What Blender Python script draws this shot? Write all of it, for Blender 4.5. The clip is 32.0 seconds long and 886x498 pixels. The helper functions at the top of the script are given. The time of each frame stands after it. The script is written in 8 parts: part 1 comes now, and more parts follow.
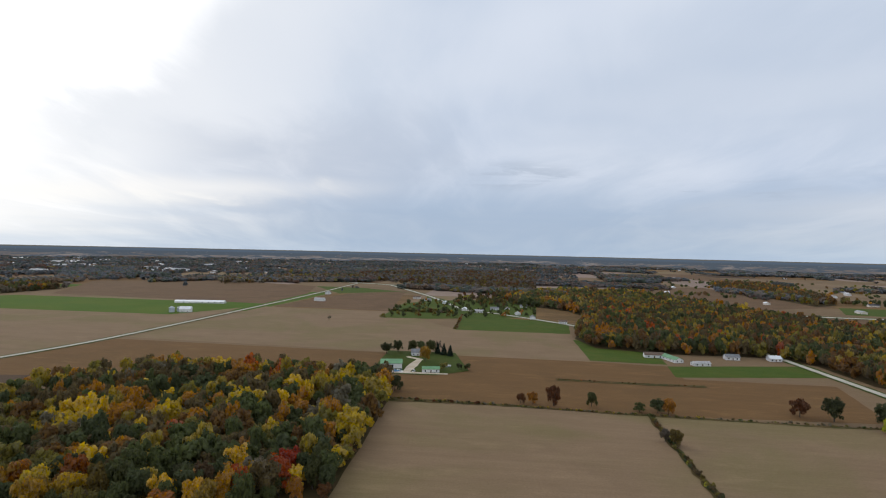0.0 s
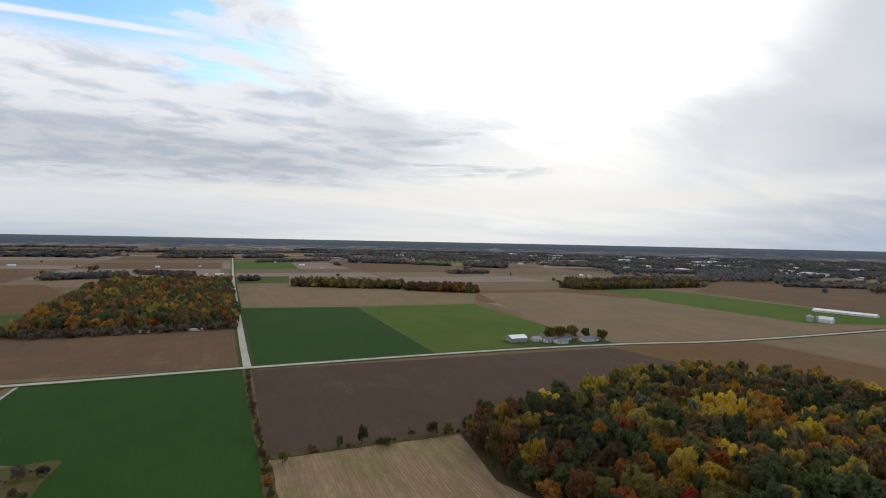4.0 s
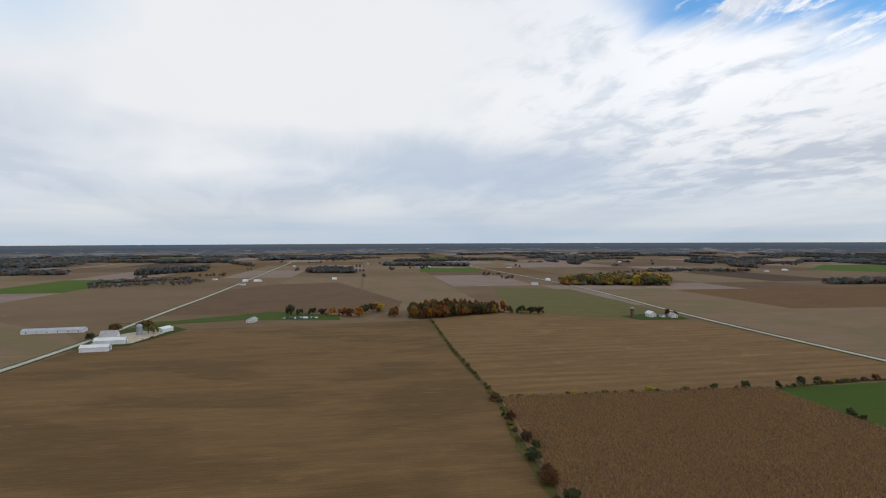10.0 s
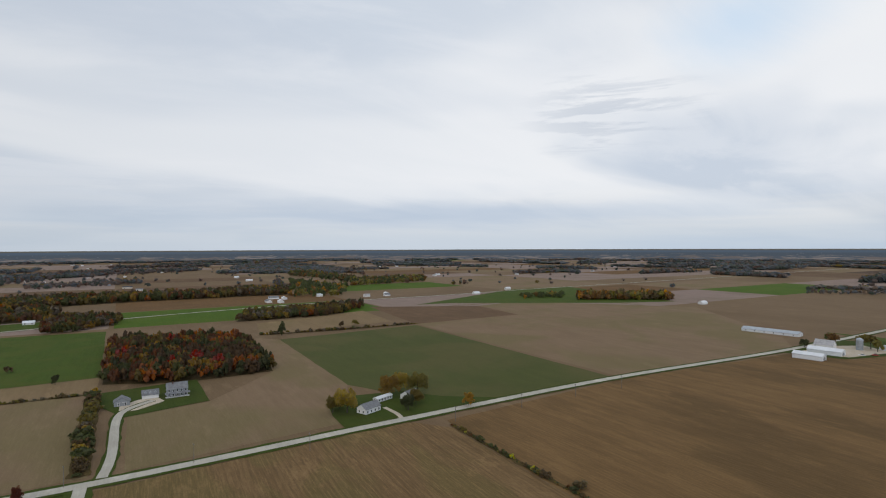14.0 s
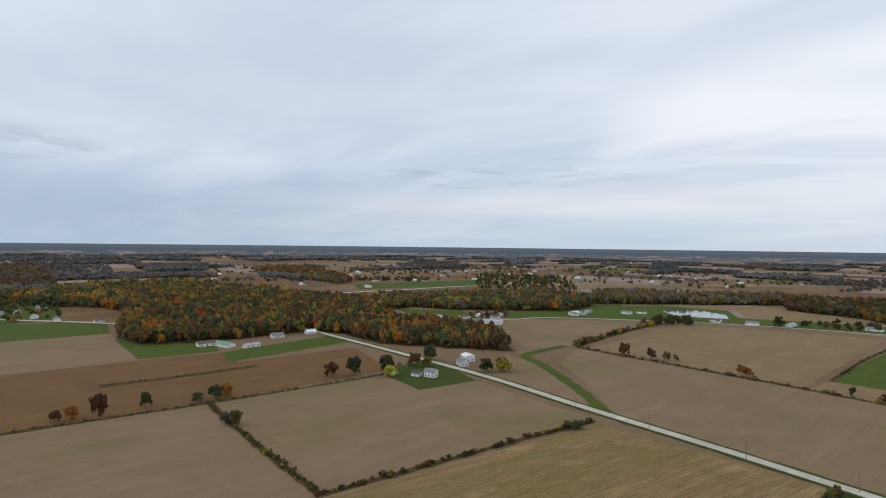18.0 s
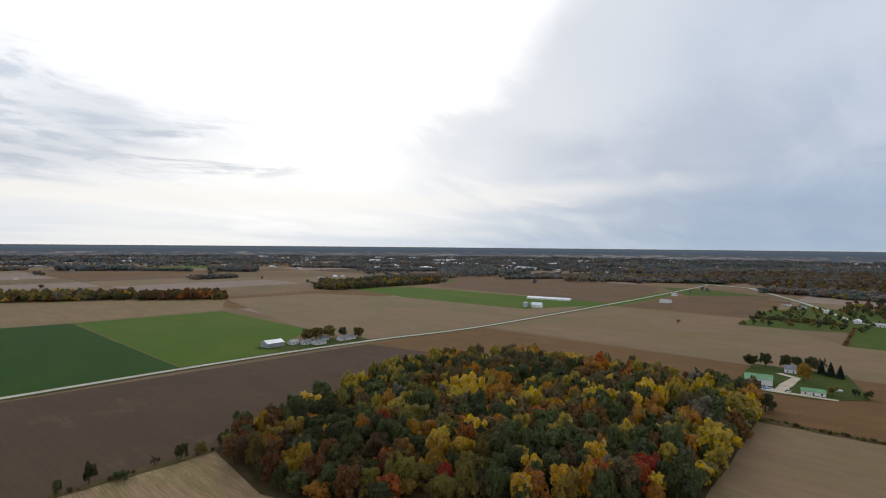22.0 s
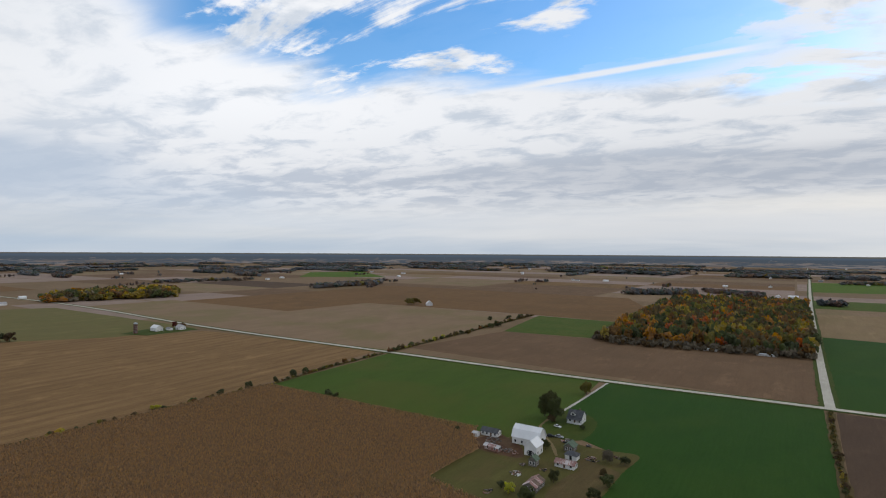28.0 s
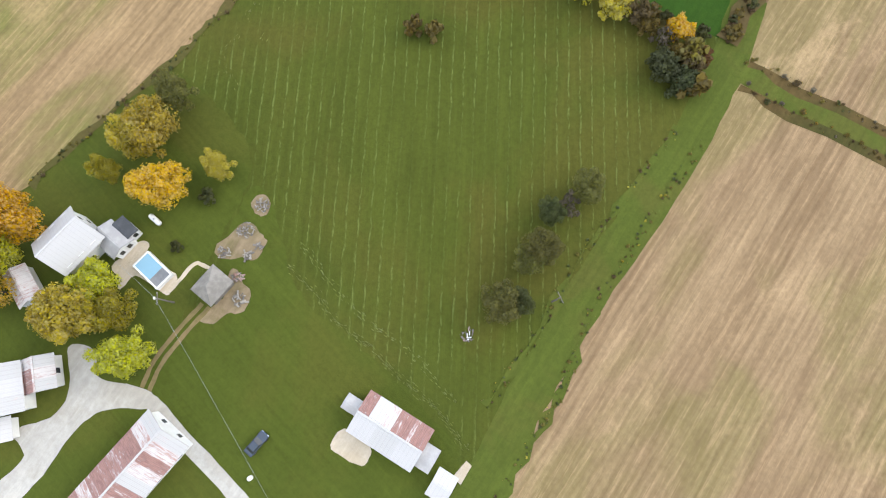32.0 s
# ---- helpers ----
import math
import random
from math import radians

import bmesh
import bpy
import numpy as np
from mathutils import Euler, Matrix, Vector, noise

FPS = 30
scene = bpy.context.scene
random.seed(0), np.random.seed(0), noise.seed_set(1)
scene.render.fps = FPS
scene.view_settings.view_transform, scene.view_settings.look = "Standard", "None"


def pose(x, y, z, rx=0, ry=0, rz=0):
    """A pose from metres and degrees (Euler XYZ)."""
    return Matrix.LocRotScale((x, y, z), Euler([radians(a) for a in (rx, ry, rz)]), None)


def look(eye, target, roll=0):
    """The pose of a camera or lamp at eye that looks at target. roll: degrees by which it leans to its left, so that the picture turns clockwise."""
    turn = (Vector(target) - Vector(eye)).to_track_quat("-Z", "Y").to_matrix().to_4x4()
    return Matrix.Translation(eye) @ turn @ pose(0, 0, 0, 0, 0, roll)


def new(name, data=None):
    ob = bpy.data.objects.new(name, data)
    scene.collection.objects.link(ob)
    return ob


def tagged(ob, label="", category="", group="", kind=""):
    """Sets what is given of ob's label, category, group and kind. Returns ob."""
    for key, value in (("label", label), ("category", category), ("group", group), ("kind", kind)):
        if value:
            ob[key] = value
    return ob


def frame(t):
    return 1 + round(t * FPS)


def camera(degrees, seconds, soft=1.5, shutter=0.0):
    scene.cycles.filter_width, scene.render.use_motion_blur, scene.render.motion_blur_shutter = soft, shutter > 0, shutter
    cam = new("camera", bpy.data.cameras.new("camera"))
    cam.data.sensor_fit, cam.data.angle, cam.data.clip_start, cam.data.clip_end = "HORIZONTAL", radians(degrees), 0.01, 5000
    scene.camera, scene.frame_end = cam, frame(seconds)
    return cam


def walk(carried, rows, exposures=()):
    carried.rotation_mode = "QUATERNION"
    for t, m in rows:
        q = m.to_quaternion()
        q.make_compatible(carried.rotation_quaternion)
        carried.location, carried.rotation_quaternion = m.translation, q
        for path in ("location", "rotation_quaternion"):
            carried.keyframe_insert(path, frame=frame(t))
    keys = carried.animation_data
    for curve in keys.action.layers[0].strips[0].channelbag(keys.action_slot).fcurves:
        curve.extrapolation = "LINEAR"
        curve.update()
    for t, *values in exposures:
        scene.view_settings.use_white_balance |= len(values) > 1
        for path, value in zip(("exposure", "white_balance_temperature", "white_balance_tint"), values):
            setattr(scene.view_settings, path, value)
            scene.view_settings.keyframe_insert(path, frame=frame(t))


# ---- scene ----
cam = camera(78.58, 32.0, 1.1)
PATH = [
    (0, (0.0, -0.0, 100.0), (-0.01, 100.00, 100.44), 1.28),
    (0.5, (-0.2, -0.6, 99.8), (-12.27, 98.71, 100.12), 1.25),
    (1, (-0.4, -1.2, 100.0), (-24.52, 95.80, 100.01), 1.36),
    (1.5, (-0.5, -1.8, 100.4), (-37.64, 91.06, 100.11), 1.36),
    (2, (-0.6, -2.0, 101.0), (-49.88, 84.95, 100.37), 1.43),
    (2.5, (-0.6, -2.0, 101.8), (-61.13, 77.67, 100.73), 1.35),
    (3, (-1.0, -1.6, 102.4), (-71.36, 69.51, 100.91), 1.40),
    (3.5, (-1.9, -1.3, 102.5), (-81.11, 59.61, 100.89), 1.23),
    (5.5, (-6.5, -1.3, 101.5), (-106.24, 5.43, 99.28), 1.03),
    (6, (-7.5, -1.2, 101.3), (-107.15, -9.57, 98.95), 0.73),
    (6.5, (-8.0, -1.1, 101.1), (-105.33, -24.15, 98.74), 0.56),
    (7, (-8.2, -1.3, 101.2), (-101.02, -38.55, 98.97), 0.36),
    (7.5, (-8.2, -1.6, 101.4), (-94.46, -52.13, 99.30), 0.25),
    (8, (-8.4, -1.7, 101.5), (-86.34, -64.31, 99.56), 0.08),
    (8.5, (-8.7, -1.8, 101.8), (-76.13, -75.57, 99.93), -0.01),
    (9, (-8.7, -1.8, 102.1), (-63.43, -85.46, 100.31), -0.01),
    (9.5, (-8.7, -2.3, 102.0), (-49.61, -93.54, 100.43), -0.11),
    (10, (-8.9, -3.3, 101.8), (-35.36, -99.71, 100.37), -0.24),
    (10.5, (-9.3, -4.1, 101.6), (-20.43, -103.44, 100.45), -0.19),
    (11, (-10.0, -4.5, 101.7), (-5.96, -104.46, 100.75), -0.26),
    (11.5, (-10.9, -5.1, 102.0), (7.62, -103.33, 101.00), -0.31),
    (12, (-11.7, -6.5, 102.3), (20.35, -101.22, 101.53), -0.30),
    (12.5, (-12.1, -8.0, 102.6), (33.11, -97.22, 101.91), -0.32),
    (13, (-12.1, -9.0, 102.6), (45.27, -90.93, 102.13), -0.27),
    (13.5, (-12.3, -9.5, 102.7), (56.23, -82.30, 102.29), -0.31),
    (15.5, (-15.4, -11.2, 104.3), (83.24, -27.41, 104.02), 0.43),
    (16, (-15.1, -10.9, 104.2), (84.85, -9.64, 103.81), 0.39),
    (16.5, (-14.6, -10.7, 103.7), (83.29, 9.95, 103.29), 0.54),
    (17, (-13.8, -10.7, 103.2), (78.06, 28.71, 102.84), 0.54),
    (17.5, (-13.1, -10.8, 103.2), (69.76, 45.19, 102.63), 0.58),
    (18, (-12.4, -10.6, 103.4), (59.19, 59.24, 102.67), 0.67),
    (18.5, (-11.8, -10.1, 103.7), (46.00, 71.49, 102.82), 0.58),
    (19, (-11.4, -9.5, 103.8), (30.43, 81.35, 102.82), 0.58),
    (19.5, (-10.9, -8.6, 103.7), (13.58, 88.38, 102.61), 0.51),
    (20, (-10.4, -7.2, 103.1), (-3.92, 92.58, 102.06), 0.56),
    (20.5, (-9.7, -5.9, 102.3), (-20.84, 93.43, 101.38), 0.54),
    (21, (-8.6, -5.2, 101.5), (-36.19, 90.95, 100.66), 0.58),
    (21.5, (-7.4, -4.8, 101.2), (-50.20, 85.58, 100.45), 0.61),
    (22, (-6.1, -4.4, 101.3), (-63.09, 77.77, 100.60), 0.52),
    (22.5, (-5.2, -4.0, 101.8), (-74.43, 68.11, 100.91), 0.46),
    (23, (-5.4, -3.5, 102.4), (-84.80, 57.25, 101.58), 0.45),
    (23.5, (-5.9, -3.4, 102.9), (-94.25, 43.46, 101.90), 0.34),
    (24, (-6.3, -3.5, 103.2), (-101.33, 27.58, 102.16), 0.30),
    (24.5, (-6.4, -3.6, 103.5), (-105.41, 10.39, 102.48), 0.15),
    (25, (-6.3, -3.4, 103.5), (-106.23, -6.79, 102.51), 0.16),
    (25.5, (-6.1, -3.1, 103.3), (-104.02, -23.46, 102.54), -0.04),
    (26, (-6.0, -2.7, 103.0), (-99.41, -38.32, 101.79), 0.40),
    (26.5, (-6.1, -2.2, 102.7), (-97.42, -42.94, 101.83), 0.27),
    (28.5, (-7.4, 0.0, 102.1), (-96.94, -44.49, 101.98), 0.11),
    (29, (-7.0, 0.4, 101.2), (-95.77, -43.48, 87.20), 0.05),
    (29.5, (-6.4, 0.8, 100.3), (-90.52, -40.47, 65.33), 0.22),
    (30, (-5.8, 1.0, 100.1), (-81.69, -35.64, 46.18), 0.30),
    (30.5, (-5.5, 1.6, 99.8), (-70.16, -29.48, 30.20), 0.28),
    (31, (-5.2, 2.3, 99.8), (-56.02, -22.11, 17.27), 0.34),
    (31.5, (-5.0, 2.3, 99.8), (-40.05, -13.96, 7.57), 0.96),
    (32, (-4.6, 2.4, 100.0), (-23.01, -5.31, 2.05), 3.09),
]
# exposure of the film camera, which opens up as it tilts down to the ground
EXPO = [(0, 0.0), (1, -0.05), (2, -0.16), (3, -0.2), (6, -0.34), (9, -0.26), (13, -0.28), (16, -0.06), (18, 0.06), (20, 0.1), (22, -0.12), (23, -0.27), (24.5, -0.42), (26, -0.34), (28.5, -0.28), (29, -0.18), (29.5, -0.05), (30, 0.3), (30.5, 0.58), (31.2, 1.0), (32, 1.32)]
walk(cam, [(t, look(eye, target, roll)) for t, eye, target, roll in PATH], EXPO)

# ---- sky and sun ----
SUN_AZ, SUN_EL = 42.0, 30.0          # degrees, azimuth counted from +y towards -x


def heading(az, el=0.0):
    a, e = radians(az), radians(el)
    return Vector((-math.sin(a) * math.cos(e), math.cos(a) * math.cos(e), math.sin(e)))


class Nodes:
    """A short way to write node trees."""

    def __init__(self, tree):
        self.tree = tree
        tree.nodes.clear()

    def add(self, kind, **values):
        node = self.tree.nodes.new(kind)
        for key, value in values.items():
            if key.startswith("in_"):
                name = key[3:]
                slot = node.inputs[int(name)] if name.isdigit() else node.inputs[name.replace("_", " ")]
                self.plug(value, slot)
            else:
                setattr(node, key, value)
        return node

    def plug(self, value, slot):
        if isinstance(value, bpy.types.NodeSocket):
            self.tree.links.new(value, slot)
        elif isinstance(value, bpy.types.Node):
            self.tree.links.new(value.outputs[0], slot)
        else:
            slot.default_value = value

    def math(self, op, a, b=0.0, c=0.0, clamp=False):
        return self.add("ShaderNodeMath", operation=op, in_0=a, in_1=b, in_2=c, use_clamp=clamp).outputs[0]

    def vmath(self, op, a, b=(0, 0, 0)):
        return self.add("ShaderNodeVectorMath", operation=op, in_0=a, in_1=b)

    def mix(self, fac, a, b, blend="MIX"):
        node = self.add("ShaderNodeMix", data_type="RGBA", blend_type=blend)
        self.plug(fac, node.inputs[0])
        self.plug(a if not isinstance(a, tuple) else (*a[:3], 1), node.inputs[6])
        self.plug(b if not isinstance(b, tuple) else (*b[:3], 1), node.inputs[7])
        return node.outputs[2]

    def remap(self, value, a, b, c=0.0, d=1.0):
        node = self.add("ShaderNodeMapRange", interpolation_type="SMOOTHSTEP")
        for n, v in enumerate((value, a, b, c, d)):
            self.plug(v, node.inputs[n])
        return node.outputs[0]

    def noise(self, vector, scale, detail=5.0, rough=0.55, distort=0.0):
        return self.add("ShaderNodeTexNoise", in_Vector=vector, in_Scale=scale, in_Detail=detail, in_Roughness=rough, in_Distortion=distort).outputs[0]


world = bpy.data.worlds.new("sky")
scene.world = world
world.use_nodes = True
N = Nodes(world.node_tree)
sky = N.add("ShaderNodeTexSky", sky_type="NISHITA", sun_disc=False, sun_elevation=radians(SUN_EL), sun_rotation=radians(-SUN_AZ))
way = N.add("ShaderNodeTexCoord").outputs["Generated"]
sep = N.add("ShaderNodeSeparateXYZ", in_0=way)
height = sep.outputs[2]
# the cloud deck lies flat overhead, so its cells shrink towards the horizon
lift = N.math("ADD", N.math("MAXIMUM", height, 0.0), 0.15)
deck = N.add("ShaderNodeCombineXYZ", in_0=N.math("DIVIDE", sep.outputs[0], lift), in_1=N.math("DIVIDE", sep.outputs[1], lift), in_2=0.0).outputs[0]


def drift(angle, x, y):
    return N.add("ShaderNodeMapping", in_Vector=deck, in_Rotation=(0, 0, radians(angle)), in_Scale=(x, y, 1.0)).outputs[0]


def towards(az, el, lo, hi, a=0.0, b=1.0):
    return N.remap(N.vmath("DOT_PRODUCT", way, tuple(heading(az, el))).outputs[1], lo, hi, a, b)


smooth = N.noise(drift(20, 0.62, 0.42), 0.85, 3.0, 0.45, 0.7)
bands = N.noise(drift(20, 1.5, 0.62), 1.15, 7.0, 0.58, 0.6)
puffs = N.noise(drift(60, 1.0, 0.8), 2.3, 8.0, 0.62, 0.3)
cells = N.noise(drift(75, 1.1, 0.8), 4.6, 8.0, 0.60, 0.35)
wisps = N.noise(drift(-8, 1.25, 0.5), 1.6, 8.0, 0.62, 0.8)
# bearing and height over the horizon, in degrees
bearing = N.math("MULTIPLY", N.math("ARCTAN2", N.math("MULTIPLY", sep.outputs[0], -1.0), sep.outputs[1]), 180 / math.pi)
rise = N.math("MULTIPLY", N.math("ARCSINE", height), 180 / math.pi)


def side_of(az):
    """Degrees from az, counted to both sides of it."""
    return N.math("WRAP", N.math("SUBTRACT", bearing, az), 180.0, -180.0)


def patch(az, el, wide, high, soft=0.6, ragged=0.5, tilt=0.0, rough=None):
    """A cloud of soft outline round one point of the sky."""
    u, v = side_of(az), N.math("SUBTRACT", rise, el)
    v = N.math("ADD", v, N.math("MULTIPLY", u, tilt))
    far = N.math("SQRT", N.math("ADD", N.math("POWER", N.math("DIVIDE", u, wide), 2.0), N.math("POWER", N.math("DIVIDE", v, high), 2.0)))
    far = N.math("ADD", far, N.math("MULTIPLY", N.math("SUBTRACT", bands if rough is None else rough, 0.5), ragged * 4))
    return N.remap(far, 1.0 - soft, 1.0 + soft * 0.5, 1.0, 0.0)


def scaled(value, k):
    return N.math("MULTIPLY", value, k)


ragged_deck = N.math("ADD", scaled(N.math("SUBTRACT", smooth, 0.5), 30.0), scaled(N.math("SUBTRACT", bands, 0.5), 24.0))
from_sun = side_of(SUN_AZ)
# the bright opening round the sun: slanting banks to both sides, a ragged foot
bank_a = N.remap(N.math("ADD", N.math("ADD", from_sun, ragged_deck), scaled(N.math("SUBTRACT", rise, 24.4), 1.2)), -24.0, -9.0)
bank_b = N.remap(N.math("ADD", N.math("SUBTRACT", scaled(N.math("SUBTRACT", rise, 24.0), 1.1), from_sun), scaled(ragged_deck, 0.5)), -42.0, -30.0)
foot = N.remap(N.math("ADD", rise, scaled(ragged_deck, 0.35)), 3.5, 10.5)
glow = N.math("MULTIPLY", N.math("MULTIPLY", bank_a, bank_b), N.math("MULTIPLY", foot, N.remap(rise, 45.0, 65.0, 1.0, 0.0)))
halo = towards(SUN_AZ + 6, SUN_EL - 10, 0.62, 0.97)
rippled = N.math("MULTIPLY", N.remap(N.math("ABSOLUTE", side_of(100.0)), 38.0, 70.0, 1.0, 0.0), N.remap(rise, 2.0, 6.0))
dull = towards(-12, 10, 0.25, 1.0)
cloud = N.mix(N.remap(smooth, 0.37, 0.58), (0.60, 0.67, 0.77), (0.88, 0.90, 0.93))
cloud = N.mix(scaled(N.remap(bands, 0.42, 0.62), 0.4), cloud, (0.86, 0.88, 0.92))
cloud = N.mix(scaled(dull, 0.40), cloud, (0.40, 0.52, 0.74))
cloud = N.mix(scaled(halo, 0.45), cloud, (0.98, 0.98, 0.98))
tops = N.mix(N.remap(rise, 8.0, 15.0), (0.90, 0.92, 0.96), (1.02, 1.04, 1.08))
shade = N.mix(N.remap(rise, 6.0, 14.0), (0.58, 0.64, 0.74), (0.68, 0.75, 0.85))
lumps = N.math("ADD", scaled(cells, 0.7), scaled(bands, 0.3))
cloud = N.mix(scaled(rippled, 0.92), cloud, N.mix(N.remap(N.math("ADD", lumps, N.remap(rise, 8.0, 17.0, 0.0, 0.05)), 0.41, 0.57), shade, tops))
cloud = N.mix(glow, cloud, (1.40, 1.38, 1.36))
low = N.remap(height, 0.015, 0.13, 1.0, 0.0)
streaks = N.remap(N.noise(N.add("ShaderNodeMapping", in_Vector=way, in_Scale=(1.0, 1.0, 16.0)).outputs[0], 1.6, 4.0, 0.5), 0.38, 0.62)
cloud = N.mix(scaled(low, 0.7), cloud, N.mix(halo, N.mix(streaks, (0.46, 0.56, 0.68), (0.64, 0.68, 0.72)), N.mix(streaks, (0.78, 0.84, 0.90), (1.06, 1.04, 1.0))))
cloud = N.mix(N.math("MULTIPLY", N.remap(rise, 0.3, 3.2, 0.55, 0.0), N.remap(N.math("ABSOLUTE", side_of(80.0)), 30.0, 70.0)), cloud, (0.50, 0.60, 0.72))
# named banks and veils of the deck
for az, el, wide, high, soft, ragged, tilt, tint, k in (
        (-4, 3.0, 38, 5.5, 0.9, 0.3, 0.0, (0.34, 0.45, 0.61), 0.75), (12, 9, 16, 5, 0.9, 0.5, 0.1, (0.50, 0.56, 0.67), 0.6), (160, 7.5, 24, 3.2, 0.7, 0.4, -0.06, (0.52, 0.61, 0.74), 0.8),
        (203, 20, 7, 4, 0.9, 0.4, 0.0, (0.58, 0.74, 0.92), 0.7), (258, 20, 14, 4, 0.8, 0.5, 0.0, (0.55, 0.62, 0.73), 0.6), (255, 12, 30, 10, 0.9, 0.4, 0.0, (0.70, 0.75, 0.82), 0.5), (330, 16, 30, 8, 0.9, 0.5, 0.1, (0.50, 0.58, 0.71), 0.5),
        (300, 4.5, 30, 1.6, 0.8, 0.3, 0.0, (0.80, 0.79, 0.79), 0.4), (92, 7.5, 40, 2.6, 0.8, 0.5, 0.0, (0.50, 0.55, 0.64), 0.55), (63, 10.5, 10, 3.4, 0.8, 0.6, 0.0, (0.60, 0.66, 0.75), 0.65),
        (90, 2.8, 46, 2.4, 0.8, 0.3, 0.0, (0.93, 0.94, 0.96), 0.6), (50, 6.0, 21, 4.6, 0.8, 0.5, 0.0, (1.14, 1.13, 1.11), 0.85), (25, 5.6, 14, 1.3, 0.9, 0.6, 0.05, (1.05, 1.02, 0.98), 0.55), (232, 3.4, 26, 1.6, 0.8, 0.4, 0.0, (0.50, 0.59, 0.72), 0.6), (60, 4.4, 34, 1.2, 0.8, 0.3, 0.0, (1.05, 1.02, 0.96), 0.7)):
    cloud = N.mix(scaled(patch(az, el, wide, high, soft, ragged, tilt), k), cloud, tint)
# small torn shreds that hang below the deck
scud = N.noise(N.add("ShaderNodeMapping", in_Vector=way, in_Scale=(1.0, 1.0, 9.0)).outputs[0], 4.6, 6.0, 0.62, 0.4)
for az, el, wide, high, k in ((308, 7.6, 13, 2.0, 0.75), (215, 13.5, 9, 4.5, 0.42), (58, 9.0, 12, 2.6, 0.6), (335, 6.0, 10, 1.4, 0.4), (-8, 8.0, 7, 1.4, 0.6)):
    shred = N.math("MULTIPLY", N.remap(scud, 0.50, 0.62), patch(az, el, wide, high, 0.7, 0.2))
    cloud = N.mix(scaled(shred, k), cloud, (0.42, 0.49, 0.60))
lit = N.math("MULTIPLY", towards(190, 10, -0.3, 0.8, 1.0, 1.14), N.remap(rise, 30.0, 60.0, 1.0, 0.86))
cloud = N.vmath("MULTIPLY", cloud, N.add("ShaderNodeCombineXYZ", in_0=lit, in_1=lit, in_2=lit).outputs[0]).outputs[0]
# blue gaps over the broken side, higher up towards its far end
edge = N.math("SUBTRACT", N.math("SUBTRACT", rise, scaled(side_of(90.0), 0.13)), 12.8)
zone = N.math("MULTIPLY", N.remap(N.math("ADD", edge, scaled(ragged_deck, 0.5)), -1.5, 2.5), N.math("MULTIPLY", N.remap(side_of(90.0), -17.0, -8.0), N.remap(side_of(90.0), 50.0, 62.0, 1.0, 0.0)))
gaps = N.math("MULTIPLY", zone, N.remap(N.math("ADD", wisps, scaled(puffs, 0.5)), 0.745, 0.83, 1.0, 0.0))
gaps = scaled(N.math("MULTIPLY", gaps, N.remap(rise, 40.0, 70.0, 1.0, 0.3)), 0.92)
# an old contrail, a thin straight band between two points of the sky
trail_a, trail_b = heading(106.1, 17.1), heading(86.7, 18.3)
off = N.math("ABSOLUTE", N.vmath("DOT_PRODUCT", way, tuple(trail_a.cross(trail_b).normalized())).outputs[1])
middle = (trail_a + trail_b).normalized()
span = middle.dot(trail_a)
along_trail = N.remap(N.vmath("DOT_PRODUCT", way, tuple(middle)).outputs[1], span - 0.012, span + 0.006)
trail = N.math("MULTIPLY", N.math("MULTIPLY", N.remap(N.math("ADD", off, N.math("MULTIPLY", N.math("SUBTRACT", puffs, 0.5), 0.006)), 0.0025, 0.0075, 0.85, 0.0), along_trail), N.remap(wisps, 0.25, 0.5))
gaps = N.math("MAXIMUM", gaps, scaled(patch(95, 18.6, 15, 2.6, 0.7, 0.35, 0.0, wisps), 0.85))
gaps = N.math("MULTIPLY", gaps, N.math("SUBTRACT", 1.0, trail))
sky = N.add("ShaderNodeHueSaturation", in_Saturation=1.5, in_Value=1.75, in_Color=sky.outputs[0]).outputs[0]
cloud = N.mix(scaled(trail, 0.7), cloud, (1.1, 1.1, 1.1))
cloud_light = N.add("ShaderNodeBackground", in_Color=cloud, in_Strength=1.0)
sky_light = N.add("ShaderNodeBackground", in_Color=sky, in_Strength=0.15)
ground_light = N.add("ShaderNodeBackground", in_Color=(0.12, 0.12, 0.11, 1), in_Strength=1.0)
above = N.add("ShaderNodeMixShader", in_0=gaps, in_1=cloud_light, in_2=sky_light)
whole = N.add("ShaderNodeMixShader", in_0=N.math("LESS_THAN", height, -0.004), in_1=above, in_2=ground_light)
N.add("ShaderNodeOutputWorld", in_0=whole)

lamp = bpy.data.lights.new("sun", "SUN")
lamp.energy, lamp.angle, lamp.color = 0.5, radians(18), (1.0, 0.95, 0.88)
sun = new("sun", lamp)
sun.matrix_world = look(heading(SUN_AZ, SUN_EL) * 500, (0, 0, 0))

# ---- materials ----
MAT = {}


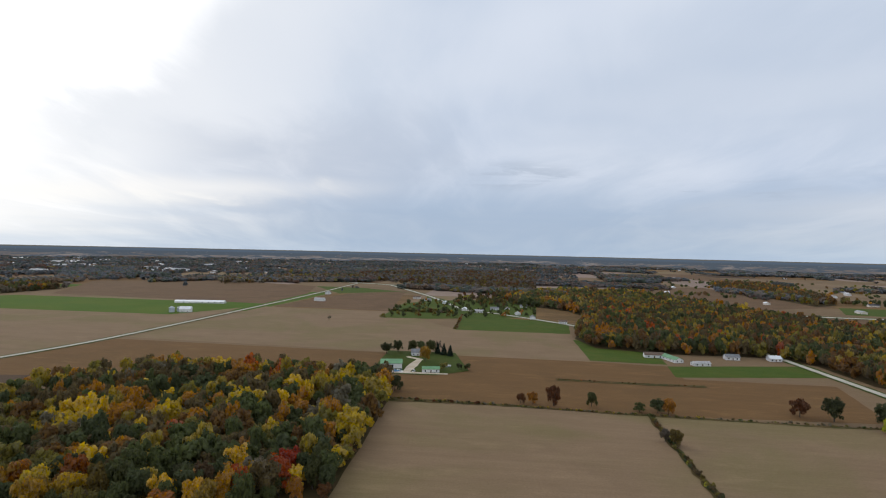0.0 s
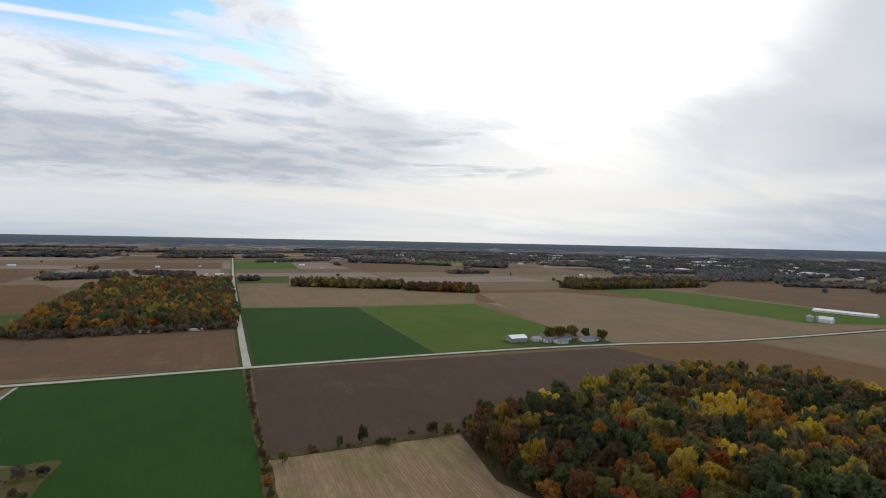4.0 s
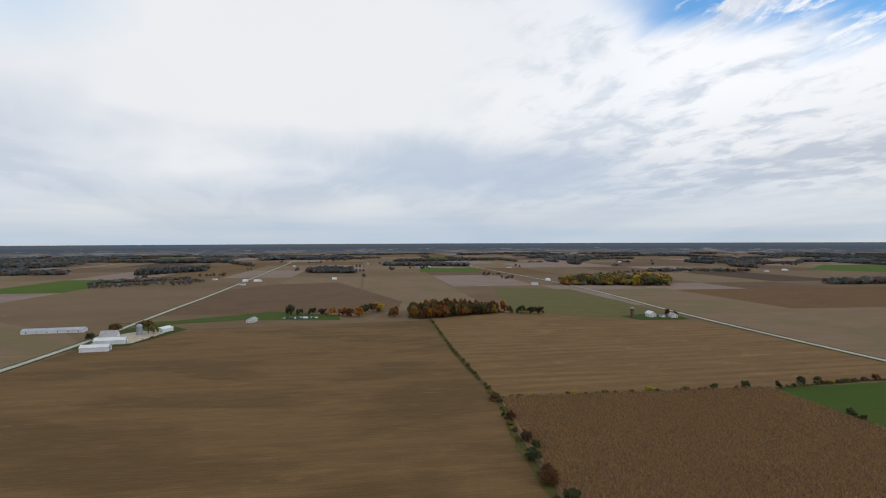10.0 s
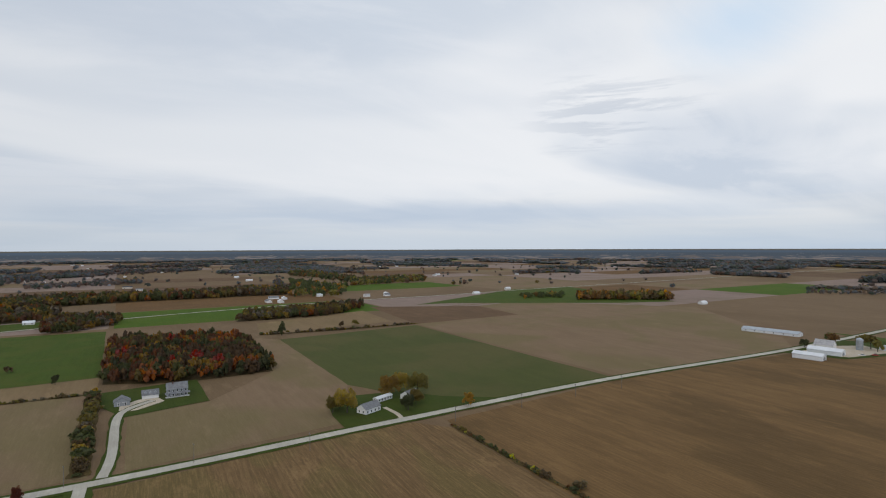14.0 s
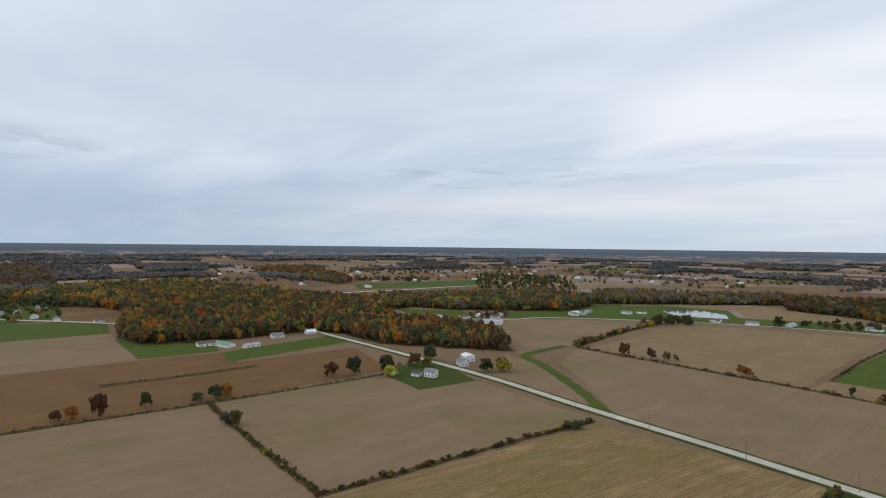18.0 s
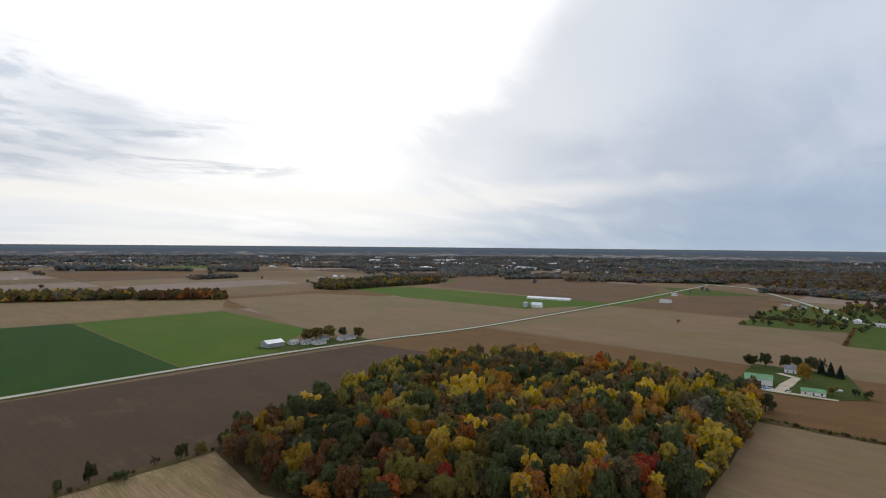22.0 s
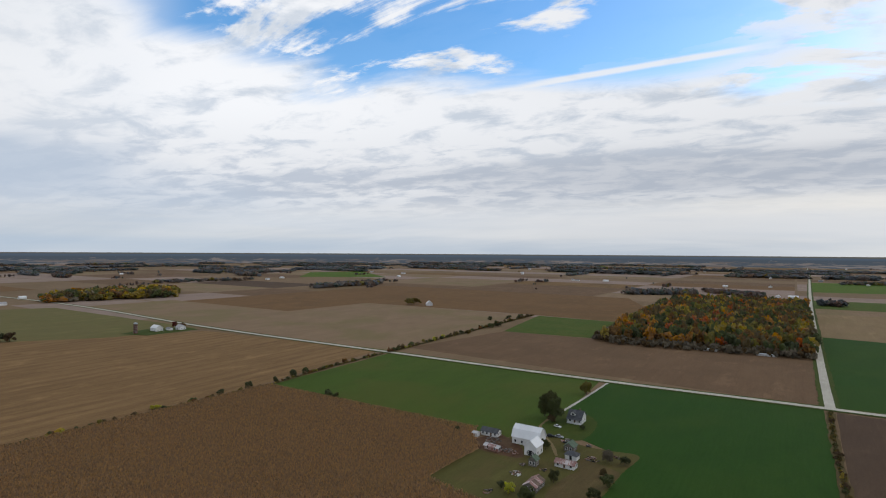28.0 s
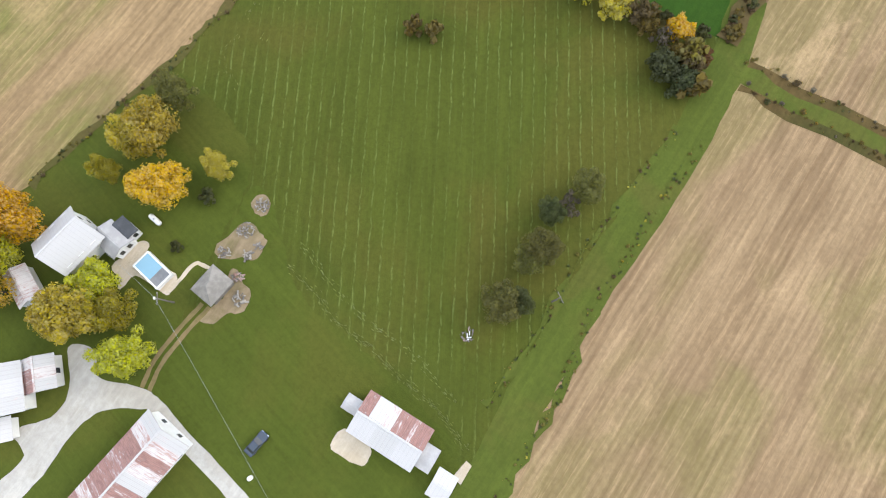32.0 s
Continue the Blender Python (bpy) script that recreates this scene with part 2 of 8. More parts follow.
def surface(name, color, rough=0.8, vary=0.25, scale=1.0, bump=0.1, second=None, metal=0.0, spec=0.3):
    """A plain surface with grain and stains at two scales."""
    m = bpy.data.materials.new(name)
    m.use_nodes = True
    n = Nodes(m.node_tree)
    place = n.add("ShaderNodeTexCoord").outputs["Object"]
    big, small = n.noise(place, 0.35 * scale, 4), n.noise(place, 6 * scale, 3)
    dark = tuple(c * (1 - vary) for c in color)
    c = n.mix(n.remap(big, 0.35, 0.65), dark if second is None else second, color)
    c = n.mix(n.math("MULTIPLY", n.remap(small, 0.3, 0.7), vary * 0.7), c, tuple(c * 0.6 for c in color))
    b = n.add("ShaderNodeBump", in_Strength=bump, in_Distance=0.05, in_Height=small)
    s = n.add("ShaderNodeBsdfPrincipled", in_Base_Color=c, in_Roughness=rough, in_Metallic=metal, in_Normal=b)
    s.inputs["Specular IOR Level"].default_value = spec
    n.add("ShaderNodeOutputMaterial", in_0=s)
    MAT[name] = m
    return m


def crop(name, light, dark, patch, angle=-7.0, rows=3.0, row_amount=0.3, patch_amount=0.4, streaks=0.4, patch_scale=0.010, grain=0.3, wisp=0.45, lines=None, stretch=False, fine_rows=0.15):
    """A field: rows, tillage streaks along them, soil patches, pale wisps of straw and fine grain."""
    light, dark, patch = ((c[0] * 0.73, c[1] * 0.655, c[2] * 0.51) for c in (light, dark, patch))
    m = bpy.data.materials.new(name)
    m.use_nodes = True
    n = Nodes(m.node_tree)
    place = n.add("ShaderNodeNewGeometry").outputs["Position"]
    along = n.add("ShaderNodeMapping", in_Vector=place, in_Rotation=(0, 0, radians(-angle))).outputs[0]
    long = n.add("ShaderNodeMapping", in_Vector=along, in_Scale=(0.05, 1.0, 1.0)).outputs[0]
    broad = n.add("ShaderNodeMapping", in_Vector=along, in_Scale=(0.42, 1.0, 1.0)).outputs[0]
    wobble = n.noise(along, 0.02, 2)
    x = n.math("ADD", n.add("ShaderNodeSeparateXYZ", in_0=along).outputs[1], n.math("MULTIPLY", wobble, 2.5))
    wave = n.math("SINE", n.math("MULTIPLY", x, 2 * math.pi / rows))
    wave = n.math("MULTIPLY", n.math("ADD", n.math("MULTIPLY", wave, 0.5), 0.5), n.remap(n.noise(long, 0.3, 3), 0.25, 0.7))
    streak = n.remap(n.noise(long, 0.16, 6, 0.65), 0.36, 0.66)
    patches = n.remap(n.noise(broad if stretch else place, patch_scale, 6, 0.55, 0.6), 0.46 if stretch else 0.44, 0.59 if stretch else 0.64)
    middle = n.remap(n.noise(broad, patch_scale * 5, 5, 0.6, 0.4), 0.40, 0.70)
    straw = n.remap(n.noise(broad, 0.055, 8, 0.72, 0.3), 0.535, 0.68)
    fine = n.noise(place, 0.9, 5, 0.75)
    c = n.mix(n.math("MULTIPLY", streak, streaks), light, dark)
    c = n.mix(n.math("MULTIPLY", wave, row_amount), c, dark)
    c = n.mix(n.math("MULTIPLY", middle, 0.35), c, tuple(v * 0.86 for v in dark))
    c = n.mix(n.math("MULTIPLY", patches, patch_amount), c, patch)
    thread = n.add("ShaderNodeMapping", in_Vector=along, in_Scale=(0.06, 1.0, 1.0)).outputs[0]
    threads = n.noise(thread, 1.1, 5, 0.75)
    c = n.mix(n.math("MULTIPLY", n.remap(threads, 0.50, 0.68), fine_rows), c, tuple(v * 0.6 for v in dark))
    c = n.mix(n.math("MULTIPLY", n.remap(threads, 0.50, 0.34), fine_rows), c, tuple(min(0.8, v * 1.5) for v in light))
    c = n.mix(n.math("MULTIPLY", straw, wisp), c, tuple(min(0.8, v * 1.45) for v in light))
    c = n.mix(n.math("MULTIPLY", n.remap(fine, 0.35, 0.7), grain), c, tuple(v * 0.55 for v in dark))
    if lines:
        spacing, width, tint = lines
        ridge = n.math("COSINE", n.math("MULTIPLY", n.math("ADD", n.add("ShaderNodeSeparateXYZ", in_0=along).outputs[1], n.math("MULTIPLY", n.noise(along, 0.25, 3), 0.9)), 2 * math.pi / spacing))
        edge = math.cos(math.pi * width / spacing)
        strip = n.math("MULTIPLY", n.remap(ridge, edge, min(0.9999, edge + 0.03)), n.remap(n.noise(n.add("ShaderNodeMapping", in_Vector=along, in_Scale=(0.4, 1, 1)).outputs[0], 1.6, 6, 0.75), 0.44, 0.58))
        c = n.mix(n.math("MULTIPLY", strip, n.remap(n.noise(place, 0.035, 3), 0.38, 0.55, 0.1, 0.75)), c, tint)
    b = n.add("ShaderNodeBump", in_Strength=0.6, in_Distance=0.2, in_Height=n.math("ADD", fine, n.math("MULTIPLY", wave, row_amount)))
    s = n.add("ShaderNodeBsdfPrincipled", in_Base_Color=c, in_Roughness=0.95, in_Normal=b)
    s.inputs["Specular IOR Level"].default_value = 0.1
    n.add("ShaderNodeOutputMaterial", in_0=s)
    MAT[name] = m
    return m


crop("soil_beige", (0.315, 0.24, 0.185), (0.25, 0.185, 0.138), (0.215, 0.205, 0.105), rows=6, row_amount=0.22, patch_amount=0.6, patch_scale=0.009, wisp=0.22)
crop("soil_tan", (0.32, 0.25, 0.17), (0.255, 0.19, 0.125), (0.23, 0.20, 0.11), rows=5, row_amount=0.3)
# soil for far fields only, greyed and paled by haze in its colour
crop("soil_haze", (0.38, 0.315, 0.33), (0.31, 0.25, 0.255), (0.27, 0.225, 0.21), rows=6, row_amount=0.2, patch_scale=0.008, patch_amount=0.5, wisp=0.35)
crop("soil_brown", (0.215, 0.148, 0.105), (0.165, 0.108, 0.075), (0.155, 0.108, 0.075), rows=5, row_amount=0.2, patch_scale=0.014, patch_amount=0.6)
crop("soil_orange", (0.225, 0.142, 0.075), (0.18, 0.11, 0.058), (0.15, 0.10, 0.055), rows=4, row_amount=0.3, angle=-9)
crop("soil_dark", (0.125, 0.09, 0.073), (0.10, 0.07, 0.057), (0.09, 0.063, 0.054), rows=5, row_amount=0.25)
crop("stubble_brown", (0.275, 0.184, 0.098), (0.185, 0.121, 0.064), (0.110, 0.078, 0.042), rows=2.4, row_amount=0.45, streaks=0.6, patch_scale=0.016, patch_amount=0.52, stretch=True, angle=-7, wisp=0.3, fine_rows=0.25)
crop("stubble_gold", (0.36, 0.27, 0.165), (0.20, 0.145, 0.085), (0.20, 0.19, 0.075), rows=2.6, row_amount=0.7, streaks=0.5, patch_amount=0.6, patch_scale=0.03, stretch=True, angle=-13, wisp=0.5, fine_rows=0.4)
crop("stubble_worn", (0.285, 0.200, 0.118), (0.168, 0.115, 0.066), (0.18, 0.165, 0.070), rows=2.6, row_amount=0.6, streaks=0.5, patch_amount=0.5, patch_scale=0.03, stretch=True, angle=-10, wisp=0.5, fine_rows=0.4)
crop("stubble_striped", (0.33, 0.225, 0.125), (0.19, 0.12, 0.065), (0.22, 0.145, 0.075), rows=15, row_amount=0.8, streaks=0.6, angle=-5, fine_rows=0.3)
crop("stubble_green", (0.43, 0.33, 0.225), (0.25, 0.185, 0.125), (0.165, 0.225, 0.055), rows=1.7, row_amount=0.6, patch_amount=0.72, streaks=0.45, patch_scale=0.030, angle=-7, wisp=0.3, stretch=True, fine_rows=0.36)
crop("stubble_tan", (0.430, 0.335, 0.245), (0.255, 0.185, 0.130), (0.200, 0.225, 0.075), rows=1.5, row_amount=0.7, patch_amount=0.38, streaks=0.6, patch_scale=0.04, angle=-9, wisp=0.6, stretch=True, fine_rows=0.36)
crop("wheat_dark", (0.032, 0.100, 0.015), (0.025, 0.082, 0.013), (0.050, 0.110, 0.017), rows=3, row_amount=0.25, patch_amount=0.5, streaks=0.3, wisp=0.15)
crop("wheat", (0.098, 0.190, 0.021), (0.074, 0.150, 0.018), (0.135, 0.190, 0.030), rows=3, row_amount=0.25, patch_amount=0.5, wisp=0.1)
crop("wheat_pale", (0.115, 0.140, 0.052), (0.09, 0.115, 0.042), (0.17, 0.155, 0.08), rows=3, row_amount=0.3, patch_amount=0.5, wisp=0.15)
crop("lawn", (0.088, 0.150, 0.027), (0.064, 0.112, 0.020), (0.115, 0.145, 0.032), rows=3, row_amount=0.15, patch_amount=0.6, patch_scale=0.03, wisp=0.12)
crop("lawn_dark", (0.072, 0.115, 0.024), (0.050, 0.084, 0.017), (0.085, 0.11, 0.028), rows=2, row_amount=0.15, patch_amount=0.6, patch_scale=0.05, wisp=0.1)
crop("pasture", (0.078, 0.145, 0.024), (0.060, 0.112, 0.02), (0.105, 0.135, 0.03), rows=4, row_amount=0.15, patch_amount=0.7, patch_scale=0.012, wisp=0.12)
crop("hay", (0.094, 0.128, 0.026), (0.072, 0.098, 0.020), (0.114, 0.116, 0.030), rows=2.4, row_amount=0.5, patch_amount=0.7, streaks=0.5, patch_scale=0.03, angle=23, wisp=0.15, lines=(2.35, 0.34, (0.122, 0.152, 0.040)))
crop("lawn_farm", (0.094, 0.134, 0.026), (0.072, 0.104, 0.020), (0.112, 0.126, 0.030), rows=1.6, row_amount=0.25, patch_amount=0.6, patch_scale=0.045, wisp=0.15, angle=70)
crop("lane_grass", (0.112, 0.160, 0.035), (0.085, 0.122, 0.028), (0.13, 0.140, 0.042), rows=2.2, row_amount=0.5, patch_amount=0.6, patch_scale=0.08, wisp=0.25, angle=-8)
crop("yard_olive", (0.125, 0.128, 0.048), (0.098, 0.098, 0.038), (0.14, 0.115, 0.055), rows=2, row_amount=0.1, patch_amount=0.7, patch_scale=0.05)
crop("wheel_dirt", (0.30, 0.25, 0.16), (0.22, 0.18, 0.11), (0.12, 0.13, 0.05), rows=2, patch_amount=0.5, patch_scale=0.1)
crop("olive", (0.19, 0.185, 0.085), (0.16, 0.15, 0.07), (0.15, 0.165, 0.06), rows=6, row_amount=0.2)
crop("dry_grass", (0.15, 0.115, 0.055), (0.085, 0.066, 0.034), (0.065, 0.08, 0.026), rows=2, row_amount=0.1, patch_amount=0.8, patch_scale=0.06)
crop("yard_dry", (0.145, 0.118, 0.064), (0.115, 0.090, 0.048), (0.125, 0.115, 0.052), rows=2, row_amount=0.1, patch_amount=0.7, patch_scale=0.06)
crop("corn_floor", (0.46, 0.31, 0.20), (0.36, 0.24, 0.155), (0.40, 0.28, 0.18), rows=0.9, row_amount=0.5, patch_amount=0.6, patch_scale=0.02)
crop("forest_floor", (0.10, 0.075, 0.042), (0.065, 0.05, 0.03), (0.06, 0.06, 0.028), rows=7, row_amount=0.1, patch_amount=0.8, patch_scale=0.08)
crop("ground", (0.27, 0.205, 0.15), (0.215, 0.155, 0.11), (0.18, 0.135, 0.09), rows=9, row_amount=0.2, patch_amount=0.6, patch_scale=0.003)
crop("gravel", (0.60, 0.635, 0.74), (0.52, 0.55, 0.64), (0.42, 0.43, 0.46), rows=1.5, row_amount=0.2, patch_amount=0.5, patch_scale=0.15, grain=0.25)
crop("chip_seal", (0.66, 0.69, 0.74), (0.57, 0.59, 0.65), (0.49, 0.51, 0.55), rows=2.8, row_amount=0.3, patch_amount=0.5, patch_scale=0.05, grain=0.2)
crop("bare_earth", (0.36, 0.31, 0.25), (0.27, 0.22, 0.17), (0.17, 0.17, 0.085), rows=2, row_amount=0.1, patch_amount=0.6, patch_scale=0.25)
crop("mud", (0.135, 0.080, 0.058), (0.09, 0.055, 0.042), (0.19, 0.14, 0.10), rows=3, row_amount=0.2, patch_amount=0.6, patch_scale=0.12)
crop("concrete", (0.72, 0.69, 0.70), (0.62, 0.60, 0.59), (0.56, 0.50, 0.44), rows=3, row_amount=0.1, patch_amount=0.5, patch_scale=0.15, grain=0.2)

surface("paint_white", (0.72, 0.72, 0.71), 0.6, 0.14, 0.6)
surface("paint_cream", (0.66, 0.60, 0.52), 0.7, 0.12, 0.6)
surface("siding_grey", (0.30, 0.32, 0.34), 0.7, 0.15)
surface("metal_white", (0.72, 0.74, 0.76), 0.42, 0.10, 0.4, metal=0.0, spec=0.5)
surface("metal_grey", (0.40, 0.44, 0.48), 0.45, 0.16, 0.5, spec=0.5)
surface("metal_green", (0.13, 0.30, 0.14), 0.5, 0.22, 0.6, spec=0.5)
surface("metal_red", (0.30, 0.022, 0.035), 0.7, 0.2, 0.5, spec=0.2)
surface("metal_pink", (0.36, 0.22, 0.22), 0.6, 0.3, 0.8)
surface("rust", (0.26, 0.12, 0.09), 0.85, 0.45, 1.2, second=(0.42, 0.34, 0.31))
surface("rust_pale", (0.58, 0.53, 0.51), 0.7, 0.3, 1.4, second=(0.36, 0.24, 0.21))
surface("shingle_dark", (0.085, 0.09, 0.10), 0.9, 0.3, 1.5, 0.3)
surface("shingle_grey", (0.22, 0.225, 0.235), 0.9, 0.3, 1.5, 0.3)
surface("shingle_pale", (0.44, 0.43, 0.43), 0.85, 0.25, 1.2, 0.3)
surface("shake_grey", (0.27, 0.25, 0.225), 0.95, 0.4, 2.2, 0.5, second=(0.20, 0.185, 0.165))
surface("shingle_brown", (0.17, 0.12, 0.09), 0.9, 0.35, 1.5, 0.3)
surface("shingle_green", (0.12, 0.17, 0.12), 0.9, 0.4, 1.5, 0.3)
surface("old_wood", (0.20, 0.18, 0.16), 0.9, 0.4, 2.0, 0.4)
surface("wood_brown", (0.16, 0.10, 0.065), 0.85, 0.4, 2.0, 0.4)
surface("bark", (0.10, 0.085, 0.07), 0.95, 0.4, 3.0, 0.6)
surface("silo_block", (0.16, 0.085, 0.065), 0.85, 0.3, 2.0, 0.3)
surface("dark_opening", (0.02, 0.02, 0.022), 0.9, 0.2)
surface("rubber", (0.03, 0.03, 0.03), 0.8, 0.2)
surface("car_blue", (0.035, 0.05, 0.075), 0.25, 0.1, spec=0.6)
surface("car_white", (0.75, 0.76, 0.78), 0.3, 0.1, spec=0.6)
surface("car_red", (0.35, 0.04, 0.03), 0.35, 0.2, spec=0.5)
surface("chrome", (0.7, 0.72, 0.75), 0.2, 0.1, metal=1.0)
surface("tarp_blue", (0.12, 0.30, 0.55), 0.5, 0.2)
surface("pool_blue", (0.20, 0.38, 0.50), 0.25, 0.08, 0.5, spec=0.5)
surface("junk", (0.20, 0.18, 0.165), 0.8, 0.5, 4.0, 0.5)
surface("stone", (0.34, 0.31, 0.27), 0.9, 0.4, 3.0, 0.5)
surface("straw", (0.42, 0.40, 0.22), 0.95, 0.3, 3.0, 0.3)


def tin(name, pale, rusty, amount, seam=0.75):
    """Roofing sheets: ribs and seams up the slope, rust running down in streaks."""
    m = bpy.data.materials.new(name)
    m.use_nodes = True
    n = Nodes(m.node_tree)
    place = n.add("ShaderNodeTexCoord").outputs["Object"]
    run = n.add("ShaderNodeMapping", in_Vector=place, in_Scale=(1.0, 0.14, 0.14)).outputs[0]
    x = n.add("ShaderNodeSeparateXYZ", in_0=place).outputs[0]
    sheet_no = n.math("FLOOR", n.math("DIVIDE", x, seam))
    each = n.add("ShaderNodeTexWhiteNoise", noise_dimensions="1D", in_W=sheet_no).outputs[0]
    streak = n.noise(run, 5.0, 6, 0.7)
    cover = n.math("ADD", n.math("ADD", n.math("MULTIPLY", n.noise(place, 0.45, 4), 0.4), n.math("MULTIPLY", streak, 0.9)), n.math("MULTIPLY", each, 0.15))
    fac = n.remap(cover, 0.97 - amount * 0.50, 1.17 - amount * 0.50)
    c = n.mix(fac, pale, n.mix(n.remap(n.noise(run, 5.0, 4), 0.35, 0.65), rusty, tuple(v * 1.45 for v in rusty)))
    rib = n.math("SINE", n.math("MULTIPLY", x, 2 * math.pi / 0.25))
    gap = n.remap(n.math("ABSOLUTE", n.math("SUBTRACT", n.math("FRACT", n.math("DIVIDE", x, seam)), 0.5)), 0.44, 0.5, 0.0, 0.35)
    c = n.mix(gap, c, tuple(v * 0.5 for v in rusty))
    b = n.add("ShaderNodeBump", in_Strength=0.4, in_Distance=0.03, in_Height=rib)
    s = n.add("ShaderNodeBsdfPrincipled", in_Base_Color=c, in_Roughness=n.remap(fac, 0, 1, 0.45, 0.9), in_Normal=b)
    n.add("ShaderNodeOutputMaterial", in_0=s)
    MAT[name] = m


tin("tin_rust", (0.50, 0.44, 0.43), (0.21, 0.115, 0.10), 0.95)
tin("tin_patched", (0.50, 0.47, 0.46), (0.27, 0.16, 0.14), 0.62)
tin("tin_pale", (0.42, 0.41, 0.405), (0.36, 0.27, 0.25), 0.28)
tin("tin_white", (0.45, 0.44, 0.44), (0.48, 0.43, 0.41), 0.12)


def glassy(name, color, rough):
    m = bpy.data.materials.new(name)
    m.use_nodes = True
    n = Nodes(m.node_tree)
    s = n.add("ShaderNodeBsdfPrincipled", in_Base_Color=(*color, 1), in_Roughness=rough)
    s.inputs["Specular IOR Level"].default_value = 0.6
    n.add("ShaderNodeOutputMaterial", in_0=s)
    MAT[name] = m


glassy("window_glass", (0.03, 0.035, 0.04), 0.08)
glassy("pond_water", (0.10, 0.13, 0.13), 0.06)


def leaves(name, light, dark, spread=0.5):
    """Foliage: each clump of leaves its own tint, each tree its own shift."""
    light, dark = tuple(v * 0.96 for v in light), tuple(v * 1.45 for v in dark)
    m = bpy.data.materials.new(name)
    m.use_nodes = True
    n = Nodes(m.node_tree)
    island = n.add("ShaderNodeNewGeometry").outputs["Random Per Island"]
    tree_tint = n.add("ShaderNodeObjectInfo").outputs["Random"]
    c = n.mix(island, dark, light)
    c = n.add("ShaderNodeHueSaturation", in_Hue=n.remap(tree_tint, 0.0, 1.0, 0.485, 0.515), in_Saturation=n.remap(island, 0, 1, 0.85, 1.1),
              in_Value=n.remap(tree_tint, 0.0, 1.0, 0.8, 1.2), in_Color=c).outputs[0]
    s = n.add("ShaderNodeBsdfPrincipled", in_Base_Color=c, in_Roughness=0.75)
    s.inputs["Specular IOR Level"].default_value = 0.2
    back = n.add("ShaderNodeBsdfTranslucent", in_Color=c)
    n.add("ShaderNodeOutputMaterial", in_0=n.add("ShaderNodeMixShader", in_0=0.42, in_1=s, in_2=back))
    MAT[name] = m


leaves("leaf_green", (0.104, 0.114, 0.040), (0.056, 0.063, 0.024))
leaves("leaf_grove", (0.100, 0.108, 0.038), (0.052, 0.058, 0.022))
leaves("leaf_dark", (0.080, 0.088, 0.038), (0.045, 0.051, 0.023))
leaves("leaf_olive", (0.200, 0.158, 0.040), (0.105, 0.084, 0.024))
leaves("leaf_moss", (0.175, 0.165, 0.046), (0.095, 0.092, 0.028))
leaves("leaf_ochre", (0.34, 0.230, 0.044), (0.18, 0.120, 0.026))
leaves("leaf_gold", (0.58, 0.35, 0.032), (0.34, 0.20, 0.024))
leaves("leaf_pale", (0.46, 0.36, 0.056), (0.25, 0.20, 0.034))
leaves("leaf_yellow", (0.46, 0.29, 0.036), (0.24, 0.15, 0.022))
leaves("leaf_lime", (0.44, 0.40, 0.040), (0.22, 0.21, 0.026))
leaves("leaf_orange", (0.40, 0.165, 0.030), (0.19, 0.075, 0.018))
leaves("leaf_red", (0.42, 0.085, 0.028), (0.19, 0.036, 0.016))
leaves("leaf_rust", (0.20, 0.095, 0.035), (0.09, 0.045, 0.020))
leaves("leaf_brown", (0.145, 0.100, 0.048), (0.072, 0.050, 0.026))
leaves("twig_grey", (0.20, 0.17, 0.12), (0.10, 0.085, 0.06))
leaves("leaf_conifer", (0.024, 0.042, 0.026), (0.012, 0.022, 0.014))
leaves("leaf_wine", (0.16, 0.035, 0.025), (0.075, 0.018, 0.014))
leaves("corn_leaf", (0.375, 0.225, 0.115), (0.125, 0.070, 0.035))
# distant foliage: haze is put into these paler, bluer leaf colours
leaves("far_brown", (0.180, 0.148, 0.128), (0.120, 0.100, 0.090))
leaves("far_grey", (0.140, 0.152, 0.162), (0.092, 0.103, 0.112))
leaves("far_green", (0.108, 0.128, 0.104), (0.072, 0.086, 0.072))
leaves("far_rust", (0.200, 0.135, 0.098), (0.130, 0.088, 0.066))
leaves("hay_wisp", (0.20, 0.215, 0.075), (0.12, 0.135, 0.045))
LEAF_WORDS = {"leaf_moss": "olive green", "leaf_ochre": "ochre yellow", "leaf_grove": "grey-green", "leaf_green": "green", "leaf_dark": "dark green", "leaf_olive": "olive green", "leaf_yellow": "golden yellow", "leaf_lime": "yellow-green",
              "leaf_orange": "orange", "leaf_red": "bright red", "leaf_rust": "rust brown", "leaf_brown": "dull brown", "twig_grey": "bare grey",
              "leaf_conifer": "dark evergreen", "leaf_gold": "golden", "leaf_pale": "pale yellow-green", "leaf_wine": "dark red"}

# ---- builders ----


def mesh_of(name, verts, faces, mats=(), index=None, smooth=False):
    """A mesh from numpy arrays: all faces have the same number of corners."""
    me = bpy.data.meshes.new(name)
    faces = np.asarray(faces, np.int32)
    k = faces.shape[1]
    me.vertices.add(len(verts))
    me.loops.add(faces.size)
    me.polygons.add(len(faces))
    me.vertices.foreach_set("co", np.asarray(verts, np.float32).ravel())
    me.loops.foreach_set("vertex_index", faces.ravel())
    me.polygons.foreach_set("loop_start", np.arange(0, faces.size, k, dtype=np.int32))
    if index is not None:
        me.polygons.foreach_set("material_index", np.asarray(index, np.int32))
    me.polygons.foreach_set("use_smooth", np.full(len(faces), smooth))
    for m in mats:
        me.materials.append(MAT[m])
    me.update(calc_edges=True)
    return me


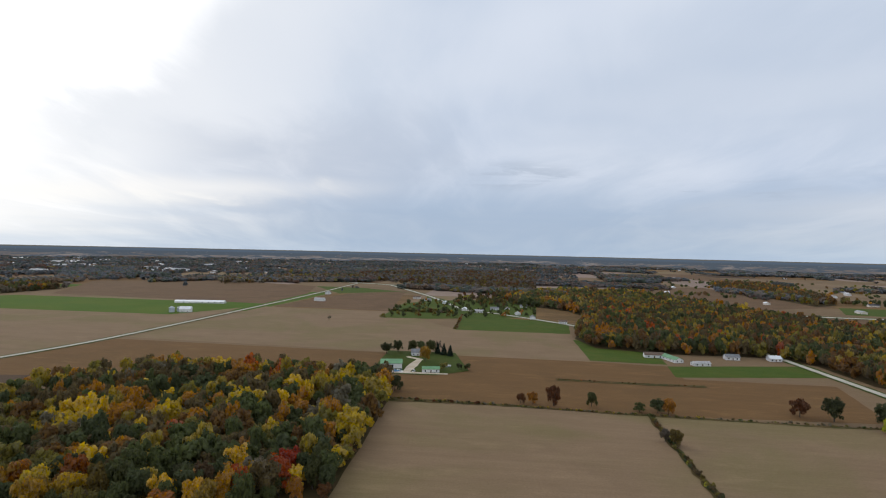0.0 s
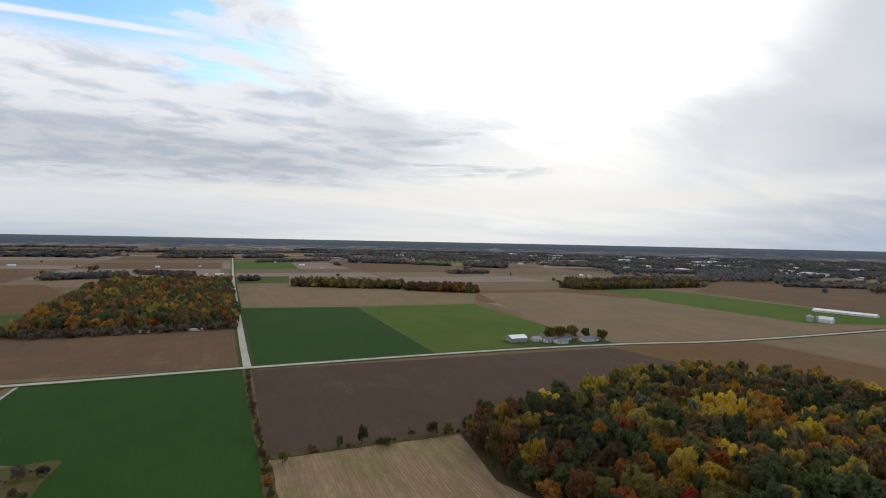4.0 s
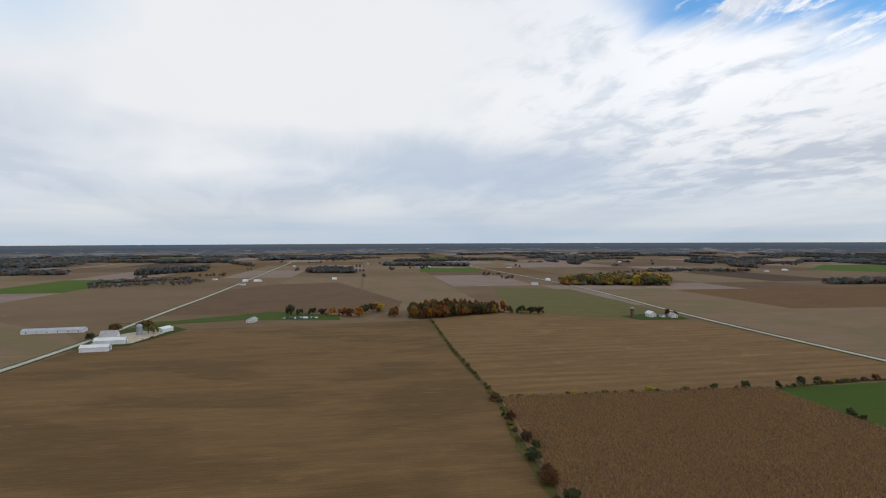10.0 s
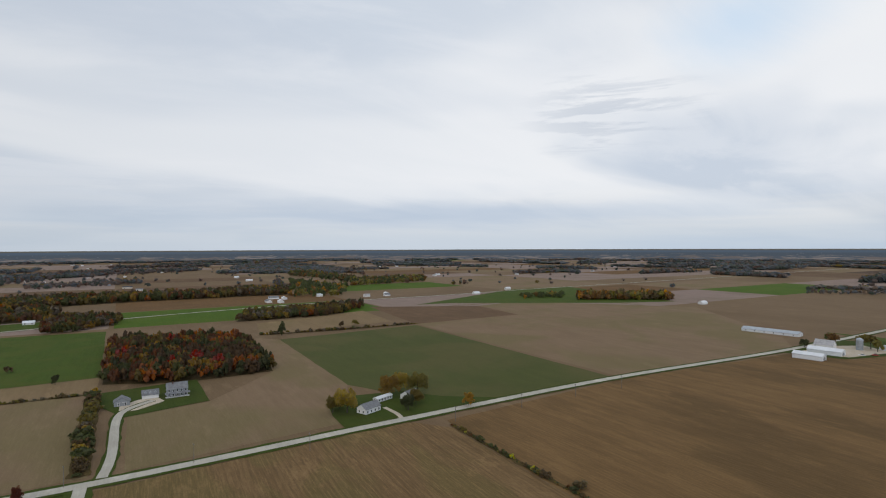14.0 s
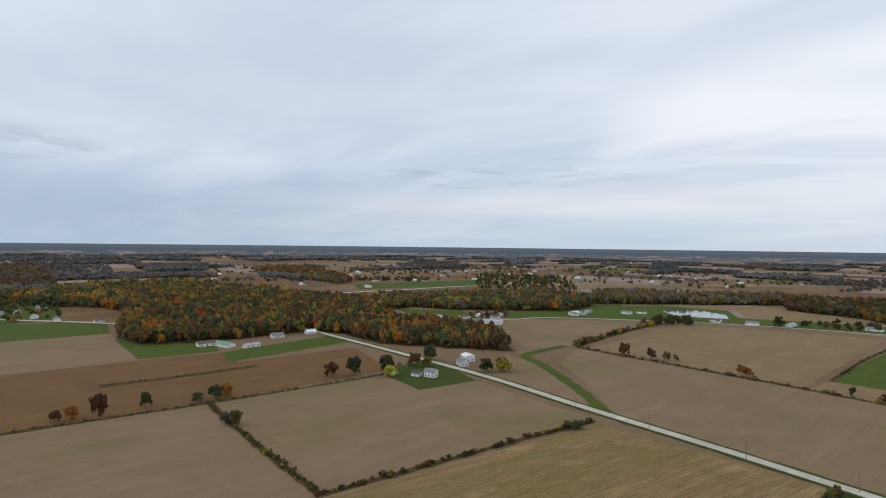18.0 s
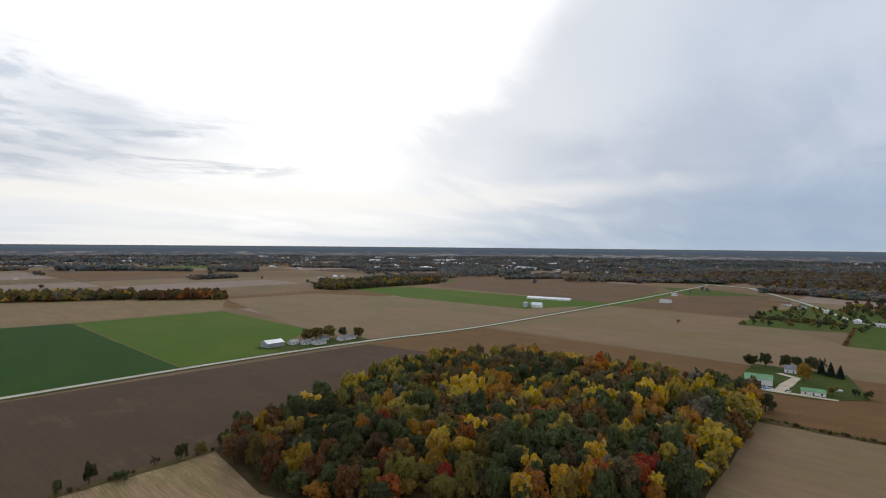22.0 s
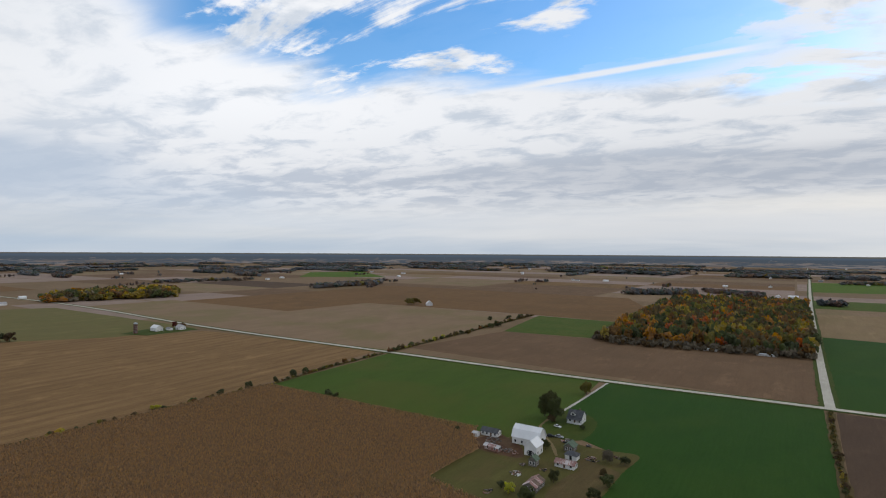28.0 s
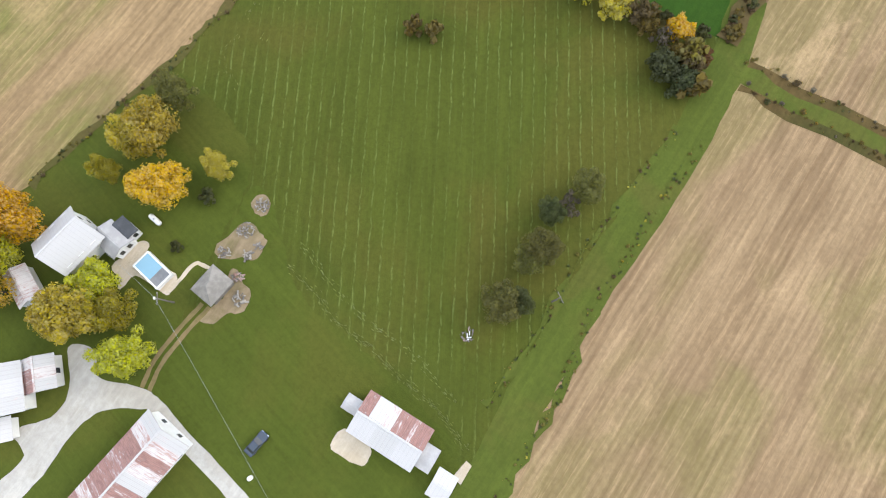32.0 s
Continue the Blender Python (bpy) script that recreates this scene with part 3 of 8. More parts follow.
def part(name, bm, material, parent=None, label=""):
    """Links a bmesh as one mesh object, under a thing or a part."""
    me = bpy.data.meshes.new(name)
    bm.to_mesh(me)
    bm.free()
    me.materials.append(MAT[material])
    ob = new(name, me)
    ob.parent = parent
    if label:
        tagged(ob, label)
    return ob


def box(bm, sx, sy, sz, m=Matrix(), bevel=0.0):
    """A box standing on z = 0 of m, bevelled along its edges."""
    geo = bmesh.ops.create_cube(bm, size=1.0, matrix=m @ Matrix.Translation((0, 0, sz / 2)) @ Matrix.Diagonal((sx, sy, sz, 1)))
    if bevel:
        edges = {e for v in geo["verts"] for e in v.link_edges}
        bmesh.ops.bevel(bm, geom=list(edges), offset=bevel, segments=1, affect="EDGES")
    return bm


def boxes(*rows, bevel=0.0):
    bm = bmesh.new()
    for sx, sy, sz, m in rows:
        box(bm, sx, sy, sz, m, bevel)
    return bm


def tube(bm, r0, r1, h, m=Matrix(), sides=8):
    bmesh.ops.create_cone(bm, cap_ends=True, segments=sides, radius1=r0, radius2=r1, depth=h, matrix=m @ Matrix.Translation((0, 0, h / 2)))
    return bm


def anchor(name, x, y, angle, label, category, group="", z=0.0):
    ob = new(name)
    ob.matrix_world = pose(x, y, z, 0, 0, angle)
    ob.empty_display_size = 1
    return tagged(ob, label, category, group)


# ---- ground, fields and roads ----
LAYER = [0.02]


def sheet(name, material, pts, z, kind="structure", label="", category=""):
    """A flat piece of ground with a ragged border, from its corners."""
    bm = bmesh.new()
    ring = []
    rnd = random.Random(name)
    n = len(pts)
    for a in range(n):
        p, q = Vector(pts[a]), Vector(pts[(a + 1) % n])
        steps = max(1, min(24, int((q - p).length / 14)))
        side = Vector((q.y - p.y, p.x - q.x)).normalized() if (q - p).length > 0 else Vector((0, 0))
        for s in range(steps):
            w = p.lerp(q, s / steps) + side * (rnd.uniform(-0.5, 0.5) if s else 0)
            ring.append(bm.verts.new((w.x, w.y, z)))
    f = bm.faces.new(ring)
    bmesh.ops.triangulate(bm, faces=[f])
    for f in bm.faces:
        f.normal_update()
        if f.normal.z < 0:
            f.normal_flip()
    ob = part(name, bm, material)
    return tagged(ob, label, category, kind=kind)


WORDS = {"soil_haze": "pale grey-pink harvested field", "soil_beige": "pale beige bare harvested field", "soil_tan": "tan harvested field with faint rows", "soil_brown": "brown tilled field",
         "soil_orange": "orange-brown harvested field", "soil_dark": "dark brown tilled field", "stubble_brown": "brown corn stubble field with rows",
         "stubble_striped": "striped tan and brown stubble field", "stubble_green": "tan stubble field with green patches", "wheat_dark": "dark green winter wheat field",
         "wheat": "bright green winter wheat field", "wheat_pale": "pale green field with tan patches", "lawn": "mown green grass", "olive": "olive green hay field",
         "stubble_tan": "pale tan stubble field with straw rows", "lawn_dark": "dark green grass", "dry_grass": "dry yellow-brown grass", "yard_dry": "worn olive farmyard grass",
         "corn_floor": "bare ground under standing corn", "forest_floor": "leaf-covered woodland floor", "mud": "muddy trampled yard", "gravel": "pale gravel drive",
         "concrete": "pale concrete paving"}


def blob(name, material, pts, z, label, category, ragged=0.18):
    """A patch of ground with a soft rounded border through the points."""
    rnd = random.Random(name)
    p = [Vector(q) for q in pts]
    n = len(p)
    ring = []
    for a in range(n):
        p0, p1, p2, p3 = p[a - 1], p[a], p[(a + 1) % n], p[(a + 2) % n]
        steps = max(3, min(30, int((p2 - p1).length / 1.1)))
        for s in range(steps):
            t = s / steps
            w = 0.5 * (2 * p1 + (p2 - p0) * t + (2 * p0 - 5 * p1 + 4 * p2 - p3) * t * t + (3 * p1 - p0 - 3 * p2 + p3) * t ** 3)
            ring.append((w.x + rnd.uniform(-ragged, ragged), w.y + rnd.uniform(-ragged, ragged)))
    bm = bmesh.new()
    f = bm.faces.new([bm.verts.new((x, y, z)) for x, y in ring])
    bmesh.ops.triangulate(bm, faces=[f])
    for f in bm.faces:
        f.normal_update()
        if f.normal.z < 0:
            f.normal_flip()
    return tagged(part(name, bm, material), label, category, kind="structure")


def field(name, material, *pts, z=None):
    LAYER[0] += 0.002
    return sheet("field_" + name, material, pts, LAYER[0] if z is None else z, label=WORDS.get(material, ""), category="field")


def ribbon(name, material, pts, width, z, label, category="road", ragged=0.0):
    """A strip of even width along a smooth line through the points."""
    pts = [Vector((*p, 0)) for p in pts]
    line = []
    for a in range(len(pts) - 1):
        p0, p1, p2, p3 = pts[max(a - 1, 0)], pts[a], pts[a + 1], pts[min(a + 2, len(pts) - 1)]
        steps = max(4, min(40, int((p2 - p1).length / 6)))
        for s in range(steps):
            t = s / steps
            line.append(0.5 * (2 * p1 + (p2 - p0) * t + (2 * p0 - 5 * p1 + 4 * p2 - p3) * t * t + (3 * p1 - p0 - 3 * p2 + p3) * t ** 3))
    line.append(pts[-1])
    rnd = random.Random(name)
    bm = bmesh.new()
    rows = []
    for a, p in enumerate(line):
        d = (line[min(a + 1, len(line) - 1)] - line[max(a - 1, 0)]).normalized()
        s = Vector((-d.y, d.x, 0))
        e1, e2 = (width / 2 + rnd.uniform(-1, 1) * ragged for _ in range(2))
        rows.append([bm.verts.new((*(p + s * o).xy, z + h)) for o, h in ((e1, 0), (e1 * 0.5, 0.012), (-e2 * 0.5, 0.012), (-e2, 0))])
    for r, q in zip(rows, rows[1:]):
        for k in range(3):
            f = bm.faces.new((r[k], r[k + 1], q[k + 1], q[k]))
            f.normal_update()
            if f.normal.z < 0:
                f.normal_flip()
    return tagged(part(name, bm, material), label, category, kind="structure")


def road(name, pts, width=6.0, verge=12.0, material="chip_seal"):
    LAYER[0] += 0.002
    if verge:
        ribbon(name + "_verge", "lawn_dark", pts, verge, 0.30 + LAYER[0] * 0.1, "dark grass verge beside the road", "grass verge", 0.7)
    return ribbon(name, material, pts, width, 0.36 + LAYER[0] * 0.1, "pale grey chip-sealed country road" if material == "chip_seal" else "pale gravel farm drive", "road", 0.12)


# ---- trees ----
def crown_arrays(seed, lobes, quads, leaf, top=1.0, loose=0.42):
    """Leaf clumps on the boughs of an uneven crown of radius 1 and height 1, standing on z = 0."""
    r = np.random.default_rng(seed)
    main = max(3, int(lobes * 0.35))
    turn = r.uniform(0, 6.28) + np.arange(lobes) * 2.4 + r.uniform(-0.5, 0.5, lobes)
    # the crown reaches further to some sides than to others
    reach = 1 + 0.16 * np.sin(turn + r.uniform(0, 6.28)) + 0.12 * np.sin(2 * turn + r.uniform(0, 6.28))
    out = np.where(np.arange(lobes) < main, r.uniform(0.15, 0.55, lobes), r.uniform(0.50, 0.84, lobes)) * reach
    tall = np.where(np.arange(lobes) < main, r.uniform(0.30, 0.72, lobes), r.uniform(0.16, 0.86, lobes))
    out *= np.sqrt(np.clip(1 - (np.abs(tall - 0.42) / 0.62) ** 2, 0.1, 1))
    centre = np.stack([out * np.cos(turn), out * np.sin(turn), tall], 1)
    size = np.where(np.arange(lobes) < main, r.uniform(0.28, 0.42, lobes), r.uniform(0.13, 0.27, lobes))
    pick = r.choice(lobes, quads, p=size ** 1.6 / (size ** 1.6).sum())
    way = r.normal(size=(quads, 3)) + (0, 0, 0.35)
    way /= np.linalg.norm(way, axis=1)[:, None]
    pos = centre[pick] + way * (size[pick] * r.uniform(0.66, 1.14, quads))[:, None] * (1, 1, 0.62)
    pos[:, 2] = np.clip(pos[:, 2], 0.02, None)
    # upper part narrows a little
    pos[:, :2] *= (1.06 - 0.16 * np.clip(pos[:, 2:] - 0.35, 0, 1) * top)
    normal = way + r.normal(size=(quads, 3)) * loose
    normal /= np.linalg.norm(normal, axis=1)[:, None]
    side = np.cross(normal, r.normal(size=(quads, 3)))
    side /= np.linalg.norm(side, axis=1)[:, None]
    other = np.cross(normal, side)
    s = leaf * r.uniform(0.45, 1.2, (quads, 1))
    corners = []
    for a, b, bend in ((-1, -0.7, 0.15), (0.8, -1, -0.2), (1, 0.75, 0.2), (-0.7, 1, -0.15)):
        jig = r.uniform(0.7, 1.2, (quads, 1))
        corners.append(pos + (side * a * jig + other * b * jig + normal * bend) * s * (1, 1, 0.7))
    v = np.stack(corners, 1).reshape(-1, 3)
    f = np.arange(quads * 4).reshape(-1, 4)
    return v, f


def cone_arrays(seed, quads, leaf):
    """A conifer: drooping tiers of sprays, narrowing to a tip."""
    r = np.random.default_rng(seed)
    z = 1 - np.sqrt(r.uniform(0, 1, quads))
    tier = np.floor(z * 9) / 9
    rad = (1 - tier * 0.97) * r.uniform(0.55, 1.05, quads) * (1 - 0.35 * (z * 9 - np.floor(z * 9)))
    a = r.uniform(0, 2 * np.pi, quads)
    pos = np.stack([rad * np.cos(a), rad * np.sin(a), z], 1)
    out = np.stack([np.cos(a), np.sin(a), np.full(quads, -0.12)], 1)
    side = np.stack([-np.sin(a), np.cos(a), r.uniform(-0.3, 0.3, quads)], 1)
    s = leaf * r.uniform(0.6, 1.3, (quads, 1))
    v = np.stack([pos - out * s - side * s * 0.6, pos + out * s * 1.2 - side * s * 0.3, pos + out * s * 1.2 + side * s * 0.3, pos - out * s + side * s * 0.6 + (0, 0, 0.02)], 1)
    return v.reshape(-1, 3), np.arange(quads * 4).reshape(-1, 4)


NEAR = [crown_arrays(s, 44, 9000, 0.034) for s in range(7)]
WOOD = [crown_arrays(20 + s, 26, 1900, 0.068) for s in range(8)]
MID = [crown_arrays(40 + s, 14, 260, 0.165) for s in range(8)]
FAR = [crown_arrays(60 + s, 7, 46, 0.34, loose=0.25) for s in range(6)]
GROVE = [crown_arrays(100 + s, 16, 430, 0.125) for s in range(8)]
COARSE = [crown_arrays(110 + s, 9, 100, 0.24, loose=0.3) for s in range(8)]
DOT = [crown_arrays(120 + s, 4, 12, 0.55, loose=0.15) for s in range(6)]
CROWN_MESH = {("near", k): mesh_of("crown", *a, ("leaf_green",)) for k, a in enumerate(NEAR)}
CROWN_MESH |= {("wood", k): mesh_of("crown", *a, ("leaf_green",)) for k, a in enumerate(WOOD)}
CROWN_MESH |= {("cone", k): mesh_of("crown", *cone_arrays(80 + k, 700, 0.13), ("leaf_conifer",)) for k in range(3)}
CROWN_MESH |= {("sparse", k): mesh_of("crown", *crown_arrays(90 + k, 12, 420, 0.075), ("twig_grey",)) for k in range(2)}
CROWN_MESH |= {("mid", k): mesh_of("crown", *a, ("leaf_green",)) for k, a in enumerate(MID)}


def trunk_mesh(seed, limbs):
    """A tapered trunk with limbs; height 1 reaches into the crown."""
    rnd = random.Random(seed)
    bm = bmesh.new()
    tube(bm, 0.030, 0.012, 0.62, sides=7)
    for _ in range(limbs):
        z = rnd.uniform(0.28, 0.55)
        m = Matrix.Translation((0, 0, z)) @ Euler((radians(rnd.uniform(25, 55)), 0, rnd.uniform(0, 6.28))).to_matrix().to_4x4()
        tube(bm, 0.012, 0.004, rnd.uniform(0.18, 0.32), m, 5)
    me = bpy.data.meshes.new("trunk")
    bm.to_mesh(me)
    bm.free()
    me.materials.append(MAT["bark"])
    return me


TRUNK = [trunk_mesh(s, 5) for s in range(3)]
TREE_RND = random.Random(11)


def tree(x, y, h, r, leaf, detail="near", name="tree", group="", base=0.16, beside=""):
    """One tree: trunk with limbs, and a crown from base * h up."""
    if detail == "cone":
        base = 0.06
    e = new(name)
    e.matrix_world = pose(x, y, 0, 0, 0, TREE_RND.uniform(0, 360))
    words = LEAF_WORDS.get(leaf, "green")
    size = "tall" if h > 14 else "small" if h < 7 else "broad"
    tagged(e, f"{size} tree with {words} autumn foliage{beside}" if detail != "cone" else f"{size} pointed evergreen tree with dark needles{beside}", "tree", group)
    t = new("trunk", TRUNK[TREE_RND.randrange(3)])
    t.parent, t.scale = e, (h * 0.9, h * 0.9, h)
    k = TREE_RND.randrange({"near": 7, "wood": 8, "mid": 8, "cone": 3, "sparse": 2}[detail])
    c = new("crown", CROWN_MESH[detail, k])
    c.parent, c.location, c.scale = e, (0, 0, base * h), (r, r, h * (1 - base))
    c.material_slots[0].link = "OBJECT"
    c.material_slots[0].material = MAT[leaf]
    return e


def bush(x, y, h, r, leaf, group=""):
    """A shrub: clumps down to the ground and a short stem."""
    e = new("bush")
    e.matrix_world = pose(x, y, 0, 0, 0, TREE_RND.uniform(0, 360))
    tagged(e, f"rounded {LEAF_WORDS.get(leaf, 'green')} bush in the hedgerow", "bush", group)
    c = new("foliage", CROWN_MESH["mid", TREE_RND.randrange(8)])
    c.parent, c.scale, c.location = e, (r, r, h * 1.05), (0, 0, -0.05 * h)
    c.material_slots[0].link = "OBJECT"
    c.material_slots[0].material = MAT[leaf]
    t = new("stem", TRUNK[TREE_RND.randrange(3)])
    t.parent, t.scale = e, (h * 1.2, h * 1.2, h * 0.9)
    return e


MIXES = {
    "m": "leaf_green*6 leaf_grove*5 leaf_dark*4 leaf_olive*10 leaf_ochre*6 leaf_yellow*2 leaf_orange*3 leaf_rust*5 leaf_brown*8 twig_grey*1",
    "w": "leaf_green*5 leaf_grove*7 leaf_dark*8 leaf_olive*6 leaf_ochre*5 leaf_yellow*4 leaf_gold*2 leaf_orange*6 leaf_red*1 leaf_rust*7 leaf_brown*9 twig_grey*2",
    "x": "leaf_rust*6 leaf_brown*8 leaf_olive*6 leaf_orange*4 leaf_dark*5 leaf_green*4 leaf_ochre*3 leaf_red*1",
    "l": "leaf_olive*6 leaf_brown*4 leaf_green*4 leaf_pale*1 leaf_grove*2",
    "o": "leaf_green*5 leaf_dark*3 leaf_olive*7 leaf_ochre*6 leaf_yellow*4 leaf_orange*5 leaf_red*1 leaf_rust*5 leaf_brown*6 leaf_grove*3",
    "y": "leaf_green*4 leaf_grove*3 leaf_olive*8 leaf_ochre*2 leaf_yellow*1 leaf_rust*3 leaf_brown*6 twig_grey*3",
    "b": "leaf_rust*5 leaf_brown*6 leaf_olive*3 leaf_orange*2 leaf_dark*1",
    "d": "leaf_dark*5 leaf_green*4 leaf_olive*4 leaf_brown*4 leaf_rust*2",
    # e and f: crowns of far woods, mostly in the haze-tinted leaf colours
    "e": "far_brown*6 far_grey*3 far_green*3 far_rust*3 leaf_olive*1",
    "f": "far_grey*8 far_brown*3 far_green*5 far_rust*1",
    "g": "twig_grey*6 leaf_brown*3",
    "k": "leaf_brown*6 leaf_olive*5 twig_grey*4 leaf_ochre*2 leaf_green*2",
    "v": "leaf_olive*7 leaf_ochre*3 leaf_brown*8 leaf_green*4 leaf_grove*3 leaf_rust*3 twig_grey*3 leaf_dark*3 leaf_orange*1",
    "c": "twig_grey*4 leaf_brown*8 leaf_olive*3 leaf_rust*2 far_brown*3",
    "t": "leaf_dark*5 leaf_green*5 leaf_grove*4 leaf_olive*3 leaf_orange*1 leaf_rust*1",
    "h": "leaf_dark*3 leaf_green*2 leaf_olive*4 leaf_lime*1 leaf_brown*4 leaf_rust*2",
}
MIXES = {k: [n for w in v.split() for n, c in [w.split("*")] for _ in range(int(c))] for k, v in MIXES.items()}


def inside(pts, poly):
    x, y = pts[:, 0], pts[:, 1]
    hit = np.zeros(len(pts), bool)
    for (x1, y1), (x2, y2) in zip(poly, poly[1:] + poly[:1]):
        cross = ((y1 > y) != (y2 > y)) & (x < (x2 - x1) * (y - y1) / ((y2 - y1) or 1e-9) + x1)
        hit ^= cross
    return hit


def scatter(poly, step, seed):
    """Jittered places on a grid inside a polygon."""
    r = np.random.default_rng(seed)
    p = np.array(poly, float)
    lo, hi = p.min(0), p.max(0)
    gx, gy = np.meshgrid(np.arange(lo[0], hi[0], step), np.arange(lo[1], hi[1], step * 0.87))
    gx[1::2] += step / 2
    pts = np.stack([gx.ravel(), gy.ravel()], 1)
    pts += r.uniform(-0.38, 0.38, pts.shape) * step
    return pts[inside(pts, list(map(tuple, poly)))]


def mass(name, spots, templates, kind, label, category="trees"):
    """Many crowns in one mesh of kind stuff: rows of x, y, height, radius, leaf, base."""
    mats = sorted({s[4] for s in spots})
    V, F, M, at = [], [], [], 0
    r = np.random.default_rng(len(spots))
    for x, y, h, rad, leaf, base in spots:
        v, f = templates[r.integers(len(templates))]
        a = r.uniform(0, 6.28)
        c, s = np.cos(a), np.sin(a)
        V.append(np.stack([x + rad * (v[:, 0] * c - v[:, 1] * s), y + rad * (v[:, 0] * s + v[:, 1] * c), base * h + v[:, 2] * h * (1 - base)], 1))
        F.append(f + at)
        M.append(np.full(len(f), mats.index(leaf)))
        at += len(v)
    ob = new(name, mesh_of(name, np.concatenate(V), np.concatenate(F), mats, np.concatenate(M)))
    return tagged(ob, label, category, kind="stuff")


WOOD_RND = random.Random(5)


def pick_leaf(kind):
    return WOOD_RND.choice(MIXES[kind])


def wood(name, poly, step, kind, h, templates, label, floor=True):
    if floor:
        LAYER[0] += 0.004
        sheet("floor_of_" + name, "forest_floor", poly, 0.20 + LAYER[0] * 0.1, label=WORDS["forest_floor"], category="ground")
    spots = []
    for x, y in scatter(poly, step, len(name) + int(abs(poly[0][0]))):
        q = WOOD_RND.uniform(0.68, 1.16)
        stand = random.Random(int(x // 34) * 977 + int(y // 34) * 131)      # trees of a kind stand together
        own = [stand.choice(MIXES[kind]) for _ in range(3)]
        leaf = WOOD_RND.choice(own) if WOOD_RND.random() < 0.6 else pick_leaf(kind)
        spots.append((x, y, h * q, min(step, h * 0.78) * WOOD_RND.uniform(0.45, 0.76), leaf, 0.06))
    return mass(name, spots, templates, kind, label)


def woodlot(kind, a, b, depth, h):
    """A far strip of trees behind the line from a to b, away from the middle."""
    a, b = Vector(a), Vector(b)
    away = ((a + b) / 2).normalized() * depth
    poly = [tuple(a), tuple(b), tuple(b + away * WOOD_RND.uniform(0.8, 1.2)), tuple((a + b) / 2 + away * 1.2), tuple(a + away * WOOD_RND.uniform(0.7, 1.1))]
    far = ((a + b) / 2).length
    # beyond 1300 m the mixes with haze in their leaf colour take over
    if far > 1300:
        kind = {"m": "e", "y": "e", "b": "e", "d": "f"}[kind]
    area = abs((b - a).cross(away)) if hasattr((b - a), "cross") else (b - a).length * depth
    step = max(9.0 if far < 1500 else 12.0, math.sqrt(area / (150 if far < 2600 else 60)))
    spots = []
    for x, y in scatter(poly, step, int(far) + len(bpy.data.objects)):
        q = WOOD_RND.uniform(0.6, 1.1)
        spots.append((x, y, h * q, step * WOOD_RND.uniform(0.6, 0.95), pick_leaf(kind), 0.03))
    if spots:
        # e and f get their dull tone from haze put into the colour
        words = {"m": "mixed autumn", "y": "yellowing", "b": "brown", "d": "dark", "e": "dull brown", "f": "bare grey"}[kind]
        mass("far_woods", spots, DOT if far > 1500 else FAR if far > 800 else COARSE, kind, f"distant strip of {words} woodland between fields", "woods")


def hedge(name, pts, kind="h", every=2.6, h=(1.2, 3.5), width=5.0, grass="dry_grass", templates=None, z=None):
    """A fence row: a strip of rough grass with shrubs of uneven height along it."""
    LAYER[0] += 0.004
    ribbon(name + "_strip", grass, pts, width, 0.22 + LAYER[0] * 0.1 if z is None else z, "strip of rough dry grass along the fence row", "grass strip", 0.9)
    spots = []
    for p, q in zip(pts, pts[1:]):
        p, q = Vector(p), Vector(q)
        n = max(1, int((q - p).length / every * 1.5))
        for s in range(n):
            if WOOD_RND.random() < 0.2:
                continue
            w = p.lerp(q, (s + WOOD_RND.random()) / n)
            hh = h[0] + (h[1] - h[0]) * WOOD_RND.random() ** 2.2
            spots.append((w.x + WOOD_RND.uniform(-1, 1), w.y + WOOD_RND.uniform(-1, 1), hh, hh * WOOD_RND.uniform(0.5, 0.9), pick_leaf(kind), 0.0))
    if spots:
        mass(name, spots, templates or MID, kind, "overgrown fence row of brown and green shrubs", "hedge")

# ---- the land ----
bm = bmesh.new()
bmesh.ops.create_circle(bm, cap_ends=True, segments=96, radius=4990)
tagged(part("ground", bm, "ground"), "flat open farmland of harvested brown fields", "ground", kind="structure")

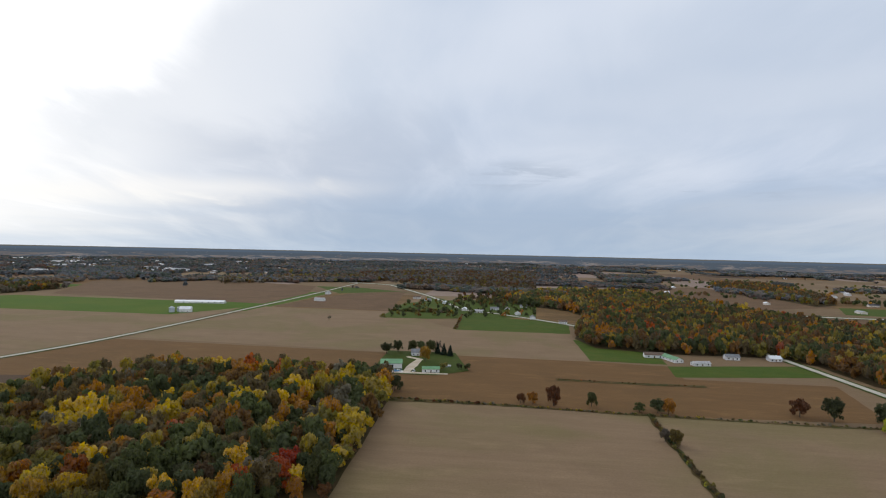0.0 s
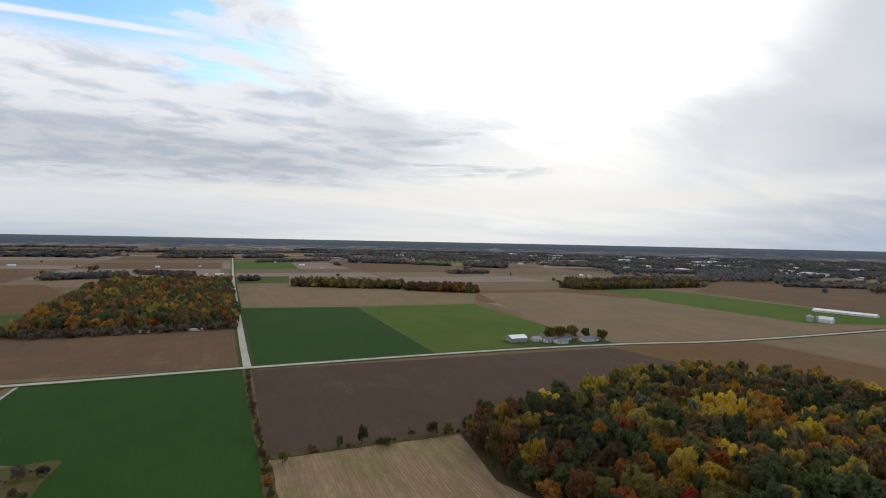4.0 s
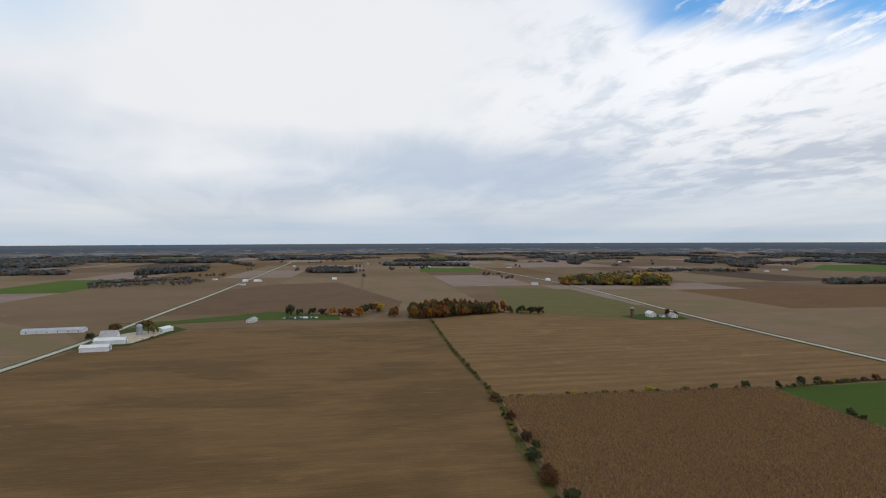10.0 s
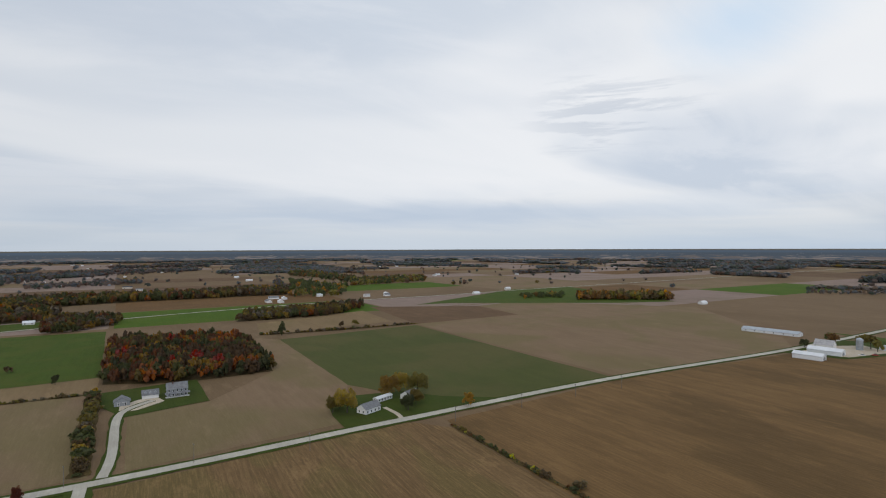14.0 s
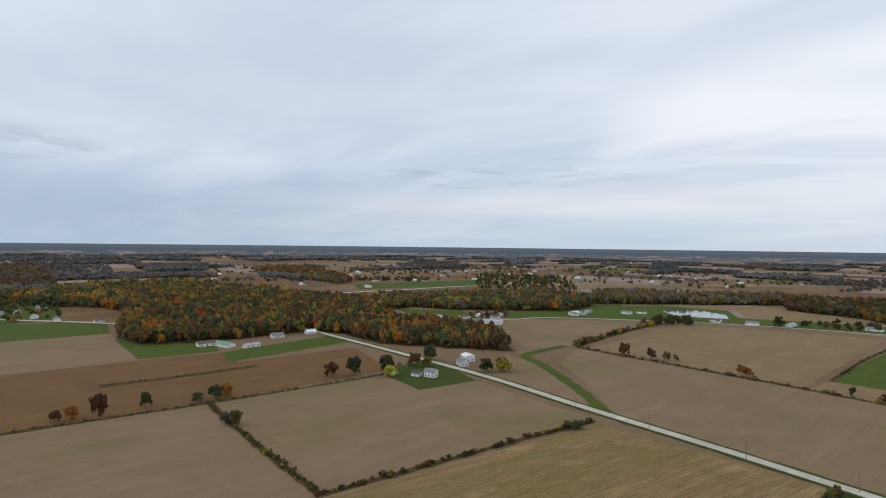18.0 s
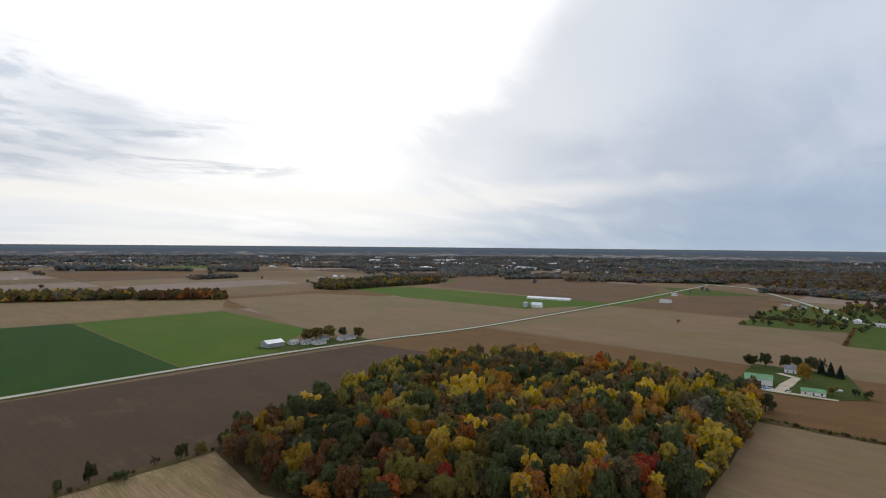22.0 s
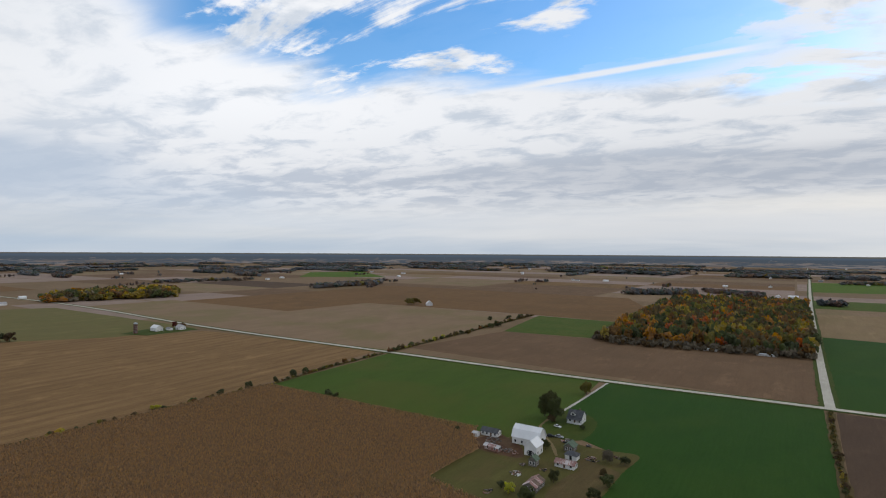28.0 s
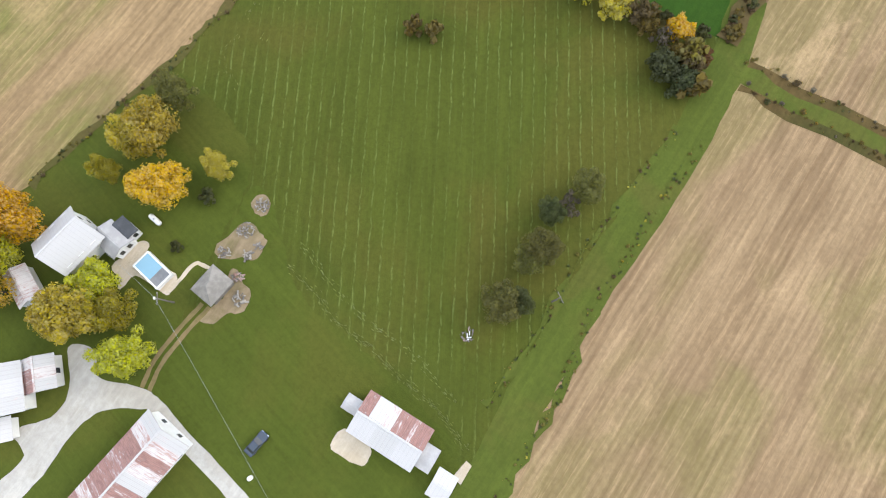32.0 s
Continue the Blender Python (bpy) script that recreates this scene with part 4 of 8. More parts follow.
# the distance under the horizon: glowing ring, low woods, fields and haze painted in
def backdrop():
    m = bpy.data.materials.new("distance")
    m.use_nodes = True
    n = Nodes(m.node_tree)
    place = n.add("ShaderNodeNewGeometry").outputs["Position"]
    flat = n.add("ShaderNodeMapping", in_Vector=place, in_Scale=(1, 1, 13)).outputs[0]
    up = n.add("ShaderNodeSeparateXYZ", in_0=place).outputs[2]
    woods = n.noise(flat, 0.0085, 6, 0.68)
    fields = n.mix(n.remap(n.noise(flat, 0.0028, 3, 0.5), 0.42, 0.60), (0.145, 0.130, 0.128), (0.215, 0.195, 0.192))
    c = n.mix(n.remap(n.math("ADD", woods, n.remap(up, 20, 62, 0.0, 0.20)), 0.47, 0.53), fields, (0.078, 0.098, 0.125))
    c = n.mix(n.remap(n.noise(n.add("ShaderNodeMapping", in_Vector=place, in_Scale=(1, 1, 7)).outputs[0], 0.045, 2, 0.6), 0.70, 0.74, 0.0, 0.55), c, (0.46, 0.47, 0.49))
    # haze put into the colour: bluer towards the top edge
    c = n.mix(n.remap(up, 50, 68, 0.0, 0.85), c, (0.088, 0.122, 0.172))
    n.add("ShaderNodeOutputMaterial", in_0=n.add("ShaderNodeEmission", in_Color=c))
    MAT["distance"] = m
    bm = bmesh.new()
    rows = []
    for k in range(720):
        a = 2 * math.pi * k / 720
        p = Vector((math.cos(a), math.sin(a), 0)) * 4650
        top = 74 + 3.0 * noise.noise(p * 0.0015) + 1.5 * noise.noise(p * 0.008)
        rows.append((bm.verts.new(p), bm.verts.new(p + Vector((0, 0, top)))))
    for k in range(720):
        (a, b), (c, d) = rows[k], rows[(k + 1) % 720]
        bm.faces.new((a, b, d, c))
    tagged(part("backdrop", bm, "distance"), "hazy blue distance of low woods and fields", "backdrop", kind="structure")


backdrop()


def far_fields():
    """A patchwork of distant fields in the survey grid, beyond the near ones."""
    rnd = random.Random(3)
    # the second soil, the most frequent, carries painted-in haze
    mats = ["soil_beige", "soil_haze", "soil_brown", "soil_orange", "soil_dark", "wheat", "stubble_brown"]
    V, F, M = [], [], []
    turn = Matrix.Rotation(radians(-7.2), 2)
    for gx in range(-24, 24):
        for gy in range(-13, 13):
            x0, y0 = gx * 200.0, gy * 400.0
            c = turn @ Vector((x0 + 100, y0 + 200))
            if not 900 < c.length < 4700:
                continue
            if rnd.random() < 0.2:
                continue
            g = 3
            box4 = [(x0 + g, y0 + g), (x0 + 200 - g, y0 + g), (x0 + 200 - g, y0 + 400 - g), (x0 + g, y0 + 400 - g)]
            at = len(V)
            V += [(*(turn @ Vector(p)), 0.012) for p in box4]
            F.append((at, at + 1, at + 2, at + 3))
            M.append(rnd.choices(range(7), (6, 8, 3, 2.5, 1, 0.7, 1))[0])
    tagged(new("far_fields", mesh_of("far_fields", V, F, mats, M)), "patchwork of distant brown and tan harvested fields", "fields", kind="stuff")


far_fields()

# fields near the camera
field("hay", "hay", (-90, -66), (-57, -72), (-34, -76), (1, -86), (14, -92), (60, -80), (120, -40), (110, 25), (13, 20), (-36, 26), (-77, 32), (-90, 33))
field("corn", "corn_floor", (-95, -65), (-103, -146), (-135, -329), (-322, -299), (-300, -117), (-281, -113), (-270, -105), (-226, -112), (-218, -92), (-207, -60), (-205, -46), (-150, -54))
field("wheat_long", "wheat_dark", (-453, -69), (-441, 70), (-88, 31), (-88, -60), (-96, -66), (-207, -48), (-240, -42), (-297, -46), (-327, -87))
field("pasture", "pasture", (-473, -287), (-452, -76), (-352, -81), (-318, -86), (-290, -100), (-296, -118), (-322, -299))
field("stubble_strip", "stubble_tan", (-256, 52), (-246, 151), (-190, 134), (-174, 136), (-84, 190), (-84, 31), (-160, 39))
field("stubble_right", "stubble_tan", (-81, 32), (-81, 66), (-82, 195), (-40, 217), (107, 178), (206, 155), (209, 32), (110, 25), (12, 19), (-38, 24))
field("tan_wood_side", "soil_beige", (-34, 367), (131, 338), (118, 238), (110, 180), (-44, 215))
field("lawn_red_house", "lawn_dark", (209, 32), (272, 30), (268, -28), (258, -30), (209, -24), (150, -15), (150, 26))

field("beige_1", "soil_beige", (-339, 585), (-298, 918), (-84, 883), (18, 700), (162, 678), (140, 506), (-56, 534))
field("brown_1", "soil_orange", (-342, 573), (-55, 530), (140, 506), (210, 491), (199, 442), (313, 428), (288, 359), (274, 332), (132, 340), (-34, 367), (-47, 425), (-256, 404), (-273, 407), (-384, 403), (-379, 445))
field("green_1", "lawn", (33, 866), (184, 783), (161, 678), (18, 695))
field("green_2", "wheat", (-896, 898), (-803, 1025), (-470, 984), (-355, 915), (-348, 862), (-394, 784), (-662, 812))
field("beige_2", "soil_beige", (-662, 812), (-394, 784), (-328, 893), (-351, 587), (-382, 470), (-398, 422), (-504, 427), (-884, 577), (-853, 760))
field("brown_2", "soil_brown", (-769, 1065), (-940, 1470), (-637, 1596), (-335, 1442), (-297, 1201), (-318, 963), (-473, 1003))
field("brown_3", "soil_brown", (-292, 928), (-208, 1227), (-87, 1334), (-85, 891))
field("dark_1", "soil_dark", (-433, 76), (-382, 405), (-273, 410), (-286, 353), (-248, 154), (-259, 51))
field("wheat_1", "wheat_dark", (-811, 129), (-766, 285), (-420, 233), (-444, 76))
field("green_3", "wheat", (-766, 287), (-737, 472), (-498, 433), (-442, 334), (-404, 340), (-420, 234))
field("tan_1", "soil_tan", (-1114, 164), (-1115, 268), (-1006, 479), (-884, 575), (-744, 474), (-811, 127))
field("brown_4", "soil_brown", (-635, 98), (-665, -108), (-673, -236), (-512, -285), (-445, 70))
field("green_4", "lawn", (-863, -243), (-840, -112), (-669, -109), (-673, -236))
field("beige_3", "soil_beige", (-511, -291), (-864, -255), (-909, -605), (-720, -638), (-769, -985), (-597, -1010), (-481, -297))
field("brown_5", "soil_orange", (-1399, -850), (-1292, -157), (-1083, -100), (-840, -112), (-871, -257), (-909, -605), (-720, -638), (-761, -953))
field("stubble_1", "stubble_striped", (-179, -685), (-297, -726), (-414, -628), (-496, -574), (-484, -304), (-329, -306), (-135, -334))
field("olive_1", "olive", (-429, -1120), (-566, -1030), (-509, -602), (-411, -623), (-304, -721))
field("field_large", "stubble_brown", (226, -205), (240, -210), (234, -379), (192, -593), (144, -604), (128, -691), (-177, -681), (-132, -331), (-101, -150))
field("near_west", "stubble_green", (-90, -63), (-99, -148), (118, -186), (118, -74), (60, -92), (14, -90), (0, -82), (-17.7, -77.3), (-35, -70.8), (-43, -69.5), (-52, -67.6), (-71, -63.8))
field("near_east", "stubble_worn", (118, -186), (227, -204), (252, -190), (260, -32), (209, -24), (150, -16), (118, -30))
field("beige_4", "soil_beige", (699, -644), (709, -751), (450, -916), (243, -706), (200, -624), (240, -385), (584, -429), (569, -609))
field("green_5", "wheat_pale", (575, -423), (239, -378), (251, -237), (352, -203), (580, -239))
field("tan_2", "soil_beige", (608, -220), (580, -239), (352, -203), (274, -165), (274, -88), (275, -47), (367, -61), (371, -110), (430, -175))
field("brown_6", "soil_brown", (808, -488), (699, -644), (569, -609), (584, -429))
field("tan_3", "soil_tan", (725, -263), (765, -450), (626, -418), (625, -234))
field("brown_7", "soil_brown", (172, -834), (131, -1223), (42, -1354), (-114, -1377), (-184, -903), (-151, -776))
field("tan_4", "soil_beige", (479, 275), (459, 76), (445, -52), (277, -33), (295, 139), (364, 204), (403, 249))
field("tan_5", "soil_beige", (397, 304), (386, 244), (337, 191), (300, 154), (316, 267))
field("tan_6", "soil_tan", (732, 264), (795, 60), (466, 77), (488, 266))
field("pasture_2", "lawn", (723, 46), (797, 23), (773, -93), (497, -59), (505, 68))
field("tan_7", "soil_tan", (502, 68), (495, -59), (445, -52), (460, 75))
field("tan_8", "soil_beige", (484, 407), (605, 453), (700, 335), (683, 279), (489, 284), (412, 298))
field("brown_8", "soil_tan", (1038, 298), (1122, 174), (952, 73), (881, 88), (806, 192))
field("green_6", "lawn", (206, 492), (345, 506), (341, 459), (195, 448))
field("green_7", "lawn", (154, 632), (141, 511), (209, 500), (225, 570), (205, 613))
field("green_8", "lawn", (606, 454), (727, 349), (909, 438), (821, 503), (626, 503))
field("green_9", "lawn", (559, 649), (621, 565), (578, 489), (517, 556))
field("brown_9", "soil_brown", (489, 1590), (845, 1769), (829, 1133), (630, 1055), (495, 1236))
field("brown_10", "soil_brown", (579, 970), (996, 859), (828, 740), (591, 844))
field("green_10", "lawn", (829, 1133), (1253, 1044), (1048, 904), (738, 989))
field("green_11", "lawn", (-61, 950), (-28, 1214), (76, 933), (44, 876), (-76, 893))
field("green_12", "lawn", (-335, 1442), (-210, 1416), (-56, 1271), (-112, 1307), (-232, 1220))
field("green_13", "lawn", (783, -570), (922, -951), (889, -1127), (520, -979), (574, -875), (771, -630))
field("green_14", "lawn", (217, -769), (143, -735), (58, -752), (-65, -714), (-68, -765), (21, -832), (144, -770))
field("green_15", "wheat", (-1742, 252), (-1755, 453), (-2296, 557), (-2315, 329))
field("green_16", "lawn", (-1224, 182), (-1212, 292), (-1424, 343), (-1437, 212))
field("green_17", "wheat", (-1688, -1448), (-1843, -1141), (-2312, -1575), (-2088, -1724))
field("green_18", "wheat", (-412, -1761), (-617, -1698), (-661, -1970), (-467, -2003))
field("green_19", "lawn", (-91, 803), (-15, 800), (148, 846), (203, 1168), (22, 1113), (-72, 1030))
field("field_east", "stubble_gold", (112, 176), (278, 144), (272, 30), (268, 30), (208, 32))
field("field_east_2", "soil_beige", (134, 339), (265, 322), (252, 269), (300, 260), (285, 151), (112, 178))
woodlot("y", (-1127, 277), (-996, 474), 70, 16)
woodlot("b", (-975, 464), (-884, 575), 70, 15)
woodlot("b", (-1398, -177), (-1461, -17), 60, 14)
woodlot("d", (-2850, -749), (-2664, -189), 200, 18)
woodlot("d", (-2173, 768), (-2013, 964), 120, 18)
woodlot("d", (-1797, 1105), (-1651, 1206), 120, 18)
woodlot("b", (-1419, 820), (-1405, 953), 60, 12)
woodlot("b", (-2644, 81), (-2623, 368), 120, 18)
woodlot("d", (-2619, 424), (-2606, 604), 120, 18)
woodlot("d", (-1286, 199), (-1282, 242), 30, 12)
woodlot("d", (-4290, -2605), (-3823, -1957), 300, 18)
woodlot("d", (-4167, 1060), (-3661, 1589), 300, 18)
woodlot("d", (183, -3314), (-323, -3162), 200, 18)
woodlot("d", (-60, -1831), (-198, -1740), 60, 14)
woodlot("d", (-370, -2265), (-680, -2060), 100, 16)
woodlot("d", (-1334, -2929), (-1678, -2828), 200, 18)
woodlot("m", (-600, -1135), (-819, -1031), 170, 18)
woodlot("m", (-1173, -960), (-1431, -898), 70, 15)
woodlot("d", (-2271, -1969), (-2696, -1686), 200, 16)
woodlot("d", (-4048, -2238), (-4310, -1358), 300, 18)
woodlot("b", (-1117, -1530), (-1426, -1416), 25, 12)
woodlot("m", (286, -2754), (153, -2368), 60, 15)
woodlot("b", (656, -864), (537, -998), 60, 16)
woodlot("d", (1070, -2277), (931, -2669), 120, 18)
woodlot("d", (458, -1839), (290, -2056), 90, 18)
woodlot("d", (-49, -1822), (-152, -1884), 80, 18)
woodlot("d", (179, -3064), (-270, -3474), 200, 18)
woodlot("m", (2308, -758), (1926, -1110), 60, 15)
woodlot("d", (2728, -1629), (2309, -1852), 200, 18)
woodlot("d", (2191, -1829), (2046, -1906), 60, 14)
woodlot("b", (465, -1513), (265, -1606), 25, 10)
woodlot("d", (2896, -2610), (2022, -2507), 200, 18)
woodlot("d", (1649, -2384), (1317, -2557), 60, 15)
woodlot("d", (2621, 2006), (2660, 1822), 150, 18)
woodlot("d", (2386, 1024), (2281, 616), 120, 18)
woodlot("d", (2991, 713), (3051, 441), 120, 18)
woodlot("d", (3181, 310), (3443, 155), 100, 18)
woodlot("d", (2264, 74), (2311, -215), 100, 15)
woodlot("d", (2525, -814), (2352, -1126), 120, 16)
woodlot("d", (2534, -1579), (3017, -2429), 160, 18)
woodlot("m", (790, 1570), (850, 1188), 90, 14)
woodlot("b", (1447, 1663), (1868, 1655), 150, 16)
woodlot("d", (2426, 1871), (2642, 1827), 150, 16)
woodlot("d", (594, 1996), (786, 1952), 120, 16)
woodlot("d", (99, 2639), (281, 2748), 150, 16)
woodlot("d", (1606, 3022), (2174, 2844), 150, 18)
woodlot("m", (-110, 1423), (291, 1212), 120, 13)
woodlot("m", (183, 1674), (676, 1632), 120, 12)
woodlot("m", (-433, 1615), (-205, 1654), 120, 14)
woodlot("d", (-1136, 1607), (-843, 1673), 120, 15)
woodlot("m", (-593, 1526), (-280, 1649), 90, 13)
woodlot("m", (-475, 2485), (122, 2495), 200, 12)
woodlot("d", (946, 3274), (1176, 2992), 150, 16)
woodlot("d", (1567, 3988), (1855, 3936), 100, 16)
woodlot("d", (1637, 3158), (2207, 3220), 150, 16)
woodlot("b", (-229, 2638), (548, 2420), 60, 11)

# ---- roads ----
road("road_west", [(-860, -3000), (-704, -2099), (-620, -1142), (-522, -609), (-480, -296), (-453, -74), (-441, 74), (-418, 283), (-390, 430), (-350, 585), (-307, 945), (-280, 1215), (-250, 1600)])
road("road_cross", [(-441, 74), (-665, 103), (-1438, 208), (-3269, 469), (-4600, 650)])
road("road_east", [(-150, -4500), (17, -2658), (130, -1300), (170, -900), (200, -615), (239, -380), (257, -188), (268, -30), (287, 82), (300, 165), (320, 285), (338, 520), (345, 640)], 6.6)
road("side_road", [(268, -30), (233, -24), (210, -21), (148, -13)], 5.0, 10)
road("house_lane", [(272, -38), (300, -45), (359, -54), (382, -62), (396, -80)], 4.6, 7)
road("river_road", [(345, 560), (420, 530), (530, 510), (600, 450), (655, 424), (735, 315), (800, 190), (837, 56), (860, -42), (905, -168), (925, -480), (905, -737), (900, -1007), (862, -1603), (800, -3000)], 6.0, 10)
road("highway", [(-400, 1720), (-150, 1560), (50, 1440), (320, 1330), (593, 992), (757, 923), (1034, 892), (1423, 688), (1635, 454), (2400, -200)], 14, 30)
road("town_road", [(-150, 1557), (-28, 1199), (37, 941), (78, 900), (170, 780), (200, 720)], 8, 14)

# ---- woods ----
BIG_WOOD = [(-250, 150), (-190, 133), (-172, 137), (-84, 190), (-44, 216), (-38, 300), (-34, 366), (-44, 420), (-204, 440), (-262, 380), (-276, 325)]


def big_wood():
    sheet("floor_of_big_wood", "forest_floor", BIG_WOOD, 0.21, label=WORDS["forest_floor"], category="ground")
    spots = sorted(scatter(BIG_WOOD, 7.9, 77).tolist(), key=lambda p: p[0] * -0.2 + p[1])
    rnd = random.Random(21)
    rest = []
    for k, (x, y) in enumerate(spots):
        big = rnd.random()
        stand = random.Random(int(x // 26) * 977 + int(y // 26) * 131)      # trees of a kind stand together
        leaf = stand.choice(MIXES["w"]) if rnd.random() < 0.4 else rnd.choice(MIXES["w"])
        h, r = (7 + 11 * big + rnd.uniform(-1.5, 1.5)), (3.3 + 2.2 * rnd.random() + 3.4 * big * rnd.random())
        if k < 230:
            tree(x, y, h, r, leaf, "wood", "forest_tree", group="trees of the big wood", base=0.12, beside=" in the big wood")
        else:
            rest.append((x, y, h, r, leaf, 0.14))
    mass("wood_behind", rest, GROVE, "w", "dense mixed autumn woodland of green, gold and red", "woods")


big_wood()
wood("crossroad_wood", [(-664, -108), (-830, -100), (-980, -91), (-1300, -42), (-1288, 180), (-900, 130), (-645, 96)], 12.0, "x", 17, COARSE, "square wood of orange, yellow and green autumn trees")
wood("wood_fringe", [(-636, -100), (-664, -120), (-840, -108), (-840, -98), (-668, -104), (-650, 96), (-632, 96)], 6.0, "g", 7, FAR, "fringe of bare grey saplings along the wood", floor=False)
wood("lawn_wood", [(-152, -704), (-170, -770), (-230, -800), (-300, -735), (-297, -722), (-179, -692)], 9.0, "o", 15, COARSE, "small wood of green, orange and red trees", floor=True)
wood("house_wood", [(468, -58), (620, -80), (668, -88), (612, -205), (520, -195), (432, -176), (437, -107)], 8.0, "x", 12.5, COARSE, "square wood of orange and gold autumn trees behind the house")
wood("river_wood", [(158, 640), (165, 580), (225, 553), (330, 545), (352, 505), (345, 430), (415, 308), (480, 385), (485, 460), (470, 560), (520, 660), (600, 740), (560, 900), (300, 1180), (210, 800)], 10.0, "x", 16, COARSE, "large river woodland in mixed autumn colours")

wood("bottom_wood", [(150, 1030), (215, 960), (240, 830), (300, 1180), (560, 900), (560, 1000), (500, 1440), (330, 1440), (200, 1300), (110, 1250)], 15.0, "m", 15, FAR, "wide valley woodland in dull autumn colours")
wood("hamlet_trees", [(70, 1010), (150, 1030), (110, 1250), (20, 1180)], 20.0, "h", 11, FAR, "loose trees between the houses of a hamlet", floor=False)
wood("rust_wood", [(888, 1795), (790, 1140), (860, 1180), (1000, 1400), (1190, 2040), (1000, 2000)], 22.0, "b", 15, FAR, "rust brown wood beyond the road")
wood("farm_grove", [(889, 1216), (1030, 1060), (1100, 1120), (960, 1330)], 24.0, "d", 12, FAR, "green grove around a white farm", floor=False)

# belts of trees in the middle distance
wood("valley_wood", [(520, 654), (558, 647), (595, 652), (616, 582), (679, 516), (739, 453), (829, 458), (957, 520), (990, 660), (844, 736), (746, 760), (654, 820)], 10.5, "v", 14, FAR, "valley woodland of olive, ochre and brown trees")
wood("hamlet_grove", [(941, 814), (1077, 620), (1530, 941), (1423, 1216)], 34, "t", 12, FAR, "dark evergreen and orange trees between houses", floor=False)
wood("bare_row", [(872, 474), (960, 398), (1068, 293), (1130, 230), (1283, 262), (1142, 474), (1087, 591)], 12, "c", 15, FAR, "tall row of half-bare brown trees")
wood("creek_wood", [(1043, 211), (998, 98), (955, 73), (938, -25), (994, -56), (1157, -28), (1173, -200), (1156, -304), (1154, -406), (1141, -471), (1264, -530), (1338, -410), (1284, -336), (1345, -30), (1249, 255)], 12.5, "v", 14, FAR, "long creek woodland of brown and olive trees")
wood("bend_wood", [(796, -29), (784, -54), (840, -115), (917, -124), (959, -64), (923, -34)], 9, "v", 11, COARSE, "tangle of ochre trees at the bend of the creek", floor=False)
wood("ditch_wood", [(760, -246), (751, -303), (758, -412), (845, -457), (840, -337), (851, -289)], 10, "k", 11, COARSE, "brown and olive trees along a ditch")
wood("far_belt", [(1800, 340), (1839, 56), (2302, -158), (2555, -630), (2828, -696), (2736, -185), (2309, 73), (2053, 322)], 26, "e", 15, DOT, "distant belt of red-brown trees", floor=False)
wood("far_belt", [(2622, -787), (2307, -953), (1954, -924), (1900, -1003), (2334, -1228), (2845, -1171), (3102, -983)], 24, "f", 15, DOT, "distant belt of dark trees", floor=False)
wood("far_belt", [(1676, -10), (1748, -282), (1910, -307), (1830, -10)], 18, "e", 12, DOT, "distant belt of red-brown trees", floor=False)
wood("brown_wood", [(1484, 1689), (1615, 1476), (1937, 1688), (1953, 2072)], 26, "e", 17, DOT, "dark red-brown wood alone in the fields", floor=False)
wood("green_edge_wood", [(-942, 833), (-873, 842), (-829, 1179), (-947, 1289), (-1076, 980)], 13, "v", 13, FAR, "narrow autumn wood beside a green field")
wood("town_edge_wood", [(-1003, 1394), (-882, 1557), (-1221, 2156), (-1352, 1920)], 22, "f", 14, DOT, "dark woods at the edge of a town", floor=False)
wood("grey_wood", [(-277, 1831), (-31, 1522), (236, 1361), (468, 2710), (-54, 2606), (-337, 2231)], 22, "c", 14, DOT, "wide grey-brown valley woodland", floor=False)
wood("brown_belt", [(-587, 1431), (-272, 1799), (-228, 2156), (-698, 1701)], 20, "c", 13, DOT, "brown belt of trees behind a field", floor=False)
wood("roadside_trees", [(-91, 803), (-15, 800), (148, 846), (203, 1168), (22, 1113), (-72, 1030)], 24, "t", 7.5, FAR, "dark trees around the houses of the road", floor=False)
wood("river_lawn_trees", [(828, 151), (869, 12), (927, 13), (885, 153)], 17, "t", 9, COARSE, "dark garden trees along the river road", floor=False)
wood("river_lawn_trees", [(686, 291), (735, 251), (797, 282), (758, 313)], 12, "t", 9, COARSE, "dark garden trees along the river road", floor=False)
wood("river_lawn_trees", [(556, 493), (616, 460), (662, 504), (598, 522)], 17, "v", 9, COARSE, "garden trees along the river road", floor=False)

wood("creek_row", [(747, -317), (738, -379), (798, -470), (874, -508), (840, -422), (847, -358)], 10, "v", 12, COARSE, "row of olive and yellow trees along a creek", floor=False)
wood("village_grove", [(1067, -448), (1020, -547), (1261, -684), (1600, -666)], 24, "t", 13, FAR, "dark trees around village houses", floor=False)
wood("village_grove", [(1917, -795), (1386, -764), (1589, -890), (2492, -1030)], 24, "d", 14, FAR, "dark trees around village houses", floor=False)
wood("field_belt", [(1281, -707), (1303, -841), (1324, -984), (1484, -1100), (1529, -968), (1509, -831)], 16, "d", 13, FAR, "belt of dark trees behind a field", floor=False)
wood("lawn_row", [(742, -791), (708, -885), (754, -937), (794, -845)], 12, "t", 9, FAR, "dark trees along a lawn", floor=False)
wood("far_grove", [(477, -1956), (283, -2079), (331, -2415), (543, -2218)], 26, "e", 14, DOT, "distant grove in open fields", floor=False)
wood("far_grove", [(1167, -2518), (897, -2790), (1017, -3159), (1360, -2930)], 30, "f", 15, DOT, "distant grove in open fields", floor=False)
